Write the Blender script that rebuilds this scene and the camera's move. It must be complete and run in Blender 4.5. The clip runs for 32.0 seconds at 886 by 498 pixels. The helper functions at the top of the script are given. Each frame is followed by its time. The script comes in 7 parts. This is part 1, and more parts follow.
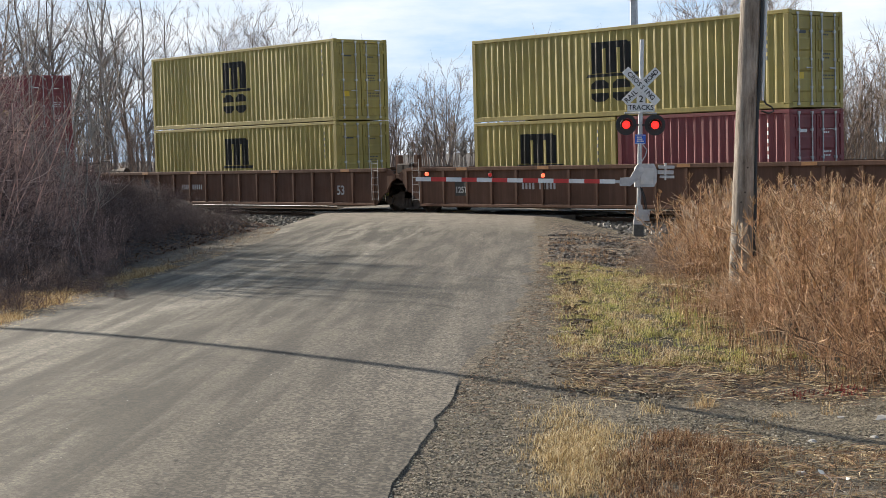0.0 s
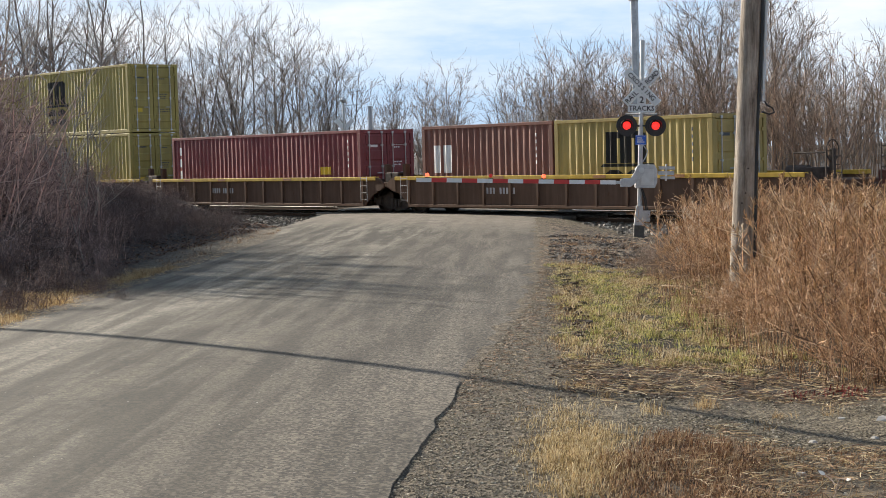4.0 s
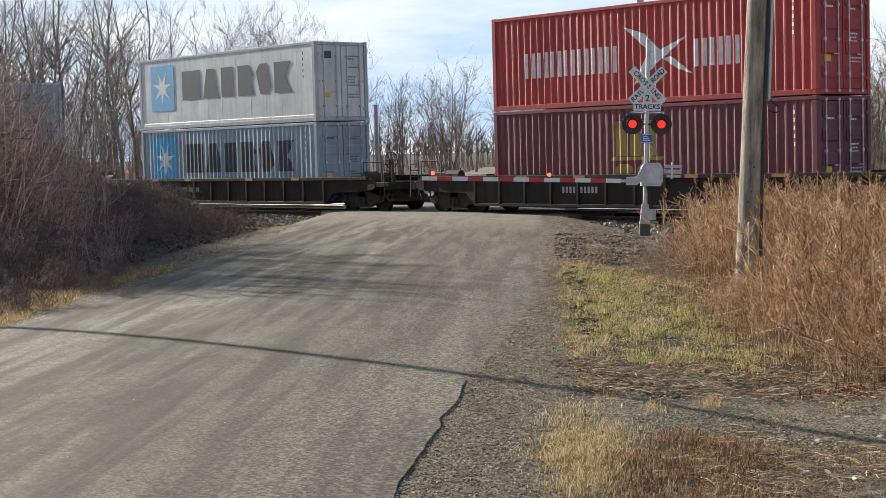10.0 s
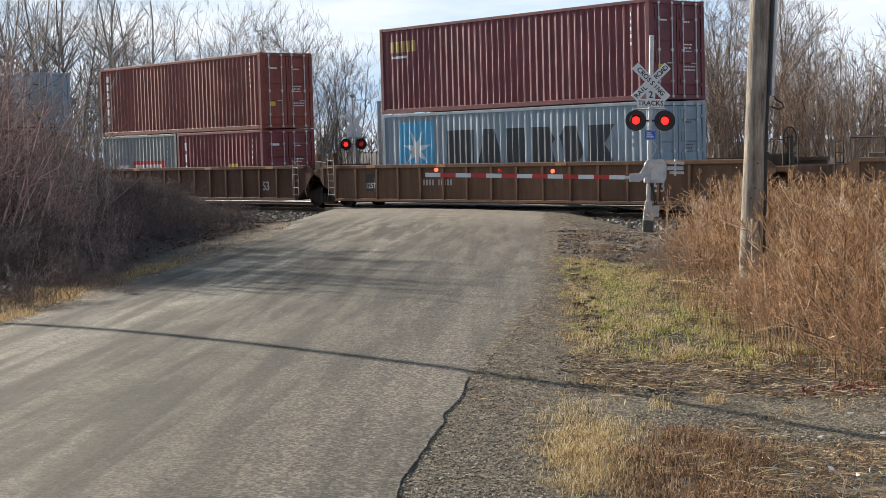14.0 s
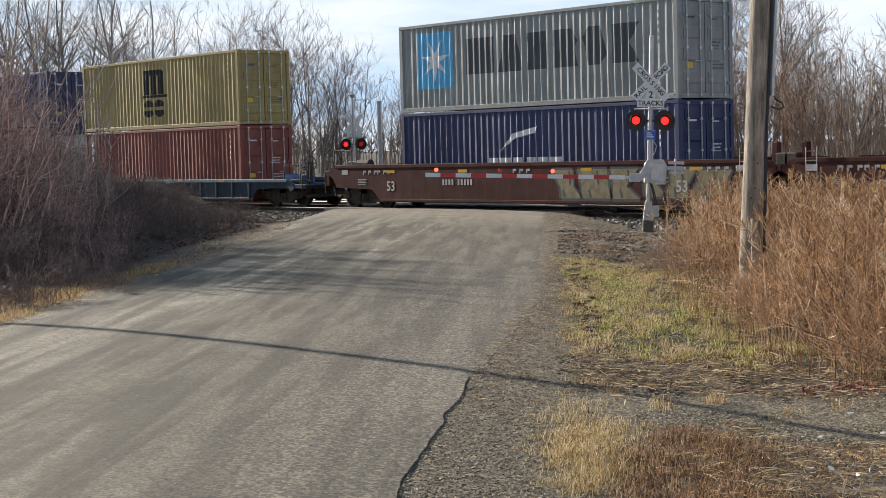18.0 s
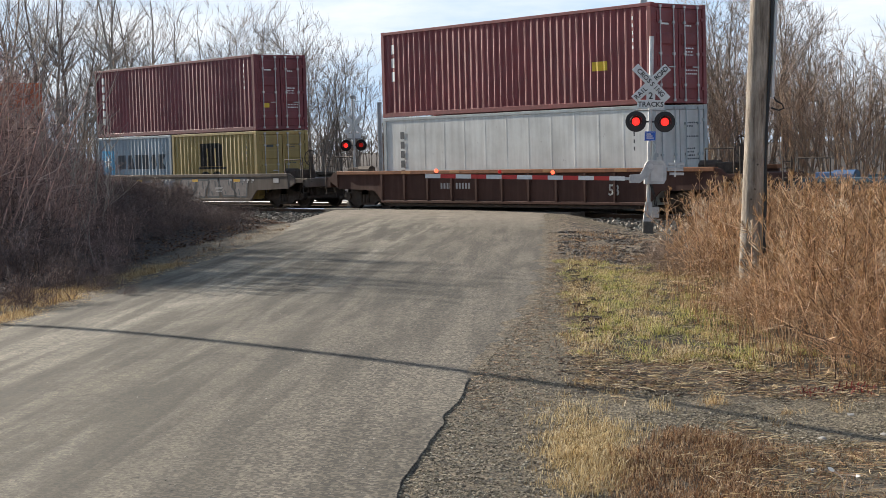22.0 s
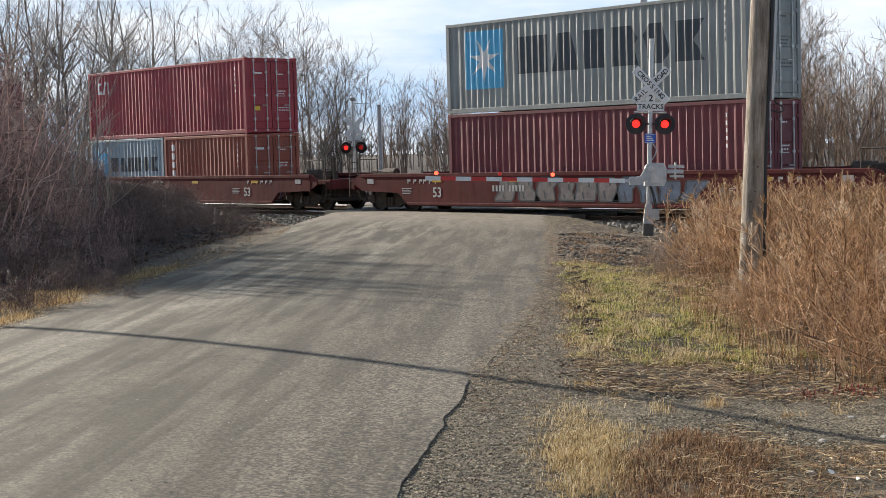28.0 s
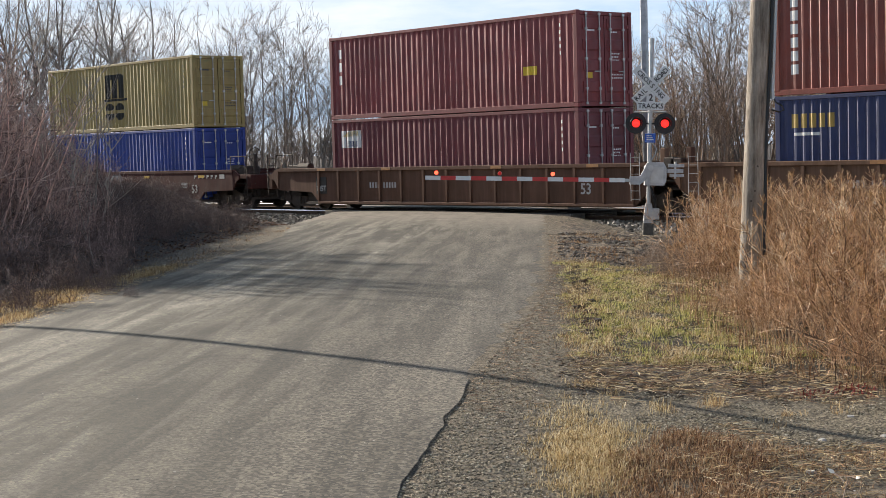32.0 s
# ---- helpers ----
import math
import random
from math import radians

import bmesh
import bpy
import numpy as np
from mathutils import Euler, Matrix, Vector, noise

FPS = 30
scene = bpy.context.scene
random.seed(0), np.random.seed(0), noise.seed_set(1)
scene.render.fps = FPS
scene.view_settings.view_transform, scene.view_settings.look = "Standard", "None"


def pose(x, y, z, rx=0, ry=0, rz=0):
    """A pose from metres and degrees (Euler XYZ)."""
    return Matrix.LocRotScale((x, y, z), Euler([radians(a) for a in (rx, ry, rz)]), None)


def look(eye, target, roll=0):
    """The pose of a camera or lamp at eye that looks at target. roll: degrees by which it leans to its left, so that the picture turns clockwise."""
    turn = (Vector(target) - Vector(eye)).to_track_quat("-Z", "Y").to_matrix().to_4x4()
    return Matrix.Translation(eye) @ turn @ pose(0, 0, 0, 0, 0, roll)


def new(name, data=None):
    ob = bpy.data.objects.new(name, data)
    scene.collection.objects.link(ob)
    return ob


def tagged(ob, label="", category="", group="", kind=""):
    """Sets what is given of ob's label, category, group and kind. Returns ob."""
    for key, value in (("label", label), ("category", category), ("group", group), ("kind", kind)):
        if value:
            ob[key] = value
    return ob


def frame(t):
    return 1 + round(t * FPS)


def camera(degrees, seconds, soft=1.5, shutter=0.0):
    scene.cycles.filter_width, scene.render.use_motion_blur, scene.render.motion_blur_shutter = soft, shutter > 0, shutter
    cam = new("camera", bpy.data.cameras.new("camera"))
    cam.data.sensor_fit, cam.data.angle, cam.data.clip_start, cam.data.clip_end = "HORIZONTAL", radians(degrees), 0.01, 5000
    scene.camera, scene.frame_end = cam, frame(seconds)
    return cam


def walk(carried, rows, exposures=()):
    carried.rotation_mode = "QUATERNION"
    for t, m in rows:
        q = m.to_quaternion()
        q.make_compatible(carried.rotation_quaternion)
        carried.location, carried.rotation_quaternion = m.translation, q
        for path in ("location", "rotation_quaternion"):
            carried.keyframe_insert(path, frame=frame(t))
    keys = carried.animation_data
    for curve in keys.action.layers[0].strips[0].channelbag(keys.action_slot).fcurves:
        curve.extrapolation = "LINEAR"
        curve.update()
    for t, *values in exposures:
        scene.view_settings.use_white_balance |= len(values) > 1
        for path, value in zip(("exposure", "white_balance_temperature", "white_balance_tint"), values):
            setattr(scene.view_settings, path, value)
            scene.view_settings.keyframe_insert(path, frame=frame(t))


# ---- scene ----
# World: x along the railway (train runs towards +x), y away across it, z up, 0 = top of rail.
EYE = (0.0, 0.0, 2.02)
YAW, TILT, LEAN, FOCAL = 48.516, -3.488, -1.542, 2801.4  # degrees, degrees, degrees, focal length for a 1568 wide picture
cam = camera(2 * math.degrees(math.atan(784 / FOCAL)), 32.0, soft=0.5)

# small sway of the held camera: seconds, then the turn to the left and the lift in 1/FOCAL radians
SWAY = [(0, 0, 0), (0.5, 0, 0), (1, 0, 2), (1.5, 0, 3), (2, 0, 2), (3.5, 0, 2), (4.5, 3, 0.5), (5.5, 6, -1), (6.5, 5, 0), (7.2, 5, 2),
        (8, 5, 3), (8.5, 6, 2), (9, 8, 0), (9.5, 9, 0), (10, 11, -1), (10.5, 13, -3), (11, 15, -6), (11.5, 16, -6), (12, 16, -7),
        (13, 16.5, -7), (13.5, 17, -9), (14, 17, -7), (14.5, 17, -6), (15.5, 17, -8), (16.5, 17, -9.5), (17, 17, -9), (17.5, 17, -11),
        (18, 17, -7), (18.5, 17, -6), (19, 17, -6), (19.5, 17, -7), (20.5, 17, -7), (21.5, 17, -6), (22, 17, -5), (23, 17, -4.5),
        (23.5, 17, -3), (24, 17, -3), (25, 17, -4), (26.5, 17, -2.5), (27.5, 17, -1), (28.5, 17, -1), (29, 16.5, -2.5), (29.5, 17, -3.5),
        (30.5, 17, -3), (31, 17, -1), (31.5, 17, -1.5), (32, 17, -2)]


def camera_pose(dx, dy):
    yaw, tilt = YAW + math.degrees(dx / FOCAL), TILT + math.degrees(dy / FOCAL)
    return pose(*EYE, 0, 0, yaw) @ pose(0, 0, 0, 90 + tilt) @ pose(0, 0, 0, 0, 0, LEAN)


walk(cam, [(t, camera_pose(dx, dy)) for t, dx, dy in SWAY])

# ---- light: low winter sun over the trees, thin cloud ----
SUN_AZ, SUN_EL = math.atan2(-0.9975, -0.07), radians(19.5)
world = bpy.data.worlds.new("sky")
scene.world = world
world.use_nodes = True
wn, wl = world.node_tree.nodes, world.node_tree.links
sky = wn.new("ShaderNodeTexSky")
sky.sky_type, sky.sun_disc, sky.sun_elevation, sky.sun_rotation = "NISHITA", False, SUN_EL, SUN_AZ
sky.air_density, sky.dust_density, sky.ozone_density = 1.0, 1.0, 1.5
co = wn.new("ShaderNodeTexCoord")
mp = wn.new("ShaderNodeMapping")
mp.inputs["Scale"].default_value = (2.2, 2.2, 11.0)
mp.inputs["Rotation"].default_value = (0.25, 0.18, 0.6)
cl = wn.new("ShaderNodeTexNoise")
cl.inputs["Scale"].default_value, cl.inputs["Detail"].default_value, cl.inputs["Roughness"].default_value = 1.7, 8, 0.60
ramp = wn.new("ShaderNodeValToRGB")
ramp.color_ramp.elements[0].position, ramp.color_ramp.elements[1].position = 0.41, 0.64
mixc = wn.new("ShaderNodeMix")
mixc.data_type = "RGBA"
tint = wn.new("ShaderNodeMix")
tint.data_type = "RGBA"
tint.inputs["A"].default_value, tint.inputs["B"].default_value = (4.5, 6.1, 8.2, 1), (8.0, 8.4, 9.0, 1)
wl.new(ramp.outputs["Color"], tint.inputs["Factor"])
wl.new(tint.outputs["Result"], mixc.inputs["B"])
wl.new(co.outputs["Generated"], mp.inputs["Vector"])
wl.new(mp.outputs["Vector"], cl.inputs["Vector"])
wl.new(cl.outputs["Fac"], ramp.inputs["Fac"])
# the veil thickens towards the horizon
up = wn.new("ShaderNodeSeparateXYZ")
thin = wn.new("ShaderNodeMapRange")
thin.inputs["From Min"].default_value, thin.inputs["From Max"].default_value = 0.12, 0.50
thin.inputs["To Min"].default_value, thin.inputs["To Max"].default_value = 0.95, 0.10
wl.new(co.outputs["Generated"], up.inputs[0])
wl.new(up.outputs["Z"], thin.inputs["Value"])
wl.new(thin.outputs["Result"], mixc.inputs["Factor"])
wl.new(sky.outputs["Color"], mixc.inputs["A"])
wl.new(mixc.outputs["Result"], wn["Background"].inputs["Color"])
wn["Background"].inputs["Strength"].default_value = 0.07
sun = new("sun", bpy.data.lights.new("sun", "SUN"))
sun.data.energy, sun.data.angle, sun.data.color = 5.0, radians(0.4), (1.0, 0.90, 0.77)
SUN_WAY = Vector((math.sin(SUN_AZ) * math.cos(SUN_EL), math.cos(SUN_AZ) * math.cos(SUN_EL), math.sin(SUN_EL)))
sun.matrix_world = look(SUN_WAY * 60, (0, 0, 0))
scene.view_settings.exposure = 0.85


# ---- materials ----
def shader(name, rough=0.6, metal=0.0):
    m = bpy.data.materials.new(name)
    m.use_nodes = True
    b = m.node_tree.nodes["Principled BSDF"]
    b.inputs["Roughness"].default_value, b.inputs["Metallic"].default_value = rough, metal
    return m, m.node_tree.nodes, m.node_tree.links, b


def noise_node(n, l, scale, detail=5, rough=0.55, stretch=(1, 1, 1), coords="Object"):
    c, m, t = n.new("ShaderNodeTexCoord"), n.new("ShaderNodeMapping"), n.new("ShaderNodeTexNoise")
    m.inputs["Scale"].default_value = stretch
    t.inputs["Scale"].default_value, t.inputs["Detail"].default_value, t.inputs["Roughness"].default_value = scale, detail, rough
    l.new(c.outputs[coords], m.inputs["Vector"])
    l.new(m.outputs["Vector"], t.inputs["Vector"])
    return t.outputs["Fac"]


def ramp_node(n, l, fac, stops):
    r = n.new("ShaderNodeValToRGB")
    e = r.color_ramp.elements
    while len(e) < len(stops):
        e.new(0.5)
    for k, (p, c) in enumerate(stops):
        e[k].position, e[k].color = p, (*c, 1) if len(c) == 3 else c
    l.new(fac, r.inputs["Fac"])
    return r.outputs["Color"]


def mix_node(n, l, fac, a, b, kind="MIX"):
    m = n.new("ShaderNodeMix")
    m.data_type, m.blend_type = "RGBA", kind
    for socket, v in (("Factor", fac), ("A", a), ("B", b)):
        if isinstance(v, (int, float)):
            m.inputs[socket].default_value = v
        elif isinstance(v, tuple):
            m.inputs[socket].default_value = (*v, 1)
        else:
            l.new(v, m.inputs[socket])
    return m.outputs["Result"]


def bump_node(n, l, b, height, strength, distance):
    k = n.new("ShaderNodeBump")
    k.inputs["Strength"].default_value, k.inputs["Distance"].default_value = strength, distance
    l.new(height, k.inputs["Height"])
    l.new(k.outputs["Normal"], b.inputs["Normal"])


def dim(c, k):
    return tuple(min(1.0, v * k) for v in c)


PAINTS = {}


def paint(name, c, rough=0.45, wear=0.5, rust=(0.10, 0.04, 0.018), gloss=0.5):
    """Weathered paint: faded patches, downward streaks of dirt, specks of rust."""
    if name in PAINTS:
        return PAINTS[name]
    m, n, l, b = shader(name, rough)
    b.inputs["Specular IOR Level"].default_value = gloss
    fade = ramp_node(n, l, noise_node(n, l, 0.7, 5, 0.6), [(0.3, dim(c, 0.78)), (0.7, dim(c, 1.14))])
    streak = ramp_node(n, l, noise_node(n, l, 1.0, 6, 0.65, (5, 5, 0.35)), [(0.42, (0.62, 0.6, 0.58)), (0.6, (1, 1, 1))])
    col = mix_node(n, l, 0.55 * wear, fade, streak, "MULTIPLY")
    spot = ramp_node(n, l, noise_node(n, l, 3.2, 8, 0.72), [(0.66 - 0.05 * wear, (0, 0, 0)), (0.74, (1, 1, 1))])
    col = mix_node(n, l, spot, col, mix_node(n, l, 0.75, c, rust))
    rnd = n.new("ShaderNodeObjectInfo")
    tone = ramp_node(n, l, rnd.outputs["Random"], [(0, (0.93, 0.93, 0.93)), (1, (1.06, 1.05, 1.03))])
    l.new(mix_node(n, l, 1.0, col, tone, "MULTIPLY"), b.inputs["Base Color"])
    rr = ramp_node(n, l, noise_node(n, l, 2.0, 4), [(0.3, (rough - 0.1,) * 3), (0.7, (rough + 0.18,) * 3)])
    l.new(rr, b.inputs["Roughness"])
    bump_node(n, l, b, noise_node(n, l, 9, 4), 0.12, 0.01)
    PAINTS[name] = m
    return m


def plain(name, c, rough=0.6, metal=0.0, vary=0.25, scale=6.0, bump=0.1):
    if name in PAINTS:
        return PAINTS[name]
    m, n, l, b = shader(name, rough, metal)
    l.new(ramp_node(n, l, noise_node(n, l, scale, 6, 0.6), [(0.3, dim(c, 1 - vary)), (0.7, dim(c, 1 + vary))]), b.inputs["Base Color"])
    bump_node(n, l, b, noise_node(n, l, scale * 6, 4), bump, 0.01)
    PAINTS[name] = m
    return m


def glow(name, c, power):
    m, n, l, b = shader(name, 0.3)
    b.inputs["Base Color"].default_value = (*c, 1)
    b.inputs["Emission Color"].default_value, b.inputs["Emission Strength"].default_value = (*c, 1), power
    return m


def bark(name, dark, light, vary=0.25):
    """Bark with rough grain; every plant has its own tone."""
    m, n, l, b = shader(name, 0.85)
    col = ramp_node(n, l, noise_node(n, l, 2.5, 6, 0.6, (3, 3, 0.8)), [(0.3, dark), (0.7, light)])
    rnd = n.new("ShaderNodeObjectInfo")
    tone = ramp_node(n, l, rnd.outputs["Random"], [(0, (1 - vary, 1 - vary, 1 - vary * 0.8)), (0.5, (1, 0.98, 0.96)), (1, (1 + vary, 1 + vary * 0.8, 1 + vary * 0.6))])
    l.new(mix_node(n, l, 1.0, col, tone, "MULTIPLY"), b.inputs["Base Color"])
    return m


TWIG_TONES = {"red": [(0, (0.07, 0.042, 0.036)), (0.4, (0.26, 0.165, 0.14)), (0.8, (0.50, 0.34, 0.28)), (1, (0.76, 0.58, 0.49))],
              # dark: bramble twigs, lowered in tone to stand for the bank's shade
              "dark": [(0, (0.04, 0.027, 0.024)), (0.6, (0.16, 0.110, 0.095)), (1, (0.38, 0.28, 0.24))],
              "brown": [(0, (0.07, 0.050, 0.040)), (0.5, (0.24, 0.175, 0.13)), (1, (0.52, 0.41, 0.32))],
              "tan": [(0, (0.09, 0.058, 0.040)), (0.5, (0.32, 0.225, 0.155)), (1, (0.66, 0.51, 0.38))]}


def stalks(name, stops, thin=0.0):
    """Dry stems and blades, each island its own tone; thin: the share of light that passes through."""
    m, n, l, b = shader(name, 0.8)
    g = n.new("ShaderNodeNewGeometry")
    c = ramp_node(n, l, g.outputs["Random Per Island"], stops)
    l.new(c, b.inputs["Base Color"])
    if thin:
        t, k = n.new("ShaderNodeBsdfTranslucent"), n.new("ShaderNodeMixShader")
        l.new(c, t.inputs["Color"])
        k.inputs[0].default_value = thin
        l.new(b.outputs[0], k.inputs[1])
        l.new(t.outputs[0], k.inputs[2])
        l.new(k.outputs[0], n["Material Output"].inputs["Surface"])
    return m


# ---- mesh kit ----
class Geo:
    """Collects vertices and faces of one mesh."""

    def __init__(self):
        self.v, self.f = [], []

    def add(self, verts, faces):
        k = len(self.v)
        self.v += [tuple(p) for p in verts]
        self.f += [tuple(i + k for i in q) for q in faces]
        return self

    def box(self, x0, x1, y0, y1, z0, z1):
        p = [(x, y, z) for z in (z0, z1) for y in (y0, y1) for x in (x0, x1)]
        return self.add(p, [(0, 2, 3, 1), (4, 5, 7, 6), (0, 1, 5, 4), (2, 6, 7, 3), (0, 4, 6, 2), (1, 3, 7, 5)])

    def cbox(self, x0, x1, y0, y1, z0, z1, b=0.01):
        """A box with chamfered upright and level edges."""
        ring = [(x0 + b, y0), (x1 - b, y0), (x1, y0 + b), (x1, y1 - b), (x1 - b, y1), (x0 + b, y1), (x0, y1 - b), (x0, y0 + b)]
        cx, cy = (x0 + x1) / 2, (y0 + y1) / 2

        def inner(p):
            return (cx + (p[0] - cx) * max(0.0, 1 - 2 * b / (x1 - x0)), cy + (p[1] - cy) * max(0.0, 1 - 2 * b / (y1 - y0)))
        v = [(*inner(p), z0) for p in ring] + [(*p, z0 + b) for p in ring] + [(*p, z1 - b) for p in ring] + [(*inner(p), z1) for p in ring]
        fs = [tuple(range(7, -1, -1)), tuple(range(24, 32))]
        for k in range(3):
            fs += [(8 * k + i, 8 * k + (i + 1) % 8, 8 * k + 8 + (i + 1) % 8, 8 * k + 8 + i) for i in range(8)]
        return self.add(v, fs)

    def tube(self, a, b, r0, r1=None, n=8, caps=True):
        a, b = Vector(a), Vector(b)
        r1 = r0 if r1 is None else r1
        w = (b - a).normalized()
        s = w.orthogonal().normalized()
        t = w.cross(s)
        v = [p + (s * math.cos(2 * math.pi * i / n) + t * math.sin(2 * math.pi * i / n)) * r for p, r in ((a, r0), (b, r1)) for i in range(n)]
        fs = [(i, (i + 1) % n, n + (i + 1) % n, n + i) for i in range(n)]
        if caps:
            fs += [tuple(range(n - 1, -1, -1)), tuple(range(n, 2 * n))]
        return self.add(v, fs)

    def prism(self, outline, y0, y1):
        """An outline in x, z drawn out from y0 to y1."""
        n = len(outline)
        v = [(x, y0, z) for x, z in outline] + [(x, y1, z) for x, z in outline]
        return self.add(v, [tuple(range(n)), tuple(range(2 * n - 1, n - 1, -1))] + [(i, n + i, n + (i + 1) % n, (i + 1) % n) for i in range(n)])

    def lathe(self, rings, n=20, axis="Y"):
        """Rings (along, radius) turned round the axis."""
        v = []
        for h, r in rings:
            for i in range(n):
                c, s = r * math.cos(2 * math.pi * i / n), r * math.sin(2 * math.pi * i / n)
                v.append((c, h, s) if axis == "Y" else (c, s, h))
        m = len(rings)
        fs = [(k * n + i, k * n + (i + 1) % n, (k + 1) * n + (i + 1) % n, (k + 1) * n + i) for k in range(m - 1) for i in range(n)]
        return self.add(v, fs + [tuple(range(n)), tuple(range((m - 1) * n + n - 1, (m - 1) * n - 1, -1))])

    def mesh(self, name, smooth=False):
        d = bpy.data.meshes.new(name)
        d.from_pydata(self.v, [], self.f)
        if smooth:
            d.polygons.foreach_set("use_smooth", [True] * len(d.polygons))
        d.update()
        return d


def pipe(points, r, sides=6):
    """One round cable along the points."""
    g = Geo()
    pts = [Vector(p) for p in points]
    for k, p in enumerate(pts):
        d = (pts[min(k + 1, len(pts) - 1)] - pts[max(k - 1, 0)]).normalized()
        s = d.cross(Vector((0.31, 0.95, 0.05))).normalized()
        t = d.cross(s)
        g.v += [tuple(p + (s * math.cos(2 * math.pi * i / sides) + t * math.sin(2 * math.pi * i / sides)) * r) for i in range(sides)]
    for k in range(len(pts) - 1):
        g.f += [(k * sides + i, k * sides + (i + 1) % sides, (k + 1) * sides + (i + 1) % sides, (k + 1) * sides + i) for i in range(sides)]
    g.f += [tuple(range(sides)), tuple(range((len(pts) - 1) * sides, len(pts) * sides))]
    return g


def part(name, data, mat, parent=None, label="", at=None):
    """One mesh object; the material sits on the object, so that meshes can be shared."""
    if isinstance(data, Geo):
        data = data.mesh(name)
    if not data.materials:
        data.materials.append(None)
    ob = new(name, data)
    ob.material_slots[0].link = "OBJECT"
    ob.material_slots[0].material = mat
    if parent:
        ob.parent = parent
    if at is not None:
        ob.matrix_basis = at
    if label:
        ob["label"] = label
    return ob


def fix_normals(d):
    b = bmesh.new()
    b.from_mesh(d)
    bmesh.ops.recalc_face_normals(b, faces=b.faces)
    b.to_mesh(d)
    b.free()
    return d


WORDS = {}


def words(text, height, depth=0.004):
    """A mesh of the words in the built-in font, upright in x, z, facing -y, centred."""
    key = (text, height)
    if key not in WORDS:
        c = bpy.data.curves.new("words", "FONT")
        c.body, c.size, c.extrude, c.align_x, c.align_y, c.resolution_u = text, height * 1.38, depth, "CENTER", "CENTER", 2
        c.offset = height * 0.022
        o = bpy.data.objects.new("words", c)
        d = bpy.data.meshes.new_from_object(o)
        d.transform(pose(0, 0, 0, 90))
        bpy.data.objects.remove(o)
        d.materials.clear()
        WORDS[key] = d
    return WORDS[key]


# ---- ground, road, railway ----
Q = math.sqrt(0.5)


def uw(x, y):
    """Along the road and across it, to the right."""
    return (y - x) * Q, (x + y) * Q


def xy(u, w):
    return ((w - u) * Q, (w + u) * Q)


def smooth(a, b, t):
    t = min(1.0, max(0.0, (t - a) / (b - a)))
    return t * t * (3 - 2 * t)


TRACKS = (35.60, 40.04)


def road_top(w, u=40.0):
    """Height of the cambered road across its width; its left lane falls away before the climb to the rails."""
    crown = 0.05 * (1 - ((w + 3.4) / 3.6) ** 2)
    return crown - (0.04 * ((-3.4 - w) / 3.4) ** 2 * (1 - smooth(19.0, 29.0, u)) if w < -3.4 else 0.0)


def height(x, y):
    u, w = uw(x, y)
    off = smooth(0.2, 2.5, w) + smooth(-6.9, -8.2, w)
    h = road_top(min(0.2, max(-7.4, w)), u) - 0.014 + 0.010 * smooth(13.0, 14.6, u) - 0.10 * off
    h -= 0.22 * off * smooth(27, 32, y) * (1 - 0.4 * smooth(48, 60, y))
    bank = smooth(-8.2, -15.0, w) * smooth(33.5, 28.0, y) * smooth(14, 30, u)
    h += 1.45 * bank
    if off > 0.3 and abs(x) < 120 and abs(y) < 120:
        h += 0.07 * off * noise.noise((x * 0.55, y * 0.55, 0)) + 0.03 * off * noise.noise((x * 2.1, y * 2.1, 3))
        h += 0.35 * bank * noise.noise((x * 0.3, y * 0.3, 7))
    return h


def cells(n, l, scale):
    """A random value for each stone-sized cell."""
    c, v = n.new("ShaderNodeTexCoord"), n.new("ShaderNodeTexVoronoi")
    v.inputs["Scale"].default_value = scale
    l.new(c.outputs["Object"], v.inputs["Vector"])
    s = n.new("ShaderNodeSeparateColor")
    l.new(v.outputs["Color"], s.inputs[0])
    return s.outputs[0]


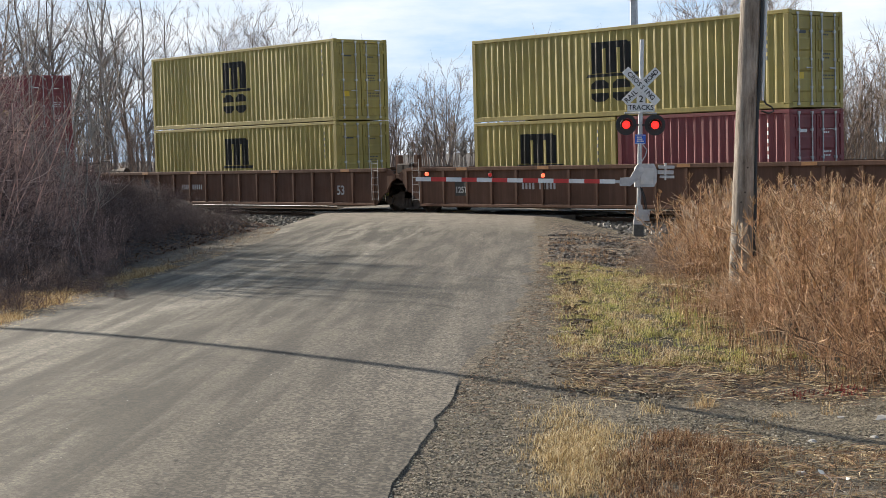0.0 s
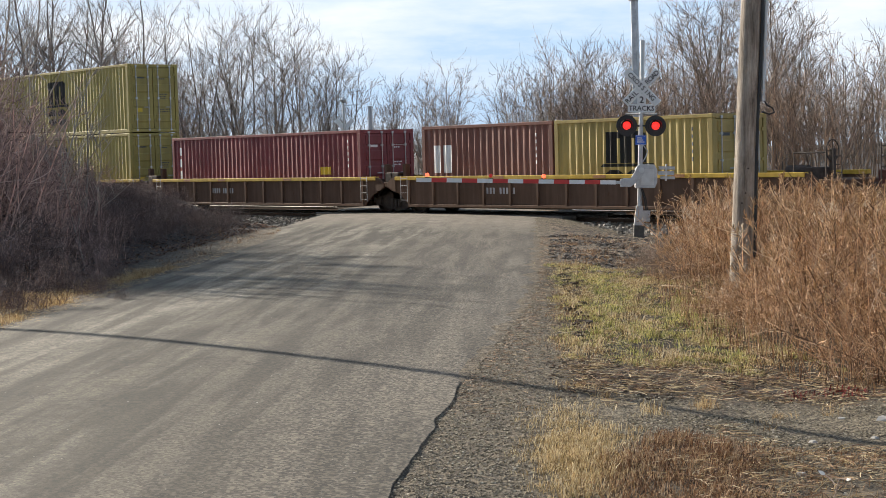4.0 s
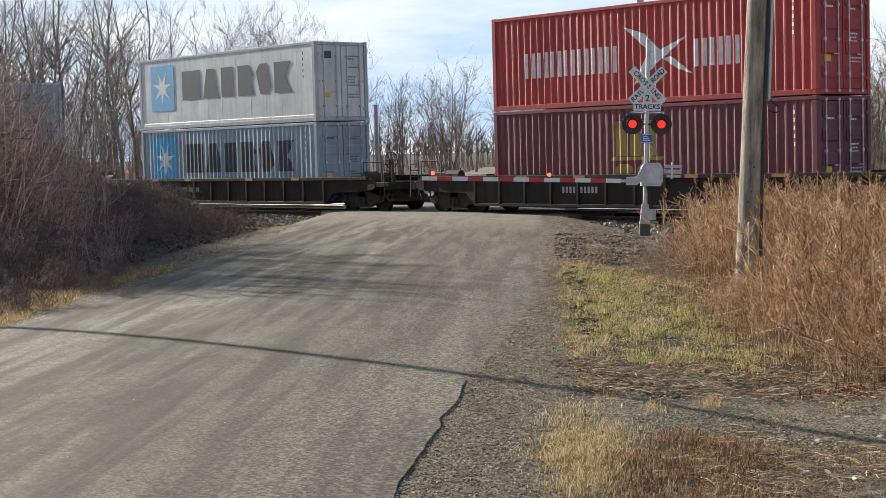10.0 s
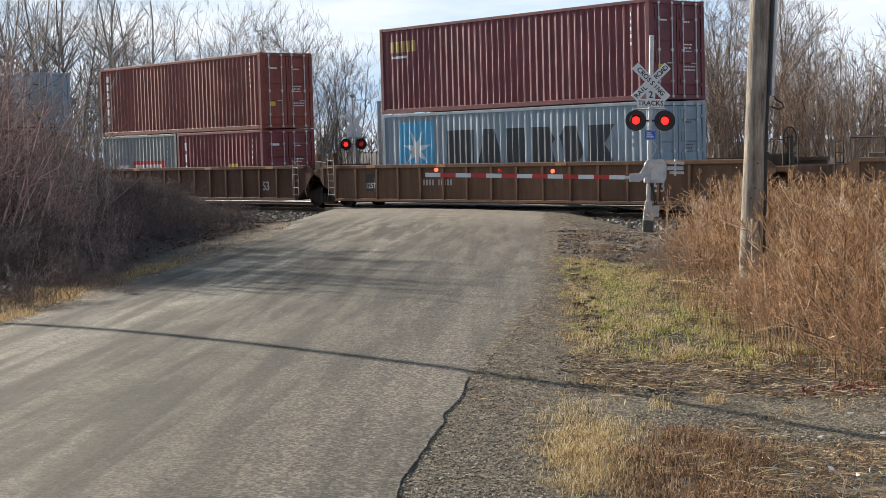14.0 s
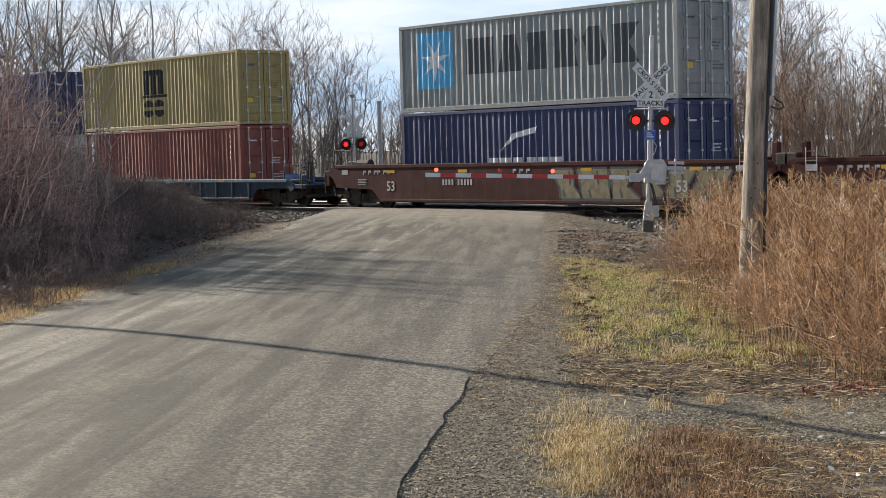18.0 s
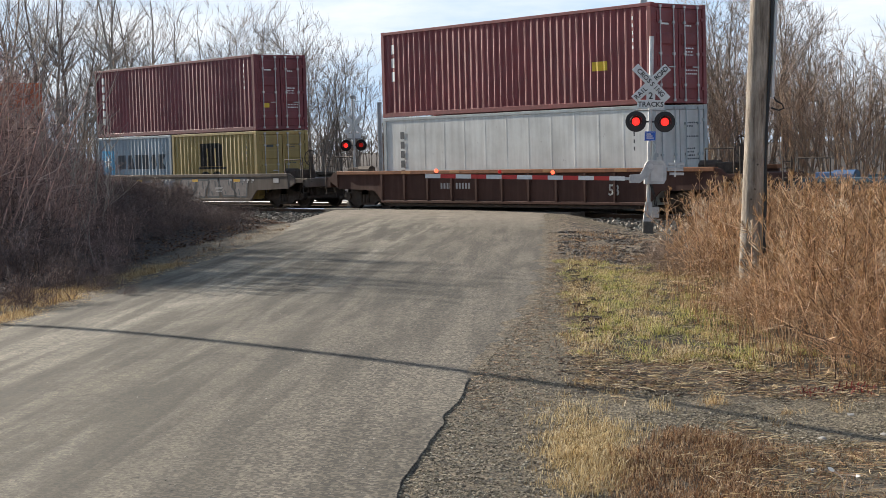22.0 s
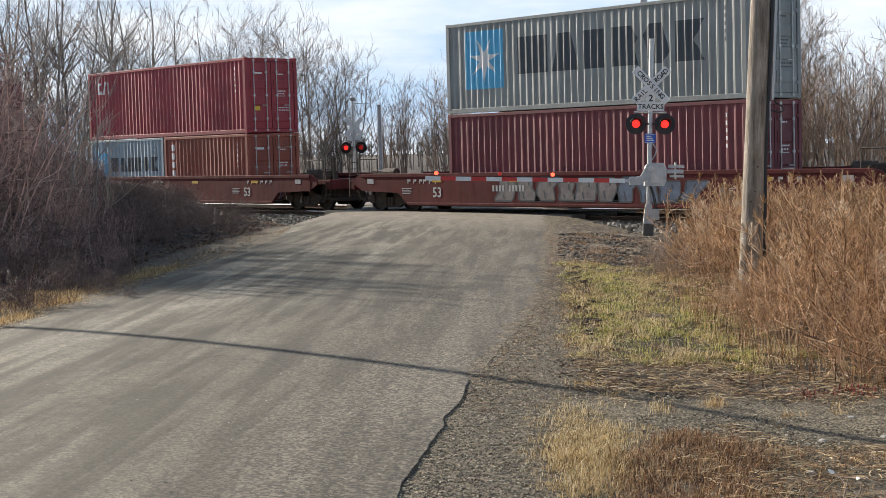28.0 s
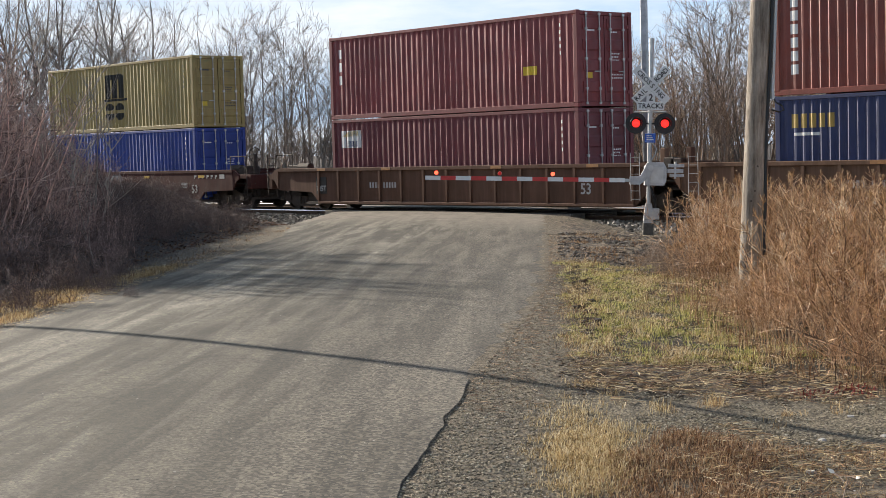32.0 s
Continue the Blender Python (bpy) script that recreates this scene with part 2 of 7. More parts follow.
def ground_material():
    m, n, l, b = shader("winter_ground", 0.92)
    c = n.new("ShaderNodeTexCoord")
    s = n.new("ShaderNodeSeparateXYZ")
    l.new(c.outputs["Object"], s.inputs[0])

    def axis(kx, ky):
        a, d = n.new("ShaderNodeMath"), n.new("ShaderNodeMath")
        a.operation, d.operation = "MULTIPLY", "MULTIPLY_ADD"
        l.new(s.outputs["X"], a.inputs[0])
        a.inputs[1].default_value = kx
        l.new(s.outputs["Y"], d.inputs[0])
        d.inputs[1].default_value = ky
        l.new(a.outputs[0], d.inputs[2])
        return d.outputs[0]

    def band(v, a, z):
        r = n.new("ShaderNodeMapRange")
        r.inputs["From Min"].default_value, r.inputs["From Max"].default_value = min(a, z), max(a, z)
        r.inputs["To Min"].default_value, r.inputs["To Max"].default_value = (0, 1) if a < z else (1, 0)
        r.interpolation_type = "SMOOTHSTEP"
        l.new(v, r.inputs["Value"])
        return r.outputs["Result"]

    def wobble(v, amount, scale):
        t = noise_node(n, l, scale, 4, 0.6)
        a = n.new("ShaderNodeMath")
        a.operation = "MULTIPLY_ADD"
        l.new(t, a.inputs[0])
        a.inputs[1].default_value = amount
        l.new(v, a.inputs[2])
        return a.outputs[0]

    u, w = axis(-Q, Q), axis(Q, Q)
    dirt = ramp_node(n, l, noise_node(n, l, 9, 8, 0.7), [(0.42, (0.012, 0.009, 0.006)), (0.5, (0.090, 0.067, 0.044)), (0.60, (0.32, 0.25, 0.165))])
    grit = ramp_node(n, l, cells(n, l, 62), [(0.15, (0.046, 0.037, 0.024)), (0.5, (0.135, 0.110, 0.071)), (0.88, (0.33, 0.28, 0.19))])
    green = ramp_node(n, l, noise_node(n, l, 14, 7, 0.7), [(0.40, (0.010, 0.008, 0.004)), (0.52, (0.038, 0.029, 0.013)), (0.66, (0.16, 0.12, 0.06))])
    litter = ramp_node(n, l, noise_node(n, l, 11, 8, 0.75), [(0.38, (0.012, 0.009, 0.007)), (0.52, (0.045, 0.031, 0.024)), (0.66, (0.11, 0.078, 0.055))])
    col = mix_node(n, l, band(wobble(u, -7, 0.5), 8.5, 11.0), dirt, green)
    col = mix_node(n, l, band(wobble(u, -6, 0.7), 24.0, 27.0), col, dirt)
    patch = n.new("ShaderNodeMath")
    patch.operation = "MULTIPLY"
    l.new(band(wobble(u, 2.0, 0.9), 10.2, 11.2), patch.inputs[0])
    l.new(band(wobble(u, 2.0, 0.9), 14.4, 13.4), patch.inputs[1])
    col = mix_node(n, l, patch.outputs[0], col, grit)
    # dark litter band, with the weeds' shadow put into its colour
    dark = n.new("ShaderNodeMath")
    dark.operation = "MULTIPLY"
    l.new(band(wobble(u, 1.2, 0.9), 13.4, 14.0), dark.inputs[0])
    l.new(band(wobble(u, 1.6, 0.9), 16.2, 15.4), dark.inputs[1])
    col = mix_node(n, l, dark.outputs[0], col, mix_node(n, l, 0.6, litter, dirt))
    shoulder = mix_node(n, l, 0.5, grit, dirt)
    col = mix_node(n, l, band(wobble(w, 1.3, 0.8), 1.15, 0.55), col, shoulder)
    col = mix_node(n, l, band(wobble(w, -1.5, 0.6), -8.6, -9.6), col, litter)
    far = band(s.outputs["Y"], 31.0, 33.5)
    col = mix_node(n, l, far, col, mix_node(n, l, 0.5, grit, dirt))
    col = mix_node(n, l, band(s.outputs["Y"], 43.5, 46.0), col, litter)
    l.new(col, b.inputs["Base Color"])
    bump_node(n, l, b, noise_node(n, l, 30, 8, 0.75), 0.9, 0.05)
    return m


def spread(lo, hi, fine0, fine1, step, growth=1.25):
    a = list(np.arange(fine0, fine1 + step / 2, step))
    k, out = step, a[-1]
    while out < hi:
        k *= growth
        out += k
        a.append(min(out, hi))
    k, out = step, a[0]
    while out > lo:
        k *= growth
        out -= k
        a.insert(0, max(out, lo))
    return a


def build_ground():
    xs, ys = spread(-2600, 2600, -75, 6, 0.5), spread(-2600, 2600, 0, 48, 0.5)
    g = Geo()
    g.v = [(x, y, height(x, y)) for y in ys for x in xs]
    n = len(xs)
    g.f = [(j * n + i, j * n + i + 1, (j + 1) * n + i + 1, (j + 1) * n + i) for j in range(len(ys) - 1) for i in range(n - 1)]
    ob = part("ground", g.mesh("ground", True), ground_material())
    return tagged(ob, "winter verge of dead grass, dirt and gravel", "ground", kind="structure")


def asphalt_material():
    m, n, l, b = shader("worn_asphalt", 0.88)
    stone = ramp_node(n, l, cells(n, l, 70), [(0.1, (0.085, 0.079, 0.067)), (0.5, (0.130, 0.121, 0.103)), (0.9, (0.195, 0.181, 0.154))])
    c, mp_, t = n.new("ShaderNodeTexCoord"), n.new("ShaderNodeMapping"), n.new("ShaderNodeTexNoise")
    turn = n.new("ShaderNodeMapping")
    turn.inputs["Rotation"].default_value = (0, 0, radians(45))
    mp_.inputs["Scale"].default_value = (0.20, 2.5, 1)
    t.inputs["Scale"].default_value, t.inputs["Detail"].default_value, t.inputs["Roughness"].default_value, t.inputs["Distortion"].default_value = 1.0, 8, 0.60, 0.35
    l.new(c.outputs["Object"], turn.inputs["Vector"])
    l.new(turn.outputs["Vector"], mp_.inputs["Vector"])
    l.new(mp_.outputs["Vector"], t.inputs["Vector"])
    lane = ramp_node(n, l, t.outputs["Fac"], [(0.40, (0.44, 0.42, 0.335)), (0.465, (0.68, 0.655, 0.57)), (0.50, (0.98, 0.965, 0.925)), (0.60, (1.46, 1.45, 1.41))])
    col = mix_node(n, l, 1.0, stone, lane, "MULTIPLY")
    coarse = ramp_node(n, l, cells(n, l, 24), [(0.08, (0.55, 0.54, 0.52)), (0.35, (1, 1, 1)), (0.75, (1, 1, 1)), (0.95, (1.35, 1.33, 1.3))])
    col = mix_node(n, l, 0.8, col, coarse, "MULTIPLY")
    lane2 = n.new("ShaderNodeTexNoise")
    wide = n.new("ShaderNodeMapping")
    wide.inputs["Scale"].default_value = (0.03, 0.75, 1)
    wide.inputs["Location"].default_value = (3.0, 5.3, 0)
    lane2.inputs["Scale"].default_value, lane2.inputs["Detail"].default_value = 1.0, 4
    l.new(turn.outputs["Vector"], wide.inputs["Vector"])
    l.new(wide.outputs["Vector"], lane2.inputs["Vector"])
    col = mix_node(n, l, 1.0, col, ramp_node(n, l, lane2.outputs["Fac"], [(0.42, (0.62, 0.60, 0.53)), (0.55, (1.12, 1.12, 1.10))]), "MULTIPLY")
    blotch = ramp_node(n, l, noise_node(n, l, 0.8, 6, 0.7), [(0.38, (0.70, 0.675, 0.61)), (0.58, (1.14, 1.12, 1.08))])
    col = mix_node(n, l, 1.0, col, blotch, "MULTIPLY")
    # gritty, browner strip where the lane frays into the shoulder
    side, strip = n.new("ShaderNodeSeparateXYZ"), n.new("ShaderNodeMapRange")
    l.new(turn.outputs["Vector"], side.inputs[0])
    strip.inputs["From Min"].default_value, strip.inputs["From Max"].default_value, strip.inputs["To Max"].default_value = -3.6, -1.6, 0.9
    l.new(side.outputs["Y"], strip.inputs["Value"])
    frayed = ramp_node(n, l, cells(n, l, 45), [(0.1, (0.030, 0.025, 0.018)), (0.5, (0.080, 0.068, 0.050)), (0.9, (0.20, 0.172, 0.13))])
    frayed = mix_node(n, l, 0.6, frayed, lane, "MULTIPLY")
    col = mix_node(n, l, strip.outputs["Result"], col, frayed)
    # pale dust on to the crossing, its sunlit look put into the colour too
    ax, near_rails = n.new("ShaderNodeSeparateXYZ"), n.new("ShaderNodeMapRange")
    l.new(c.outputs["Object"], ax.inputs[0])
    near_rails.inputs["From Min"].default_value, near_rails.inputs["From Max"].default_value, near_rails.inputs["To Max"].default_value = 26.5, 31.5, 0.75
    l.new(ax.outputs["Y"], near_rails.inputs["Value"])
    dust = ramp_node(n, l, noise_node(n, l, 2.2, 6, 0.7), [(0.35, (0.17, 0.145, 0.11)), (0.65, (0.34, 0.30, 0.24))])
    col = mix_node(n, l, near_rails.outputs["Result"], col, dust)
    # fine cracks
    crack = n.new("ShaderNodeTexVoronoi")
    crack.feature = "DISTANCE_TO_EDGE"
    crack.inputs["Scale"].default_value = 0.55
    bent = n.new("ShaderNodeVectorMath")
    bent.operation = "ADD"
    wob = n.new("ShaderNodeTexNoise")
    wob.inputs["Scale"].default_value, wob.inputs["Detail"].default_value = 2.0, 5
    l.new(c.outputs["Object"], wob.inputs["Vector"])
    l.new(c.outputs["Object"], bent.inputs[0])
    l.new(wob.outputs["Color"], bent.inputs[1])
    l.new(bent.outputs["Vector"], crack.inputs["Vector"])
    seam = ramp_node(n, l, crack.outputs["Distance"], [(0.0, (0.42, 0.40, 0.38)), (0.012, (1, 1, 1))])
    some = ramp_node(n, l, noise_node(n, l, 0.35, 3, 0.5), [(0.48, (0, 0, 0)), (0.56, (1, 1, 1))])
    col = mix_node(n, l, some, col, mix_node(n, l, 1.0, col, seam, "MULTIPLY"))
    l.new(col, b.inputs["Base Color"])
    bump_node(n, l, b, cells(n, l, 70), 0.8, 0.010)
    return m


ASPHALT = asphalt_material()


def road_edge(u):
    """Where the asphalt breaks off to the right."""
    return float(np.interp(u, [0, 9, 13.8, 16.5, 20.6, 24, 40], [-1.05, -0.92, -0.69, -0.47, -0.17, -0.05, 0.0]))


def build_road():
    """Patched asphalt up to the crossing and on beyond it; frayed edges."""
    g = Geo()
    us = list(np.arange(-40, 7, 2.0)) + list(np.arange(7, 60, 0.14)) + list(np.arange(60, 200, 4.0))
    rows = []
    for u in us:
        right = road_edge(u) + (0.05 + 0.16 * smooth(13.5, 18, u)) * noise.noise((u * 1.3, 0, 0)) + (0.03 + 0.03 * smooth(13.5, 17, u)) * noise.noise((u * 3.1, 4, 0))
        left = -6.75 - 0.5 * smooth(24, 12, u) - 0.9 * smooth(38, 48, u) + 0.16 * noise.noise((u * 0.9, 9, 0)) + 0.05 * noise.noise((u * 4, 2, 0))
        ws = [left, left + 0.15] + list(np.linspace(left + 0.6, right - 0.5, 8)) + [right - 0.015 - 0.2 * smooth(13.2, 15, u), right]
        row = []
        for k, w in enumerate(ws):
            z = road_top(w, u) - (0 if 0 < k < len(ws) - 1 else 0.024 - 0.012 * smooth(13.2, 15, u))
            row.append((*xy(u, w), z))
        rows.append(row)
    n = len(rows[0])
    for r in rows:
        g.v += r
    g.f = [(j * n + i, (j + 1) * n + i, (j + 1) * n + i + 1, j * n + i + 1) for j in range(len(rows) - 1) for i in range(n - 1)]
    d = g.mesh("road")
    fix_normals(d)
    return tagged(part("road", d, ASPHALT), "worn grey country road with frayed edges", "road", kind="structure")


def shards(rnd, places, low, high, flat=0.7):
    """Loose broken stones: lumpy eight-cornered bodies."""
    g = Geo()
    for x, y, z in places:
        s = rnd.uniform(low, high)
        a = rnd.uniform(0, 6.28)
        ca, sa = math.cos(a), math.sin(a)
        v = []
        for dz in (-1, 1):
            for dx, dy in ((-1, -1), (1, -1), (1, 1), (-1, 1)):
                k = 0.75 if dz > 0 else 1.0
                px, py = dx * s * k * rnd.uniform(0.6, 1), dy * s * k * rnd.uniform(0.6, 1)
                v.append((x + px * ca - py * sa, y + px * sa + py * ca, z + dz * s * flat * rnd.uniform(0.6, 1)))
        g.add(v, [(0, 3, 2, 1), (4, 5, 6, 7), (0, 1, 5, 4), (1, 2, 6, 5), (2, 3, 7, 6), (3, 0, 4, 7)])
    return g


STONE = stalks("ballast_stone", [(0, (0.055, 0.049, 0.040)), (0.5, (0.17, 0.152, 0.125)), (0.85, (0.31, 0.28, 0.235)), (1, (0.48, 0.45, 0.39))])
RAIL = plain("rail_steel", (0.10, 0.065, 0.045), 0.55, 0.6)
RAIL_TOP = plain("polished_rail_head", (0.78, 0.78, 0.77), 0.25, 1.0, 0.06)
TIE = plain("creosote_timber", (0.06, 0.045, 0.035), 0.9, 0, 0.4, 3)


def on_road(x, y, margin=0.0):
    u, w = uw(x, y)
    return -7.6 - margin < w < 0.1 + margin


def build_railway():
    rnd = random.Random(4)
    near = TRACKS[0]
    # ballast shoulder, one long body for each side of the road
    for x0, x1 in ((-1400, -46.2), (-34.6, 1400)):
        g = Geo()
        xs = [x0] + list(np.arange(max(x0, -110), min(x1, 12), 1.0)) + [x1]
        prof = [(31.6, -0.42), (33.0, -0.30), (34.0, -0.21), (43.0, -0.21), (45.6, -0.5)]
        for x in xs:
            for y, z in prof:
                e = 0.05 * noise.noise((x * 0.8, y, 2)) if 31 < y < 34 else 0
                g.v.append((x, y + 4 * e, z + e))
        n = len(prof)
        g.f = [(j * n + i, (j + 1) * n + i, (j + 1) * n + i + 1, j * n + i + 1) for j in range(len(xs) - 1) for i in range(n - 1)]
        d = fix_normals(g.mesh("ballast_bed"))
        tagged(part("ballast_bed", d, plain("ballast_fines", (0.13, 0.12, 0.11), 0.95, 0, 0.5, 45, 0.9)), "bed of crushed grey ballast under the tracks", "ballast", kind="structure")
    places = []
    while len(places) < 9000:
        x, y = rnd.uniform(-66, -20), 31.4 + 4.4 * rnd.random() ** 1.3
        if not (-46.5 < x + (y - 35) * -0.4 < -33.8) or not on_road(x, y, 0.3):
            if not on_road(x, y, 0.1):
                base = np.interp(y, [31.0, 33.0, 34.0, 36], [-0.44, -0.30, -0.21, -0.21])
                places.append((x, y, base + rnd.uniform(0.0, 0.05)))
    tagged(part("ballast_stones", shards(rnd, places, 0.025, 0.075), STONE), "loose crushed grey stones beside the rails", "gravel", kind="stuff")
    for yc in TRACKS:
        for side in (-0.7175, 0.7175):
            rail = part("rail", Geo().box(-1400, 1400, yc + side - 0.02, yc + side + 0.02, -0.15, -0.04).box(-1400, 1400, yc + side - 0.07, yc + side + 0.07, -0.185, -0.15), RAIL)
            tagged(rail, "rusty steel rail with a polished head", "rail", "rails of two tracks", "structure")
            ring = [(-0.036, -0.044), (0.036, -0.044), (0.036, -0.040), (0.024, -0.008), (0.016, -0.002), (-0.016, -0.002), (-0.024, -0.008), (-0.036, -0.040)]
            head = Geo().add([(x, yc + side + a, z) for x in (-1400, 1400) for a, z in ring], [tuple(range(8)), tuple(range(15, 7, -1))] + [(i, 8 + i, 8 + (i + 1) % 8, (i + 1) % 8) for i in range(8)])
            part("railhead", fix_normals(head.mesh("railhead")), RAIL_TOP, rail, "bright worn railhead")
    tie = Geo().cbox(-0.11, 0.11, -1.3, 1.3, -0.36, -0.188, 0.012).mesh("tie")
    for k in range(150):
        x = -100 + 0.55 * k
        if not -47 < x < -33:
            tagged(part("tie", tie, TIE, None, "", pose(x, near + rnd.uniform(-0.04, 0.04), 0, 0, 0, rnd.uniform(-1, 1))), "dark weathered timber railway tie in ballast", "railway tie", "ties of the near track")
    # crossing surface: timber panels between and beside the rails
    panel = plain("crossing_panel", (0.16, 0.145, 0.125), 0.9, 0, 0.35, 12, 0.5)
    deck = new("crossing_deck")
    tagged(deck, "worn timber and asphalt crossing deck between the rails", "crossing deck", kind="structure")
    for yc in TRACKS:
        for y0, y1 in ((-1.45, -0.82), (-0.60, -0.01), (0.01, 0.60), (0.82, 1.45)):
            for k in range(6):
                x0 = -45.5 - (yc - 35.6) + k * 2.05
                part("panel", Geo().cbox(x0, x0 + 2.03, yc + y0, yc + y1, -0.2, 0.035, 0.012), panel, deck)


build_ground()
build_road()
build_railway()

# ---- crossing signals ----
ALU = plain("weathered_aluminium", (0.50, 0.51, 0.51), 0.42, 0.55, 0.12)
WHITE = plain("sign_white", (0.74, 0.75, 0.74), 0.4, 0, 0.08)
BLACK = plain("signal_black", (0.012, 0.012, 0.013), 0.45, 0, 0.2)
SIGN_BLUE = plain("sign_blue", (0.02, 0.11, 0.52), 0.4, 0, 0.1)
LAMP_RED = glow("lit_red_lens", (0.9, 0.025, 0.02), 1.0)
LAMP_DIM = glow("faint_red_lens", (0.42, 0.014, 0.010), 0.25)
STRIPE_RED = plain("gate_red", (0.55, 0.035, 0.03), 0.4, 0, 0.12)
GALV = plain("galvanised_steel", (0.42, 0.43, 0.44), 0.45, 0.7, 0.2)


def blade(owner, turn, letters, y):
    """One arm of the crossbuck with its letters."""
    m = pose(0, y, 3.49) @ pose(0, 0, 0, 0, turn)
    b = part("crossbuck_blade", Geo().cbox(-0.58, 0.58, -0.006, 0.006, -0.108, 0.108, 0.004), WHITE, owner, "white reflective sign blade", m)
    for x, s in letters:
        part("letter", words(s, 0.122), BLACK, b, "", pose(x, -0.009, 0))
    return b


def flasher(owner, x, lens, turn=0):
    h = part("flasher", Geo().lathe([(0.05, 0.05), (0.05, 0.262), (0.066, 0.262), (0.075, 0.25), (0.075, 0.04)], 28), BLACK, owner, "black round backing disc of a flashing light", pose(x, -0.12 if not turn else 0.12, 2.53, 0, 0, turn))
    hood = Geo()
    for i in range(14):
        a0, a1 = radians(-25 + i * 230 / 14), radians(-25 + (i + 1) * 230 / 14)
        p = [(0.155 * math.cos(a), y * (0.45 + 0.55 * max(0, math.sin(a))), 0.155 * math.sin(a)) for a in (a0, a1) for y in (0.05, -0.26)]
        q = [(0.147 * math.cos(a), y * (0.45 + 0.55 * max(0, math.sin(a))), 0.147 * math.sin(a)) for a in (a0, a1) for y in (0.05, -0.26)]
        hood.add(p + q, [(0, 1, 3, 2), (4, 6, 7, 5), (1, 5, 7, 3)])
    part("hood", hood, BLACK, h)
    part("lens", Geo().lathe([(0.045, 0.10), (0.0, 0.10), (-0.02, 0.07), (-0.03, 0.03)], 24), lens, h, "red signal lens")
    part("bracket", Geo().tube((0, 0.06, 0), ((-x if not turn else x) * 0.9, 0.10, 0.0), 0.022, 0.022, 8), BLACK, h)


def build_signal(name, m, gate, lenses, label):
    owner = new(name)
    owner.matrix_basis = m
    tagged(owner, label, "crossing signal", "signals at the crossing")
    part("mast", Geo().tube((0, 0, 0.1), (0, 0, 4.66), 0.057, 0.057, 14), ALU, owner, "tall aluminium mast")
    part("foot", Geo().prism([(-0.13, 0.03), (0.13, 0.03), (0.08, 0.52), (-0.08, 0.52)], -0.09, 0.09), GALV, owner, "cast steel foot")
    part("footing", Geo().cbox(-0.13, 0.13, -0.13, 0.13, -0.5, 0.03, 0.01), plain("dirty_concrete", (0.11, 0.10, 0.085), 0.9, 0, 0.35, 8, 0.4), owner, "dirty concrete footing")
    part("junction_box", Geo().cbox(0.09, 0.27, -0.09, 0.06, 0.12, 0.40, 0.012), GALV, owner)
    blade(owner, 45, [(-0.42 + 0.115 * k, c) for k, c in enumerate("CROSSING")], -0.10)
    blade(owner, -45, [(-0.49, "R"), (-0.38, "A"), (-0.29, "I"), (-0.21, "L"), (0.19, "R"), (0.295, "O"), (0.40, "A"), (0.50, "D")], -0.082)
    plate = part("track_count_sign", Geo().prism([(-0.34, 2.86), (0.34, 2.86), (0.34, 3.07), (0.11, 3.07), (0.11, 3.32), (-0.11, 3.32), (-0.11, 3.07), (-0.34, 3.07)], -0.076, -0.066), WHITE, owner, "white sign counting the tracks")
    part("numeral", words("2", 0.17), BLACK, plate, "", pose(0, -0.08, 3.17))
    part("lettering", words("TRACKS", 0.125), BLACK, plate, "", pose(0, -0.08, 2.96))
    part("cross_arm", Geo().tube((-0.40, 0.0, 2.82), (0.40, 0.0, 2.82), 0.024, 0.024, 8), GALV, owner)
    flasher(owner, -0.36, lenses[0], 0 if gate else 180)
    flasher(owner, 0.36, lenses[1], 0 if gate else 180)
    if not gate:
        part("bell", Geo().lathe([(4.66, 0.05), (4.70, 0.13), (4.80, 0.15), (4.88, 0.08)], 14, "Z"), GALV, owner, "round warning bell")
        part("side_arm", pipe([(0, 0, 4.55), (-0.4, 0, 4.56), (-0.85, 0, 4.55)], 0.018), GALV, owner)
        return owner
    notice = part("notice", Geo().cbox(-0.135, 0.135, -0.085, -0.075, 2.05, 2.29, 0.003), SIGN_BLUE, owner, "small blue emergency notice")
    for z in (2.062, 2.268):
        part("border", Geo().box(-0.125, 0.125, -0.088, -0.086, z, z + 0.01), WHITE, notice)
    for k in range(3):
        part("text_bar", Geo().box(-0.09, 0.09 - 0.03 * k, -0.088, -0.086, 2.11 + 0.05 * k, 2.135 + 0.05 * k), WHITE, notice)
    box = part("gate_mechanism", Geo().prism([(-0.12, 0.98), (0.36, 0.98), (0.42, 1.1), (0.42, 1.42), (0.34, 1.56), (-0.02, 1.56), (-0.12, 1.45)], -0.2, 0.22), GALV, owner, "grey gate motor housing")
    part("cover_plate", Geo().cbox(0.02, 0.34, -0.215, -0.2, 1.05, 1.45, 0.004), ALU, box)
    swing = part("arm_bracket", Geo().prism([(-0.50, 1.00), (-0.24, 1.00), (-0.05, 1.16), (0.10, 1.36), (0.10, 1.50), (0.02, 1.57), (-0.08, 1.53), (-0.14, 1.40), (-0.24, 1.22), (-0.50, 1.20)], -0.30, -0.22), GALV, owner, "curved steel arm bracket")
    part("pivot", Geo().lathe([(-0.33, 0.07), (-0.21, 0.07)], 14), ALU, swing, "", pose(0.02, 0, 1.42))
    counter = part("counterweight", Geo().cbox(0.46, 0.86, -0.16, -0.06, 1.44, 1.52, 0.006).cbox(0.44, 0.84, -0.17, -0.05, 1.30, 1.40, 0.006).cbox(0.50, 0.86, -0.16, -0.06, 1.20, 1.27, 0.006), GALV, owner, "stacked steel counterweights")
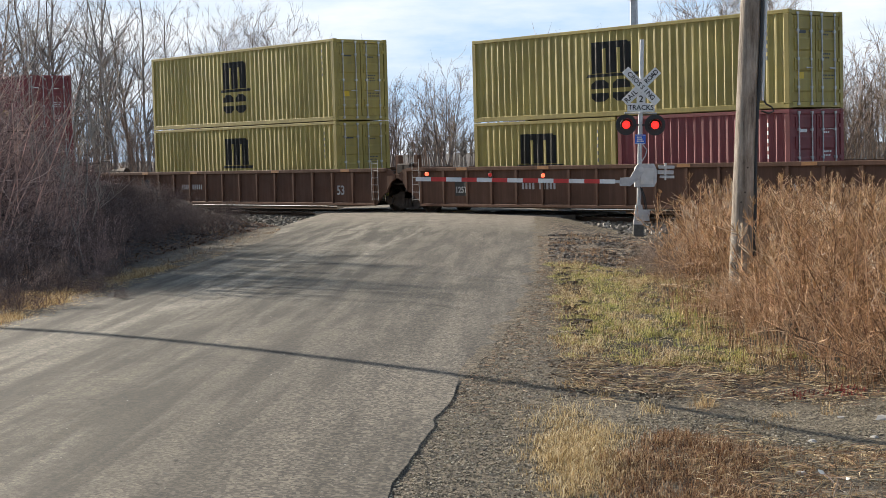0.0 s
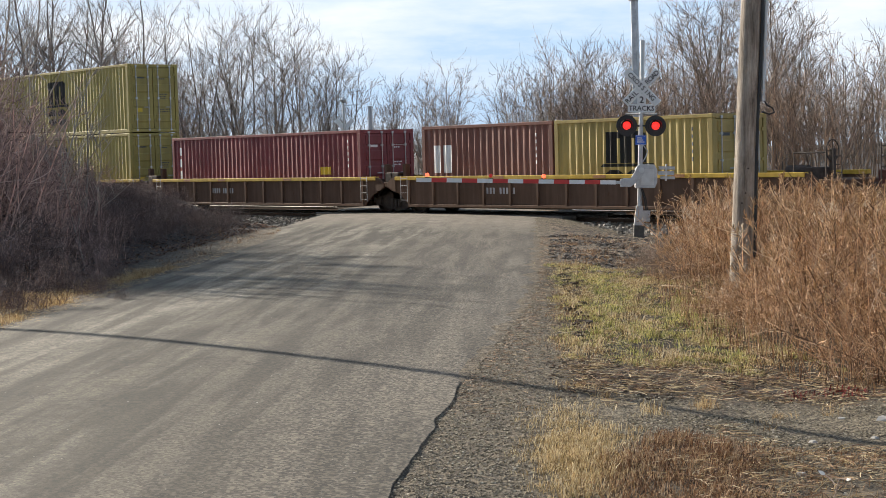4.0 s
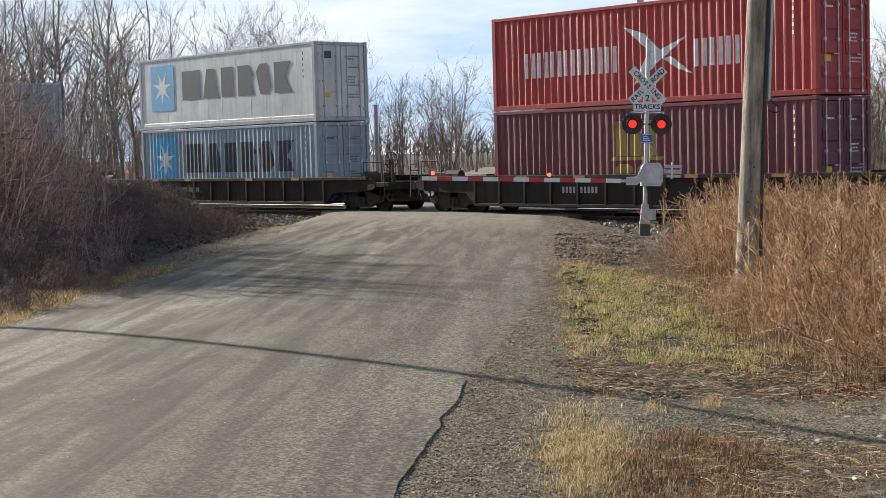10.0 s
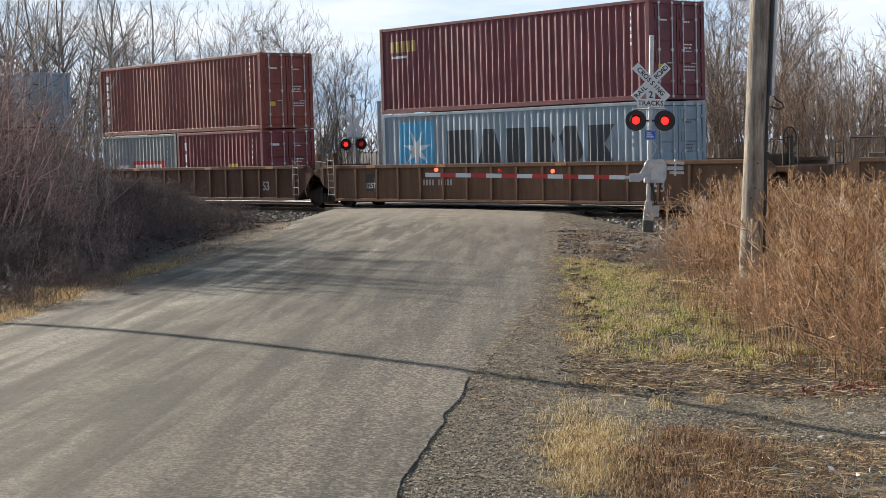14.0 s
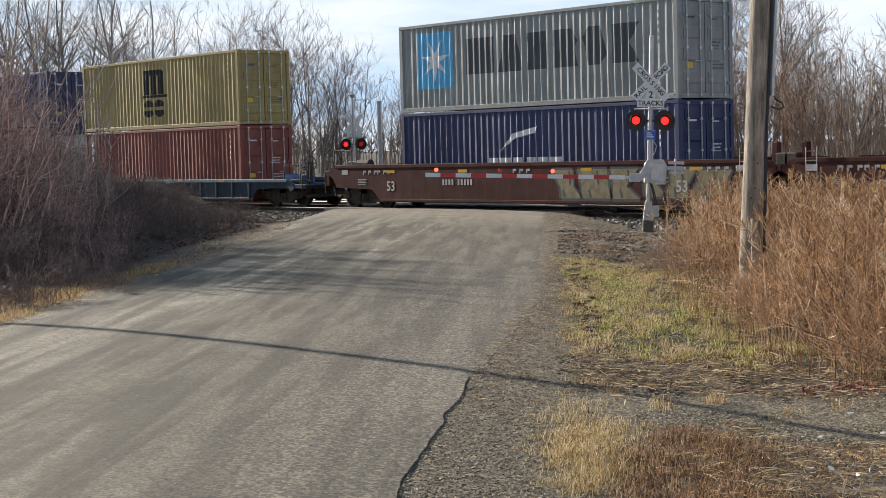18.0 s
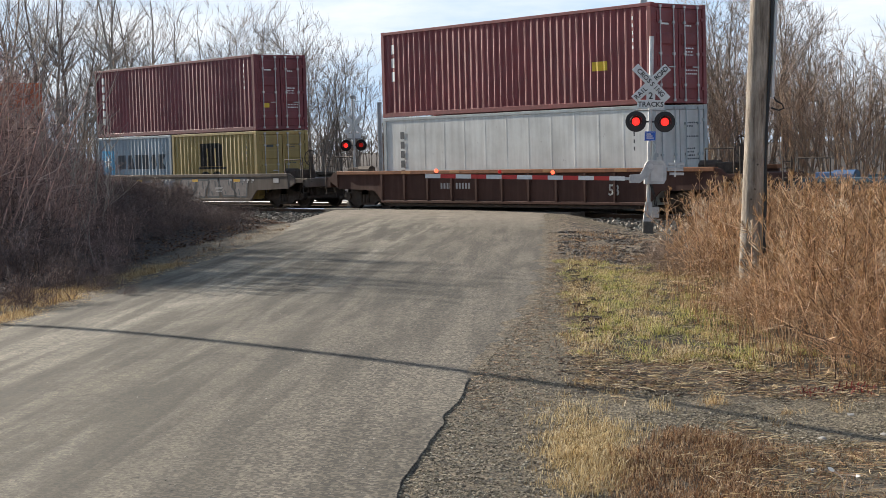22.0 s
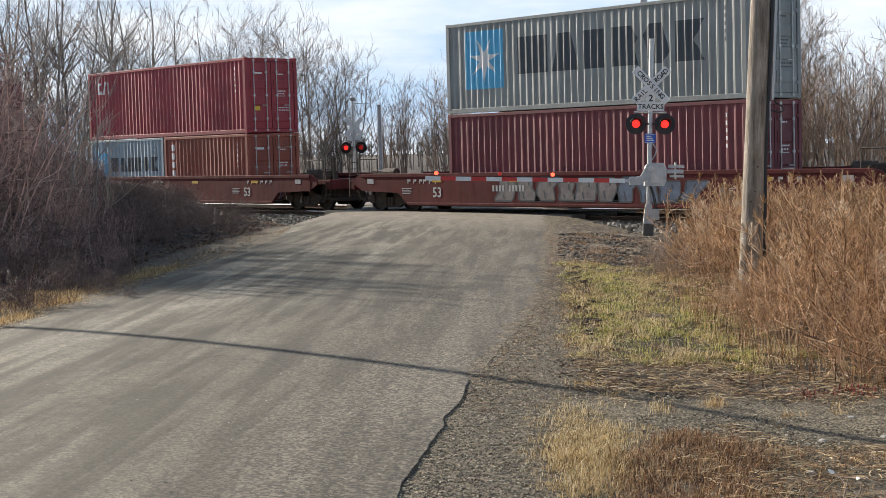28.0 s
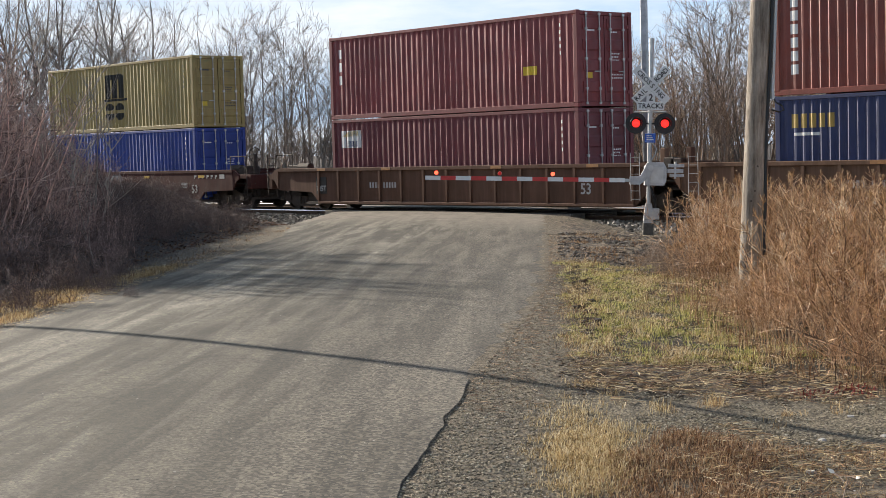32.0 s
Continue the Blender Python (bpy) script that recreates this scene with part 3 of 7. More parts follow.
    part("strut", Geo().box(0.62, 0.66, -0.19, -0.03, 1.16, 1.58), ALU, counter)
    pts = [(0.06, -0.06, 2.05), (0.17, -0.08, 1.9), (0.13, -0.1, 1.75), (0.05, -0.08, 1.62)]
    part("cable", pipe(pts, 0.014), ALU, owner, "loose grey cable")
    part("conduit", pipe([(0.02, -0.1, 0.98), (0.11, -0.12, 0.7), (0.16, -0.1, 0.42)], 0.018), BLACK, owner, "loose black cable")
    part("conduit", pipe([(0.06, -0.08, 0.95), (0.15, -0.08, 0.7), (0.2, -0.06, 0.42)], 0.014), BLACK, owner, "loose black cable")
    arm = part("gate_arm", Geo().cbox(-5.62, -0.44, -0.275, -0.245, 0.965, 1.04, 0.006), ALU, owner, "lowered red and white striped gate arm", pose(0, 0, 0.10))
    for k in range(13):
        x1 = -0.62 - 0.385 * k
        part("stripe", Geo().box(x1 - 0.385, x1, -0.281, -0.2755, 0.953, 1.058), WHITE if k % 2 == 0 else STRIPE_RED, arm)
    for x, on in ((-5.35, 1), (-3.75, 0), (-2.42, 1)):
        lamp = part("arm_lamp", Geo().cbox(x - 0.06, x + 0.06, -0.30, -0.22, 1.062, 1.085, 0.004), BLACK, arm)
        part("lens", Geo().lathe([(-0.30, 0.045), (-0.26, 0.05), (-0.24, 0.05)], 14), ARM_LIT if on else LAMP_DIM, lamp, "lit red arm lamp" if on else "", pose(x, 0, 1.135))
    return owner


ARM_LIT = glow("lit_arm_lens", (1.0, 0.07, 0.03), 2.4)
build_signal("crossing_signal", pose(-26.60, 30.12, 0.05, 0, 2.2, 45), True, (LAMP_RED, LAMP_RED), "aluminium crossing signal with crossbuck, red lights and lowered gate")
build_signal("crossing_signal", pose(-57.8, 45.2, -0.2, 0, 0, 218), False, (LAMP_DIM, LAMP_RED), "far crossing signal with crossbuck seen from behind")

# ---- poles ----
def build_poles():
    m, n, l, b = shader("weathered_pole_wood", 0.85)
    grain = ramp_node(n, l, noise_node(n, l, 1.0, 9, 0.75, (15, 15, 1.3)), [(0.33, (0.085, 0.066, 0.052)), (0.46, (0.27, 0.23, 0.19)), (0.64, (0.46, 0.41, 0.35))])
    stain = ramp_node(n, l, noise_node(n, l, 2.2, 6, 0.7, (1, 1, 0.5)), [(0.36, (0.62, 0.58, 0.54)), (0.6, (1.05, 1.03, 1.0))])
    l.new(mix_node(n, l, 1.0, grain, stain, "MULTIPLY"), b.inputs["Base Color"])
    bump_node(n, l, b, noise_node(n, l, 1.0, 7, 0.7, (26, 26, 0.7)), 0.8, 0.03)
    shaft = Geo().lathe([(-0.4, 0.176), (0.0, 0.173), (1.5, 0.165), (3.0, 0.157), (5.0, 0.146), (9.6, 0.118)], 22, "Z").mesh("shaft", True)
    for spot, tilt in (((-14.185, 18.235), (0.6, 2.9)), ((-62.0, 6.0), (0, 1)), ((14.0, 10.9), (0, -1))):
        pole = new("utility_pole")
        pole.matrix_basis = pose(*spot, -0.1, tilt[0], tilt[1], 45)
        tagged(pole, "weathered grey wooden utility pole among dry weeds", "utility pole", "poles along the road")
        part("shaft", shaft, m, pole)
        if spot[0] == -14.185:
            line = pipe([(0.150 - 0.004 * z + 0.012 * math.sin(z * 2.1), -0.11, z) for z in np.arange(0.1, 9.5, 0.6)], 0.024)
            part("riser_cable", line, BLACK, pole, "black cable stapled to the pole")
            part("conduit", Geo().tube((0.196, -0.03, 2.75), (0.176, -0.02, 9.0), 0.035, 0.035, 10), ALU, pole, "grey metal conduit")
            pts = [(0.21, -0.03, 2.78), (0.26, -0.05, 2.70), (0.34, -0.05, 2.66), (0.37, -0.05, 2.60), (0.30, -0.05, 2.57), (0.19, -0.1, 2.60)]
            part("cable_loop", pipe(pts, 0.012), BLACK, pole)
            knots = random.Random(8)
            for k in range(4):
                z = knots.uniform(1.0, 4.5)
                part("knot", Geo().lathe([(-0.172 + 0.005 * z, 0.014), (-0.15, 0.016)], 8), TIE, pole, "", pose(knots.uniform(-0.08, 0.02), 0, z))


build_poles()


def build_far_posts():
    g = new("antenna_mast")
    g.matrix_basis = pose(-39.4, 44.6, -0.3, 0, 0, 20)
    tagged(g, "tall grey square steel mast beyond the tracks", "mast")
    part("shaft", Geo().cbox(-0.11, 0.11, -0.11, 0.11, 0, 9.3, 0.02), GALV, g)
    part("equipment_box", Geo().cbox(-0.17, 0.2, -0.2, -0.1, 7.75, 8.35, 0.02), GALV, g, "small grey box")
    part("foot_plate", Geo().cbox(-0.25, 0.25, -0.25, 0.25, -0.1, 0.03, 0.01), GALV, g)
    p = new("steel_post")
    p.matrix_basis = pose(-55.0, 44.5, -0.4, 0, 0, 40)
    tagged(p, "plain grey steel post beyond the tracks", "post")
    part("shaft", Geo().cbox(-0.085, 0.085, -0.085, 0.085, 0, 4.55, 0.012), GALV, p)
    part("cap", Geo().cbox(-0.095, 0.095, -0.095, 0.095, 4.55, 4.6, 0.01), GALV, p)


build_far_posts()


def build_wire():
    """The overhead line that shades the road; it hangs outside the view."""
    g = Geo()
    a, b = Vector((-62.0, 6.0, 9.1)), Vector((14.0, 10.9, 9.1))
    pts = []
    for k in range(41):
        s = k / 40
        p = a.lerp(b, s)
        pts.append(p - Vector((0, 0, 1.1 * 4 * s * (1 - s))))
    for p, q in zip(pts, pts[1:]):
        g.tube(p, q, 0.08, 0.08, 6, False)
    tagged(part("overhead_cable", g, BLACK), "sagging black overhead cable between wooden poles", "cable")


build_wire()


# ---- the train ----
NEAR_FACE = 34.38
WIDE, HC, STD, FORTY, TWENTY = 2.438, 2.896, 2.591, 12.192, 6.058
PITCH = 0.278
COLOURS = {
    "yellow": (0.40, 0.32, 0.085), "mustard": (0.38, 0.285, 0.100), "ochre": (0.44, 0.33, 0.10), "red": (0.240, 0.051, 0.053), "oxide": (0.26, 0.062, 0.042),
    "maroon": (0.185, 0.042, 0.050), "plum": (0.185, 0.040, 0.056), "crimson": (0.36, 0.042, 0.060), "scarlet": (0.46, 0.045, 0.04),
    "cherry": (0.36, 0.045, 0.058), "rust": (0.33, 0.085, 0.052), "navy": (0.030, 0.042, 0.125), "teal_navy": (0.034, 0.055, 0.105), "blue": (0.022, 0.055, 0.30), "grey": (0.30, 0.32, 0.31),
    "sky": (0.32, 0.40, 0.46), "pale": (0.43, 0.48, 0.49), "white": (0.68, 0.70, 0.68), "orange": (0.58, 0.135, 0.045), "green": (0.020, 0.090, 0.072),
    "brown": (0.22, 0.085, 0.06),
}
WORDING = {
    "yellow": "yellow", "mustard": "dull mustard", "ochre": "ochre yellow", "red": "dark red", "oxide": "oxide red", "maroon": "maroon", "plum": "purplish maroon",
    "crimson": "crimson", "scarlet": "bright red", "cherry": "deep cherry red", "rust": "faded rust red", "navy": "navy blue", "teal_navy": "dark navy", "blue": "bright blue", "grey": "grey",
    "sky": "pale blue-grey", "pale": "light grey", "white": "off-white", "orange": "orange", "green": "dark green", "brown": "faded brown",
}


def coat(colour):
    return paint("container_" + colour, COLOURS[colour], 0.52, 0.6)


INK = {k: plain("marking_" + k, c, 0.5, 0, 0.12, 3) for k, c in {
    "black": (0.028, 0.027, 0.024), "white": (0.72, 0.72, 0.70), "cyan": (0.10, 0.42, 0.66), "yellow": (0.68, 0.47, 0.03), "red": (0.55, 0.05, 0.04),
    "navy": (0.03, 0.06, 0.22), "dark": (0.05, 0.06, 0.07), "gold": (0.40, 0.27, 0.06)}.items()}
LOCK = plain("lock_bar_zinc", (0.46, 0.46, 0.45), 0.4, 0.6, 0.25)


def corrugation(x, length):
    """Depth of the pressed side wall at x."""
    rib, r = divmod(x - 0.2, PITCH)

    def dent(i, k):
        return 0.005 * math.sin(i * 12.99 + k * 4.1)
    pts = ((0, 0.056 + dent(rib, 0)), (0.058, 0.056 + dent(rib, 1)), (0.139, 0.020 + dent(rib, 2)), (0.197, 0.020 + dent(rib, 3)), (PITCH, 0.056 + dent(rib + 1, 0)))
    for (a, ya), (b, yb) in zip(pts, pts[1:]):
        if r <= b:
            return ya + (yb - ya) * (r - a) / (b - a)
    return 0.056


def breaks(length):
    out, x = [], 0.2
    while x < length - 0.2:
        out += [x, x + 0.058, x + 0.139, x + 0.197]
        x += PITCH
    return [v for v in out if 0.17 < v < length - 0.17]


SHELLS = {}


def shell(length, h, plate):
    """The meshes of one size of container, made once."""
    key = (length, h, plate)
    if key in SHELLS:
        return SHELLS[key]
    d = {}
    wall = Geo()
    if plate:
        seam = [0.15 + (length - 0.3) * k / 12 for k in range(1, 12)]
        line = [(0.15, 0.022)] + [q for x in seam for q in ((x - 0.03, 0.022), (x - 0.022, 0.0195), (x + 0.022, 0.0195), (x + 0.03, 0.022))] + [(length - 0.15, 0.022)]
    else:
        line = [(x, corrugation(x, length)) for x in [0.15] + breaks(length) + [length - 0.15]]
    levels = ((0.15, 0.0), (h - 0.1, 0.0)) if not plate else ((0.15, -0.012), (0.24, -0.012), (0.26, 0.0), (h - 0.1, 0.0))
    n = len(levels)
    v = [(x, y + dy, z) for x, y in line for z, dy in levels]
    wall.add(v, [(n * i + k, n * i + n + k, n * i + n + k + 1, n * i + k + 1) for i in range(len(line) - 1) for k in range(n - 1)])
    d["side_wall"] = fix_normals(wall.mesh("side_wall"))
    d["far_wall"] = Geo().box(0.15, length - 0.15, -0.056, -0.02, 0.15, h - 0.1).mesh("far_wall")
    roof = Geo().box(0.1, length - 0.1, 0.05, WIDE - 0.05, h - 0.06, h - 0.02)
    for k in range(int(length / 0.55)):
        roof.box(0.3 + 0.55 * k, 0.5 + 0.55 * k, 0.15, WIDE - 0.15, h - 0.02, h - 0.008)
    d["roof"] = roof.mesh("roof")
    d["floor"] = Geo().box(0.05, length - 0.05, 0.06, WIDE - 0.06, 0.08, 0.16).mesh("floor")
    d["front_wall"] = Geo().box(0.03, 0.06, 0.15, WIDE - 0.15, 0.15, h - 0.1).mesh("front_wall")
    d["corner_post"] = Geo().cbox(-0.08, 0.08, -0.075, 0.075, 0.12, h - 0.12, 0.012).mesh("corner_post")
    d["casting"] = Geo().cbox(-0.089, 0.089, -0.081, 0.081, -0.059, 0.059, 0.012).mesh("casting")
    d["top_rail"] = Geo().cbox(0.17, length - 0.17, -0.03, 0.03, h - 0.11, h - 0.01, 0.01).mesh("top_rail")
    d["bottom_rail"] = Geo().cbox(0.17, length - 0.17, -0.03, 0.03, 0.01, 0.155, 0.01).mesh("bottom_rail")
    d["sill"] = Geo().cbox(length - 0.12, length - 0.01, 0.16, WIDE - 0.16, 0.02, 0.16, 0.01).mesh("sill")
    d["header"] = Geo().cbox(length - 0.12, length - 0.01, 0.16, WIDE - 0.16, h - 0.14, h - 0.02, 0.01).mesh("header")
    leaf = Geo().box(-0.05, 0.0, 0.0, 1.03, 0.17, h - 0.15)
    if not plate:
        for k in range(4):
            z = 0.42 + k * (h - 0.75) / 3.4
            leaf.prism([(0.0, z), (0.022, z + 0.05), (0.022, z + 0.32), (0.0, z + 0.37)], 0.10, 0.93)
    d["door"] = leaf.mesh("door")
    bar = Geo().tube((0.045, 0, 0.09), (0.045, 0, h - 0.07), 0.019, 0.019, 8)
    for z in (0.11, 0.55, h * 0.5, h - 0.55, h - 0.10):
        bar.box(0.0, 0.06, -0.045, 0.045, z - 0.035, z + 0.035)
    d["lock_bar"] = bar.mesh("lock_bar")
    d["handle"] = Geo().cbox(0.05, 0.075, -0.26, 0.02, 1.05, 1.085, 0.006).mesh("handle")
    d["hinge"] = Geo().cbox(-0.01, 0.03, -0.05, 0.05, -0.05, 0.05, 0.008).mesh("hinge")
    SHELLS[key] = d
    return d


DECALS = {}


def decal(key, shapes, length, plate):
    """Painted shapes on the side wall: outlines in x, z, laid along the pressed wall."""
    key = (key, length, plate)
    if key in DECALS:
        return DECALS[key]
    b = bmesh.new()
    for s in shapes:
        b.faces.new([b.verts.new((x, 0, z)) for x, z in s])
    lo, hi = min(x for s in shapes for x, _ in s), max(x for s in shapes for x, _ in s)
    if not plate:
        for x in breaks(length):
            if lo < x < hi:
                bmesh.ops.bisect_plane(b, geom=b.verts[:] + b.edges[:] + b.faces[:], plane_co=(x, 0, 0), plane_no=(1, 0, 0))
    for v in b.verts:
        v.co.y = (corrugation(v.co.x, length) - 0.004) if not plate else 0.009
    bmesh.ops.recalc_face_normals(b, faces=b.faces)
    d = bpy.data.meshes.new("marking")
    b.to_mesh(d)
    b.free()
    DECALS[key] = d
    return d


def bar_row(x, z0, z1, widths, gap):
    out = []
    for w in widths:
        out.append([(x, z0), (x + w, z0), (x + w, z1), (x, z1)])
        x += w + gap
    return out


def bar_column(x, w, z_top, count, hi, gap):
    return [[(x, z_top - k * (hi + gap) - hi), (x + w, z_top - k * (hi + gap) - hi), (x + w, z_top - k * (hi + gap)), (x, z_top - k * (hi + gap))] for k in range(count)]


def star(cx, cz, r0, r1, n):
    """Each ray and the hub of a star."""
    out = [[(cx + r1 * math.cos(2 * math.pi * k / n + 1.57), cz + r1 * math.sin(2 * math.pi * k / n + 1.57)) for k in range(n)]]
    for k in range(n):
        a = 2 * math.pi * (k + 0.5) / n + 1.57
        b, c = 2 * math.pi * k / n + 1.57, 2 * math.pi * (k + 1) / n + 1.57
        out.append([(cx + r1 * math.cos(b), cz + r1 * math.sin(b)), (cx + r0 * math.cos(a), cz + r0 * math.sin(a)), (cx + r1 * math.cos(c), cz + r1 * math.sin(c))])
    return out


def disc(cx, cz, r, n=16):
    return [(cx + r * math.cos(2 * math.pi * k / n), cz + r * math.sin(2 * math.pi * k / n)) for k in range(n)]


def emblem(kind, length, h):
    """Coloured plain shapes that stand for the lettering of a side wall: (ink, outlines)."""
    k = h / HC
    mid = length / 2
    if kind in ("arch", "arch_gold"):
        ink, x = ("black" if kind == "arch" else "gold"), mid - 0.95
        big = bar_row(x, 1.42 * k, 2.38 * k, (0.40, 0.40, 0.40), 0.16) + [[(x, 2.22 * k), (x + 1.52, 2.22 * k), (x + 1.4, 2.44 * k), (x, 2.44 * k)]]
        big += [[(x - 0.25, 1.30 * k), (x + 1.75, 1.30 * k), (x + 1.85, 1.40 * k), (x - 0.15, 1.40 * k)]]
        for x0 in (x - 0.02, x + 0.82):
            big += [[(x0 + 0.14, 0.50 * k), (x0 + 0.52, 0.50 * k), (x0 + 0.66, 0.62 * k), (x0 + 0.66, 0.78 * k), (x0, 0.78 * k), (x0, 0.62 * k)],
                    [(x0, 0.92 * k), (x0 + 0.66, 0.92 * k), (x0 + 0.66, 1.08 * k), (x0 + 0.52, 1.20 * k), (x0 + 0.14, 1.20 * k), (x0, 1.08 * k)]]
        out = [(ink, big)]
        if kind == "arch":
            out.append(("black", bar_column(0.62, 0.13, 2.5 * k, 11, 0.12, 0.05) + bar_column(0.95, 0.13, 2.2 * k, 9, 0.12, 0.05)))
        return out
    if kind in ("star", "star20"):
        s, x = (1.18, 0.90) if kind == "star" else (0.66, 0.35)
        z, q = 1.67 * k, 1.0 if kind == "star" else 0.52
        wide = (1.32, 1.10, 0.95, 1.02, 0.98, 1.08)
        z0, z1, at, blocks = z - 0.54 * q, z + 0.60 * q, x + 1.56 * s + 0.55 * q, []
        for i, w in enumerate(wide):
            a, b, m = at, at + w * q, (z0 + z1) / 2
            c = 0.26 * (b - a)
            blocks.append([[(a, z0), (b, z0), (b, z1), (a, z1)], [(a, z0), (b, z0), (b - c, z1), (a + c, z1)], [(a, z0), (b - 0.1 * q, z0), (b - 0.1 * q, z1), (a, z1)],
                           [(a, z0), (b, z0), (b - 0.5 * c, m), (b, m + 0.2 * q), (b - c, z1), (a, z1)], [(a + c, z0), (b - c, z0), (b, z0 + 0.3 * q), (b - c, z1), (a + c, z1), (a, z1 - 0.3 * q)],
                           [(a, z0), (b, z0), (b - 1.4 * c, m), (b, z1), (a, z1)]][i])
            at = b + 0.2 * q
        return [("cyan", [[(x, z - 0.78 * s), (x + 1.5 * s, z - 0.78 * s), (x + 1.5 * s, z + 0.78 * s), (x, z + 0.78 * s)]]),
                ("dark", blocks), ("white2", star(x + 0.75 * s, z, 0.62 * s, 0.2 * s, 7))]
    if kind == "line":
        return [("dark", bar_row(0.95, 1.98 * k, 2.36 * k, (0.32, 0.28, 0.26, 0.28, 0.28, 0.3, 0.0001, 0.24, 0.14, 0.3, 0.26), 0.09)), ("cyan", star(0.55, 2.17 * k, 0.3, 0.12, 7))]
    if kind == "column":
        return [("white", bar_column(0.5, 0.24, 2.55 * k, 6, 0.26, 0.09))]
    if kind == "column_dark":
        return [("dark", bar_column(0.9, 0.2, 2.4 * k, 6, 0.24, 0.08))]
    if kind == "stub":
        return [("white", bar_column(0.48, 0.20, 2.45 * k, 3, 0.32, 0.14)), ("yellow", [[(length - 2.35, 1.05), (length - 1.75, 1.05), (length - 1.75, 1.32), (length - 2.35, 1.32)]])]
    if kind == "bird":
        return [("white", [q for i in range(7) for q in bar_row(1.45 + 0.56 * i, 0.95 * k, 1.72 * k, (0.11, 0.11), 0.20)] + [q for i in range(3) for q in bar_row(8.15 + 0.56 * i, 0.95 * k, 1.72 * k, (0.12, 0.12), 0.18)]
                 + [[(5.5, 2.25 * k), (6.3, 2.0 * k), (6.9, 1.5 * k), (6.4, 1.55 * k)], [(6.4, 1.55 * k), (6.9, 1.5 * k), (7.9, 1.85 * k), (7.0, 1.25 * k)],
                    [(6.45, 1.5 * k), (7.0, 1.3 * k), (6.3, 0.75 * k), (5.9, 0.55 * k)], [(7.0, 1.25 * k), (7.3, 1.3 * k), (8.1, 0.75 * k), (7.5, 0.95 * k)]])]
    if kind == "eagle":
        return [("red", [[(4.3, 2.52 * k), (7.2, 2.52 * k), (6.9, 2.3 * k), (6.3, 2.2 * k), (5.2, 2.2 * k), (4.6, 2.3 * k)]]),
                ("white", [[(4.45, 0.75 * k), (5.25, 0.75 * k), (5.3, 1.95 * k), (4.75, 1.95 * k)], [(5.45, 0.75 * k), (6.2, 0.75 * k), (6.3, 1.95 * k), (5.45, 1.95 * k)], [(6.4, 0.75 * k), (7.25, 0.75 * k), (7.2, 1.05 * k), (6.75, 1.1 * k), (6.75, 1.95 * k), (6.4, 1.95 * k)]])]
    if kind == "swoosh":
        return [("white", bar_row(4.3, 0.85 * k, 1.35 * k, (0.4, 0.5, 0.4, 0.0001, 0.4, 0.44, 0.5), 0.1) + [[(4.8, 1.55 * k), (5.4, 2.1 * k), (6.5, 2.3 * k), (6.4, 2.1 * k), (5.5, 1.95 * k)]])]
    if kind == "swoosh_text":
        return [("white", bar_row(3.7, 1.3 * k, 1.8 * k, (0.4, 0.5, 0.4, 0.0001, 0.4, 0.44, 0.5), 0.1) + [[(4.3, 2.05 * k), (4.9, 2.45 * k), (6.0, 2.6 * k), (5.9, 2.42 * k), (5.0, 2.3 * k)], [(5.0, 0.62 * k), (6.3, 0.75 * k), (6.9, 1.1 * k), (6.2, 0.92 * k)]]
                 + bar_row(7.9, 1.35 * k, 1.62 * k, (0.5, 1.6), 0.16) + bar_row(8.0, 0.9 * k, 1.1 * k, (0.9, 0.9), 0.16)), ("yellow", [[(0.35, 0.3), (0.6, 0.3), (0.6, 0.7), (0.35, 0.7)]])]
    if kind == "gold_row":
        return [("gold", bar_row(0.5, 2.05 * k, 2.42 * k, (0.22, 0.2, 0.22, 0.2, 0.22), 0.07)), ("white", bar_row(0.6, 1.85 * k, 1.93 * k, (0.8,), 0.1))]
    if kind == "white_row":
        return [("white", bar_row(0.6, 2.15 * k, 2.45 * k, (0.24, 0.22, 0.22, 0.22, 0.24), 0.07))]
    if kind == "square":
        return [("white", [[(0.7, 1.75), (1.2, 1.75), (1.2, 2.4), (0.7, 2.4)]]), ("navy", [[(0.76, 1.81), (1.0, 1.81), (1.14, 2.0), (1.14, 2.34), (0.76, 2.34)]])]
    if kind == "stars":
        return [("white", [q for r in range(2) for c in range(3 + r % 2) for q in star(5.3 + 0.42 * c - 0.1 * r, (2.3 - 0.34 * r) * k, 0.16, 0.08, 5)] + bar_row(5.2, 1.0 * k, 1.52 * k, (0.42, 0.14, 0.5), 0.08))]
    if kind == "outlined":
        return [("pale", bar_row(1.2, 1.42, 2.05, (0.42,), 0.1) + bar_row(2.4, 1.50, 2.10, (0.42,), 0.1) + bar_row(3.6, 1.56, 2.18, (0.50,), 0.1) + bar_row(4.85, 1.62, 2.25, (0.18,), 0.1)
                 + [[(0.9, 1.18), (3.0, 1.22), (5.4, 1.42), (5.4, 1.47), (3.0, 1.29), (0.9, 1.24)]]),
                ("brick", bar_row(6.3, 1.05, 1.75, (0.42, 0.42), 0.06) + bar_row(11.35, 0.25, 0.62, (0.4,), 0.1))]
    if kind == "serif":
        return [("white", bar_row(4.6, 1.2, 1.75, (0.34, 0.3, 0.28, 0.14, 0.3, 0.34, 0.28), 0.1)), ("gold", bar_row(5.0, 0.9, 0.95, (1.8,), 0.1))]
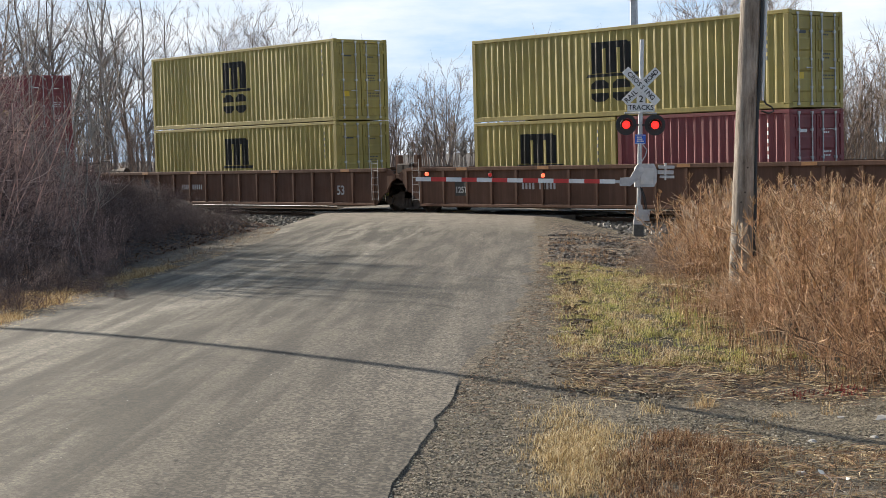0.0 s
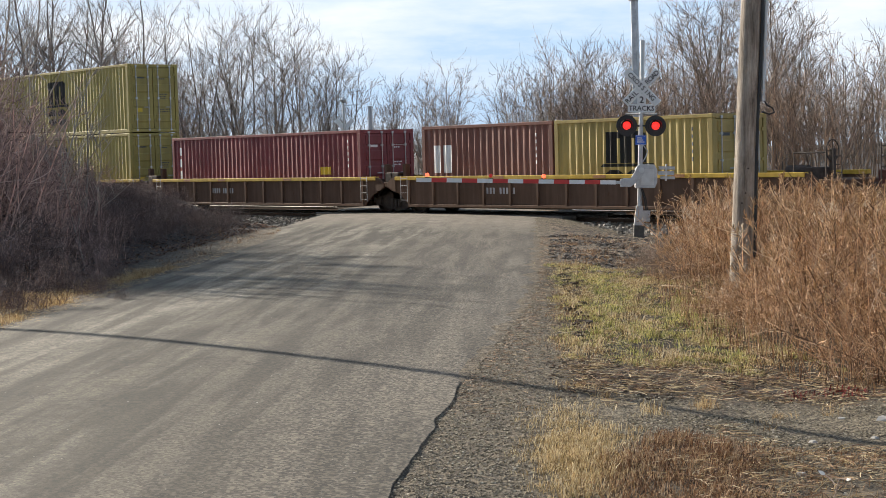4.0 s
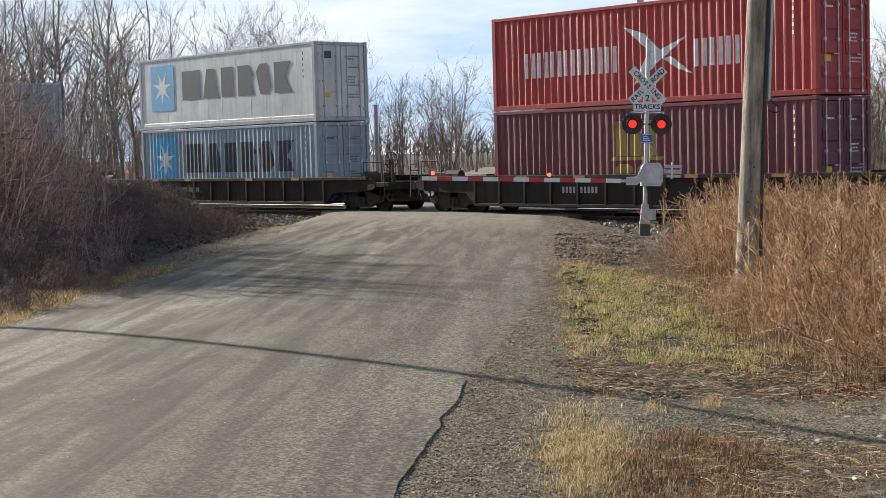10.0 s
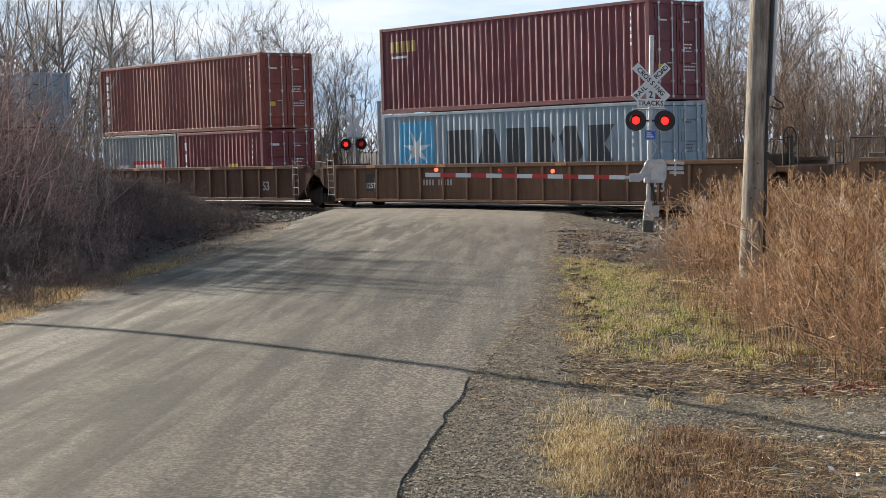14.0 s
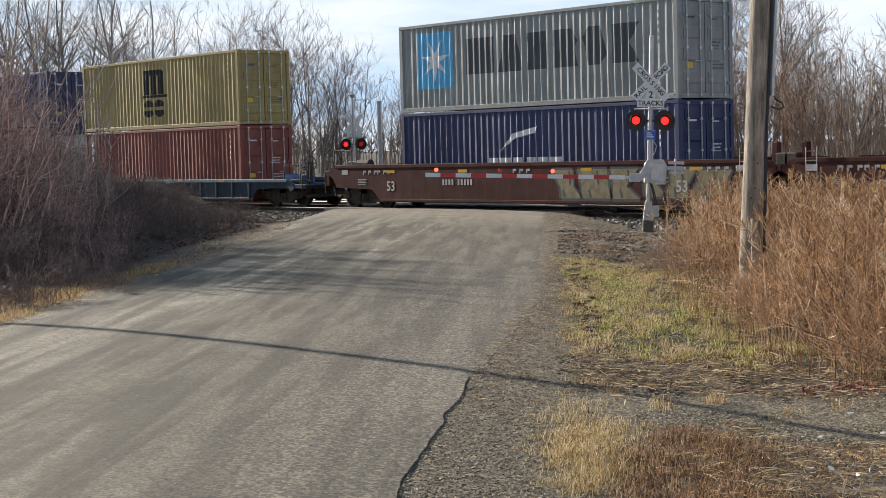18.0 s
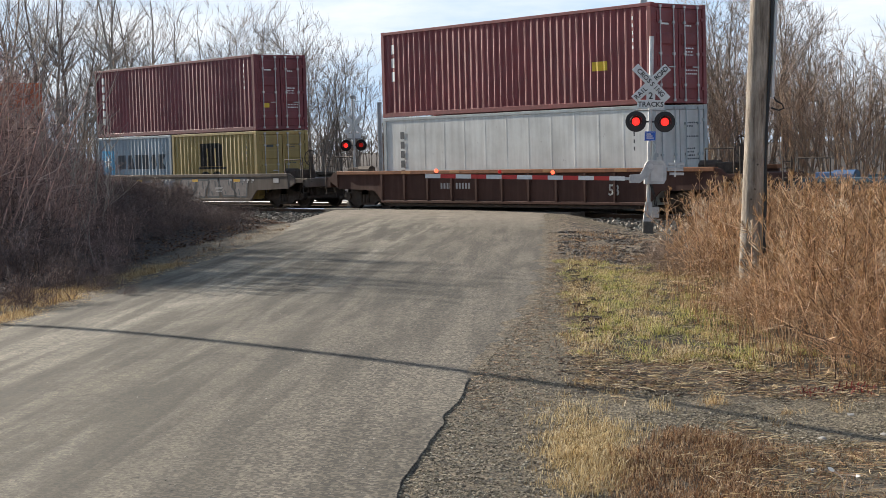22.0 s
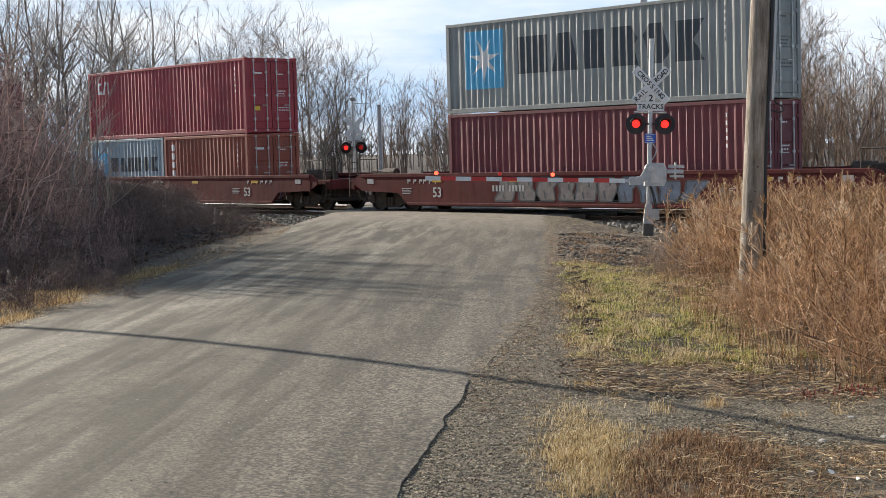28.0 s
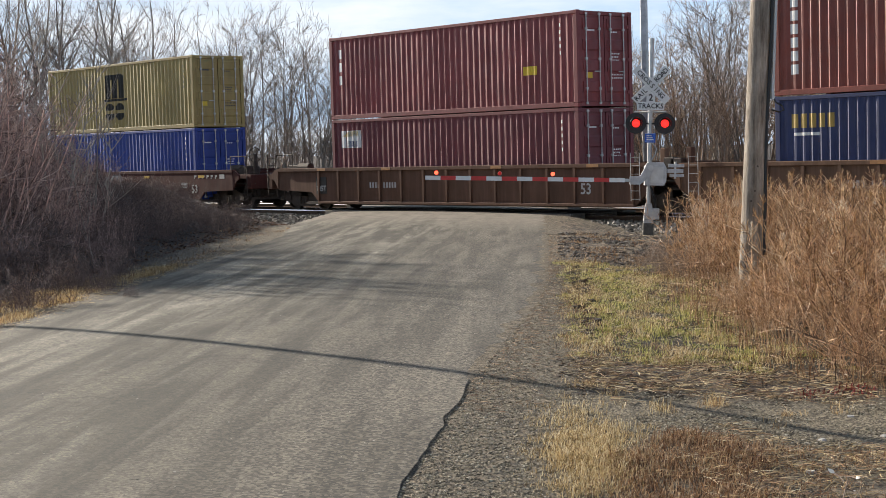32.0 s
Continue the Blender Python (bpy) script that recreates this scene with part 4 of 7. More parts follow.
    if kind == "angled":
        return [("white", [[(0.75, 1.95 * k), (1.15, 1.95 * k), (1.15, 2.1 * k), (0.95, 2.1 * k), (0.95, 2.32 * k), (1.15, 2.45 * k), (0.75, 2.45 * k)], [(1.2, 1.95 * k), (1.35, 1.95 * k), (1.55, 2.5 * k), (1.4, 2.5 * k)], [(1.6, 1.95 * k), (1.75, 1.95 * k), (1.75, 2.45 * k), (1.6, 2.45 * k)]])]
    if kind == "seven":
        return [("white", bar_row(1.55, 1.15, 1.85, (0.42, 0.36, 0.36), 0.14) + bar_row(5.6, 1.2, 1.9, (0.40, 0.34, 0.32, 0.26, 0.34, 0.28), 0.16)
                 + [q for r in range(2) for c in range(4) for q in star(9.2 + 0.42 * c - 0.15 * r, 2.42 - 0.3 * r, 0.14, 0.07, 5)] + bar_row(9.1, 1.15, 1.75, (0.5, 0.16, 0.55), 0.1) + bar_row(0.4, 2.35, 2.47, (0.25, 0.2, 0.3), 0.05)),
                ("cyan", [[(3.95, 2.1), (5.0, 2.1), (5.0, 2.35), (3.95, 2.35)], [(3.95, 0.55), (5.0, 0.55), (5.0, 0.85), (3.95, 0.85)]]),
                ("yellow", [[(4.0, 2.36), (4.95, 2.36), (4.8, 2.55), (4.2, 2.55)]]),
                ("white2", [[(4.1, 1.85), (4.9, 1.85), (4.9, 2.09), (4.1, 2.09)], [(4.5, 1.55), (4.9, 1.84), (4.65, 1.84), (4.3, 1.5)], [(4.2, 0.9), (4.5, 0.9), (4.62, 1.5), (4.35, 1.5)]]), ("navy", [[(4.0, 0.9), (4.15, 0.9), (4.3, 1.8), (4.0, 1.8)], [(4.6, 0.9), (4.95, 0.9), (4.95, 1.5), (4.7, 1.5)]])]
    if kind == "signal":
        return [("navy", bar_row(3.4, 1.0, 1.85, (0.10,) * 17, 0.21) + [q for r in range(2) for c in range(3) for q in star(0.75 + 0.32 * c, 2.2 - 0.28 * r, 0.1, 0.05, 5)] + bar_row(0.7, 1.3, 1.55, (0.24, 0.08, 0.26), 0.06)),
                ("cyan", [[(8.2, 2.3), (8.7, 2.15), (9.0, 1.7), (9.15, 1.7), (8.85, 2.25), (8.2, 2.42)], [(8.2, 2.02), (8.5, 1.95), (8.7, 1.7), (8.85, 1.7), (8.6, 2.05), (8.2, 2.14)]])]
    if kind == "trio":
        return [("white", [[(4.2, 0.85), (4.7, 0.85), (4.7, 1.95), (4.2, 1.95)], [(4.8, 0.85), (5.35, 0.85), (5.35, 1.95), (4.8, 1.95)], [(5.45, 0.85), (6.0, 0.85), (6.0, 1.95), (5.45, 1.95)]] + bar_row(4.2, 0.5, 0.7, (0.5, 0.5, 0.5), 0.1))]
    if kind == "badge":
        return [("white", bar_row(0.5, 1.9 * k, 2.5 * k, (0.26, 0.8), 0.06)), ("yellow", [[(0.55, 2.3 * k), (1.5, 2.3 * k), (1.5, 2.5 * k), (0.9, 2.45 * k)]]), ("navy", [[(0.9, 1.92 * k), (1.45, 1.92 * k), (1.45, 2.14 * k), (0.9, 2.14 * k)]])]
    if kind == "two_block":
        return [("white", bar_row(1.3, 1.0, 1.35, (0.4, 0.35), 0.1)), ("red", bar_row(2.5, 1.0, 1.5, (2.6,), 0.1)), ("white2", bar_row(2.7, 1.1, 1.35, (0.4, 0.3, 0.3, 0.14, 0.3, 0.3), 0.08))]
    if kind == "script":
        return [("white", [[(1.8, 1.2), (2.1, 1.2), (2.4, 2.2), (2.2, 2.2)], [(2.1, 1.7), (2.6, 2.1), (2.5, 2.2), (2.1, 1.85)]] + bar_row(2.6, 1.25, 1.6, (0.28, 0.22, 0.22, 0.3, 0.3, 0.24), 0.08) + bar_row(0.6, 1.2, 1.6, (0.25, 0.3), 0.08))]
    if kind == "diamonds":
        return [("white", bar_column(0.5, 0.24, 2.55 * k, 6, 0.26, 0.09) + [[(x, 2.0), (x + 0.22, 2.25), (x + 0.44, 2.0), (x + 0.22, 1.75)] for x in (6.1, 6.7)]), ("red", [[(5.5, 2.0), (5.72, 2.25), (5.94, 2.0), (5.72, 1.75)]])]
    if kind == "diamonds_yellow":
        return [("yellow", [[(6.0, 1.7), (6.2, 1.95), (6.4, 1.7), (6.2, 1.45)]]), ("white", [[(6.45, 1.7), (6.65, 1.95), (6.85, 1.7), (6.65, 1.45)]]), ("cyan", star(0.55, 2.0, 0.25, 0.1, 7))]
    if kind == "panel":
        return [("white", [[(0.55, 1.05), (0.9, 1.05), (0.9, 1.95), (0.55, 1.95)], [(1.02, 1.05), (1.45, 1.05), (1.45, 1.95), (1.02, 1.95)]])]
    if kind == "spots":
        return [("white", star(6.9, 1.75, 0.22, 0.16, 8) + star(7.5, 1.75, 0.22, 0.16, 8)), ("dark", bar_column(0.9, 0.2, 2.4 * k, 6, 0.24, 0.08))]
    return []


INK["white2"] = INK["white"]
INK["brick"] = plain("marking_brick", (0.24, 0.05, 0.035), 0.5, 0, 0.2, 3)
INK["pale"] = plain("marking_pale", (0.50, 0.50, 0.48), 0.5, 0, 0.15, 3)
MARKS = {}


def door_marks(h):
    if h not in MARKS:
        r = random.Random(5)
        small = Geo()
        for z0, n in ((h - 0.55, 2), (h - 0.95, 1), (h * 0.55, 4), (h * 0.33, 2)):
            for k in range(n):
                w = r.uniform(0.25, 0.55)
                y = 0.30
                while y < 0.30 + w:
                    e = r.uniform(0.03, 0.08)
                    small.box(0.003, 0.006, y, y + e, z0 - 0.1 * k, z0 - 0.1 * k + 0.042)
                    y += e + 0.03
        MARKS[h] = (small.mesh("weight_table"), Geo().box(0.003, 0.006, 0.22, 0.50, h * 0.30, h * 0.30 + 0.17).mesh("caution_label"), Geo().box(0.003, 0.006, 0.30, 0.62, h - 0.62, h - 0.36).mesh("owner_mark"))
    return MARKS[h]


def container(spec):
    """spec: colour, height, emblem, length, smooth reefer walls or pressed ones."""
    colour, h, kind, length, plate = spec
    d, c = shell(length, h, plate), coat(colour)
    top = new("shipping_container")
    size = "twenty-foot" if length < 7 else "forty-foot"
    wall = "smooth-sided refrigerated" if plate else "corrugated steel"
    tagged(top, f"{WORDING[colour]} {wall} {size} shipping container on a well car", "shipping container", "containers on the train")
    part("side_wall", d["side_wall"], c, top)
    part("far_wall", d["far_wall"], c, top, "", pose(0, WIDE, 0))
    for n in ("roof", "front_wall"):
        part(n, d[n], c, top)
    part("floor", d["floor"], TIE, top)
    frame_coat = c if not plate else coat("pale")
    for x in (0.08, length - 0.08):
        for y in (0.075, WIDE - 0.075):
            part("corner_post", d["corner_post"], frame_coat, top, "", pose(x, y, 0))
            for z in (0.059, h - 0.059):
                part("corner_casting", d["casting"], frame_coat, top, "", pose(x + (0.009 if x < 1 else -0.009), y + (0.006 if y < 1 else -0.006), z))
    for y in (0.03, WIDE - 0.03):
        part("top_rail", d["top_rail"], frame_coat, top, "", pose(0, y, 0))
        part("bottom_rail", d["bottom_rail"], frame_coat, top, "", pose(0, y, 0))
    part("door_sill", d["sill"], frame_coat, top)
    part("door_header", d["header"], frame_coat, top)
    for k, y0 in enumerate((0.17, 1.235)):
        leaf = part("door", d["door"], c, top, "", pose(length - 0.03, y0, 0))
        for y in (0.22, 0.80):
            part("lock_bar", d["lock_bar"], LOCK if not plate else frame_coat, leaf, "", pose(0, y, 0))
        part("handle", d["handle"], LOCK, leaf, "", pose(0, 0.80, 0))
        for z in (0.45, h * 0.5, h - 0.45):
            part("hinge", d["hinge"], frame_coat, leaf, "", pose(0, 0.01 if k == 0 else 1.02, z))
        table, label_, owner = door_marks(h)
        light = "white" if colour not in ("white", "pale", "sky", "grey", "yellow", "mustard", "ochre") else "dark"
        if k:
            tagged(part("marking", table, INK[light], leaf), kind="stuff")
        else:
            tagged(part("marking", owner, INK[light], leaf), kind="stuff")
            part("caution_label", label_, INK["yellow"], leaf)
    for ink, shapes in emblem(kind, length, h):
        m = tagged(part("marking", decal((kind, ink, round(h, 2)), shapes, length, plate), INK[ink], top), kind="stuff")
        if ink == "white2" or kind == "square" and ink == "navy":
            m.location.y = -0.004
    light = "white" if colour not in ("white", "pale", "sky", "grey", "yellow", "mustard", "ochre") else "dark"
    tagged(part("marking", decal(("edge", round(h, 2)), bar_column(length - 0.75, 0.055, h - 0.35, 5, 0.11, 0.10), length, plate), INK[light], top), kind="stuff")
    return top


# every well: offset of its load at 0 s, upper box, lower boxes, kind of car, joined to the next one behind
WELLS = [
    (-37.24, ("yellow", STD, "arch"), [("yellow", STD, "arch"), ("red", STD, "")], "rib_brown", True),
    (-56.60, ("yellow", HC, "arch"), [("yellow", HC, "arch")], "rib_brown", False),
    (-80.05, ("red", HC, "stub"), [("red", HC, "square")], "flat_brown", True),
    (-99.41, ("yellow", HC, "arch"), [("yellow", HC, "arch")], "flat_brown", True),
    (-118.70, ("teal_navy", HC, "white_row"), [("red", HC, "stub")], "flat_brown", False),
    (-140.32, None, [("brown", STD, "panel"), ("ochre", STD, "arch")], "sill_yellow", True),
    (-155.78, None, [("red", STD, "stub")], "sill_yellow", True),
    (-171.25, ("yellow", HC, "arch"), [("yellow", HC, "arch")], "sill_yellow", True),
    (-186.79, ("red", HC, "stub"), [("red", HC, "")], "sill_yellow", True),
    (-202.15, ("pale", HC, "spots", 1), [("ochre", HC, "arch")], "sill_yellow", False),
    (-223.76, ("blue", STD, "eagle"), [("oxide", HC, "diamonds")], "low_black", False),
    (-245.35, ("sky", HC, "line"), [("red", HC, "diamonds_yellow")], "low_black", False),
    (-267.13, ("maroon", HC, "column"), [("yellow", HC, "arch")], "low_black", False),
    (-288.71, ("scarlet", HC, "bird"), [("plum", HC, "arch_gold")], "low_black", False),
    (-310.23, ("white", HC, "star", 1), [("sky", HC, "star")], "low_black", False),
    (-333.82, ("sky", HC, "star"), [("navy", STD, "gold_row"), ("red", STD, "stub")], "rib_brown", True),
    (-353.44, ("mustard", HC, "arch"), [("crimson", HC, "stub")], "rib_brown", True),
    (-372.74, ("pale", HC, "column_dark", 1), [("maroon", HC, "column")], "rib_tan", False),
    (-396.16, ("maroon", HC, "gold_row"), [("sky", HC, "star")], "rib_tan", True),
    (-415.53, ("oxide", HC, "column"), [("grey", STD, "two_block"), ("red", STD, "stub")], "rib_brown", True),
    (-434.91, ("sky", HC, "star"), [("mustard", HC, "arch")], "rib_brown", False),
    (-458.42, ("grey", STD, "line"), [("blue", HC, "trio")], "flat_brown", True),
    (-477.84, ("oxide", HC, "column"), [("red", HC, "")], "flat_brown", True),
    (-497.27, ("grey", HC, "star"), [("navy", HC, "swoosh")], "flat_brown", False),
    (-519.17, ("mustard", HC, "arch"), [("oxide", HC, "column")], "low_blue", True),
    (-534.66, ("navy", HC, "gold_row"), [("white", HC, "arch", 1)], "low_blue", True),
    (-550.07, ("navy", HC, "swoosh_text"), [("yellow", HC, "arch")], "low_blue", True),
    (-565.53, ("red", HC, "stars"), [("red", HC, "arch_gold")], "low_blue", True),
    (-580.82, ("red", HC, "badge"), [("yellow", HC, "arch")], "low_blue", False),
    (-600.86, ("red", HC, "stub"), [("white", HC, "column_dark", 1)], "sill_rust", False),
    (-620.70, ("maroon", HC, "column"), [("sky", STD, "star20"), ("mustard", STD, "arch")], "sill_grey", False),
    (-642.59, ("orange", STD, "outlined"), [("green", HC, "serif")], "flat_maroon", True),
    (-661.97, ("maroon", HC, "gold_row"), [("maroon", HC, "column")], "flat_maroon", True),
    (-681.58, ("crimson", HC, "angled"), [("mustard", HC, "arch")], "flat_maroon", False),
    (-705.17, ("maroon", HC, ""), [("blue", STD, "script"), ("sky", STD, "star20")], "flat_red", False),
    (-728.95, ("sky", HC, "star"), [("white", HC, "star", 1)], "flat_red", False),
    (-752.31, ("grey", HC, "star"), [("maroon", HC, "")], "flat_red", False),
    (-776.13, ("cherry", HC, "angled"), [("sky", STD, "star20"), ("rust", STD, "column")], "flat_red", False),
    (-799.54, ("plum", HC, "seven"), [("white", HC, "signal", 1)], "rib_brown", False),
    (-823.25, ("pale", HC, "", 1), [("scarlet", HC, "bird")], "rib_brown", True),
    (-843.01, ("oxide", HC, "column"), [("navy", HC, "gold_row")], "rib_tan", True),
    (-862.39, ("red", HC, "stub"), [("maroon", HC, "badge")], "rib_brown", False),
    (-883.62, ("mustard", HC, "arch"), [("blue", HC, "")], "flat_brown", False),
]
# kind of car: side colour, height of its top chord, pressed ribs, chord colour
CARS = {
    "rib_brown": ("car_brown", (0.150, 0.085, 0.060), 1.54, True, None, "brown ribbed"),
    "rib_tan": ("car_tan", (0.185, 0.110, 0.074), 1.52, True, None, "tan ribbed"),
    "flat_brown": ("car_oxide", (0.088, 0.035, 0.030), 1.53, False, None, "oxide brown smooth-sided"),
    "flat_maroon": ("car_maroon", (0.085, 0.023, 0.023), 1.53, False, None, "dark maroon smooth-sided"),
    "flat_red": ("car_red", (0.125, 0.032, 0.031), 1.33, False, None, "red smooth-sided"),
    "sill_yellow": ("car_umber", (0.15, 0.094, 0.066), 1.28, True, (0.60, 0.40, 0.06), "brown low-sided yellow-topped"),
    "sill_rust": ("car_dull", (0.10, 0.055, 0.045), 1.35, True, (0.28, 0.12, 0.06), "dull brown rust-topped"),
    "sill_grey": ("car_faded", (0.165, 0.14, 0.12), 1.30, False, None, "faded grey-brown"),
    "low_black": ("car_black", (0.046, 0.037, 0.032), 1.23, True, None, "blackened low-sided"),
    "low_blue": ("car_blue", (0.060, 0.085, 0.11), 1.05, True, (0.10, 0.17, 0.22), "faded blue low-sided"),
}
# sprayed scrawls: number of the well, then paint, start, count of strokes' groups and their size
SCRAWL = {2: (("green", -6.0, 4, 0.85), ("silver", -2.2, 5, 1.05)), 3: (("green", 0.2, 5, 1.0),), 4: (("silver", 0.8, 4, 1.0),), 12: (("white", -5.6, 6, 0.6),), 15: (("silver", -3.5, 5, 0.7), ("silver", 4.0, 3, 0.6)),
          16: (("silver", -3.4, 6, 0.55),), 21: (("silver", 0.2, 6, 0.9), ("white", -1.6, 3, 0.45)), 22: (("silver", 0.0, 5, 0.7),), 23: (("gold", 1.5, 6, 1.05),), 30: (("blue", -3.0, 4, 0.8), ("silver", 1.0, 5, 0.9)),
          35: (("blue", 0.5, 5, 0.9), ("silver", -5.0, 4, 0.8)), 36: (("silver", -3.5, 6, 0.75), ("blue", 1.6, 4, 0.7)), 39: (("white", 3.4, 3, 0.5),), 42: (("silver", -3.0, 5, 0.8),)}
UNDER = plain("grimy_running_gear", (0.065, 0.050, 0.040), 0.8, 0.2, 0.4)
WHEEL = plain("worn_wheel_steel", (0.075, 0.062, 0.052), 0.5, 0.7, 0.35)
PLATE_DULL = plain("reflective_orange", (0.36, 0.17, 0.06), 0.45, 0, 0.2)
PLATE = plain("reflective_yellow", (0.62, 0.36, 0.03), 0.4, 0, 0.1)
SPRAY = {k: plain("spray_" + k, c, 0.5, 0, 0.2, 3) for k, c in {"silver": (0.30, 0.29, 0.28), "white": (0.42, 0.41, 0.40), "blue": (0.12, 0.18, 0.28), "green": (0.19, 0.23, 0.17), "gold": (0.28, 0.23, 0.13)}.items()}
SPRAY.update({k + "_fill": plain("spray_fill_" + k, c, 0.6, 0, 0.35, 5) for k, c in {"silver": (0.17, 0.15, 0.145), "white": (0.26, 0.23, 0.22), "blue": (0.085, 0.12, 0.18), "green": (0.14, 0.165, 0.125), "gold": (0.22, 0.18, 0.10)}.items()})
TRUCK = {}


def truck_meshes():
    if TRUCK:
        return TRUCK
    f = Geo()
    for y in (0.0,):
        f.prism([(-1.25, 0.40), (-1.05, 0.30), (-0.72, 0.30), (-0.45, 0.16), (0.45, 0.16), (0.72, 0.30), (1.05, 0.30), (1.25, 0.40), (1.25, 0.56), (0.7, 0.62), (0.35, 0.74), (-0.35, 0.74), (-0.7, 0.62), (-1.25, 0.56)], y, y + 0.14)
        for k in (-0.18, 0.0, 0.18):
            f.tube((k, y - 0.03, 0.24), (k, y - 0.03, 0.52), 0.06, 0.06, 8)
        for k in (-0.89, 0.89):
            f.tube((k, y - 0.05, 0.457), (k, y + 0.19, 0.457), 0.12, 0.12, 12)
    TRUCK["frame"] = f.mesh("side_frame")
    TRUCK["bolster"] = Geo().cbox(-0.2, 0.2, -1.0, 1.0, 0.5, 0.82, 0.02).tube((0, 0, 0.8), (0, 0, 1.0), 0.3, 0.3, 14).mesh("bolster")
    r = Geo().cbox(-1.5, 1.5, -0.62, 0.62, 0.40, 0.86, 0.03).cbox(-1.62, -1.38, -0.95, 0.95, 0.34, 0.46, 0.02).cbox(1.38, 1.62, -0.95, 0.95, 0.34, 0.46, 0.02)
    for k in (-1.7, -1.2, 1.2, 1.7):
        r.tube((k, -1.05, 0.95), (k * 0.9, -1.08, 0.42), 0.03, 0.02, 6)
    r.tube((-1.9, -1.1, 1.02), (1.9, -1.1, 0.98), 0.035, 0.035, 6)
    TRUCK["rigging"] = r.mesh("brake_rigging")
    w = Geo()
    for y, s in ((-0.76, 1), (0.63, -1)):
        w.lathe([(y, 0.10), (y, 0.16), (y + 0.04, 0.20), (y + 0.05, 0.36), (y, 0.40), (y, 0.455), (y + 0.10, 0.457), (y + 0.13, 0.47), (y + 0.13, 0.40), (y + 0.09, 0.3), (y + 0.13, 0.14)], 30)
    w.tube((0, -1.02, 0), (0, 1.02, 0), 0.075, 0.075, 10)
    TRUCK["wheelset"] = w.mesh("wheelset")
    return TRUCK


def add_truck(car, x):
    d = truck_meshes()
    t = part("truck", d["bolster"], UNDER, car, "grimy cast wheel truck", pose(x, 0, 0))
    for y in (-1.0, 0.86):
        part("side_frame", d["frame"], UNDER, t, "", pose(0, y, 0))
    part("brake_rigging", d["rigging"], UNDER, t)
    for k in (-0.89, 0.89):
        WHEELS.append((part("wheelset", d["wheelset"], WHEEL, t, "", pose(k, 0, 0.457)), k))


WHEELS = []
RIB = {}


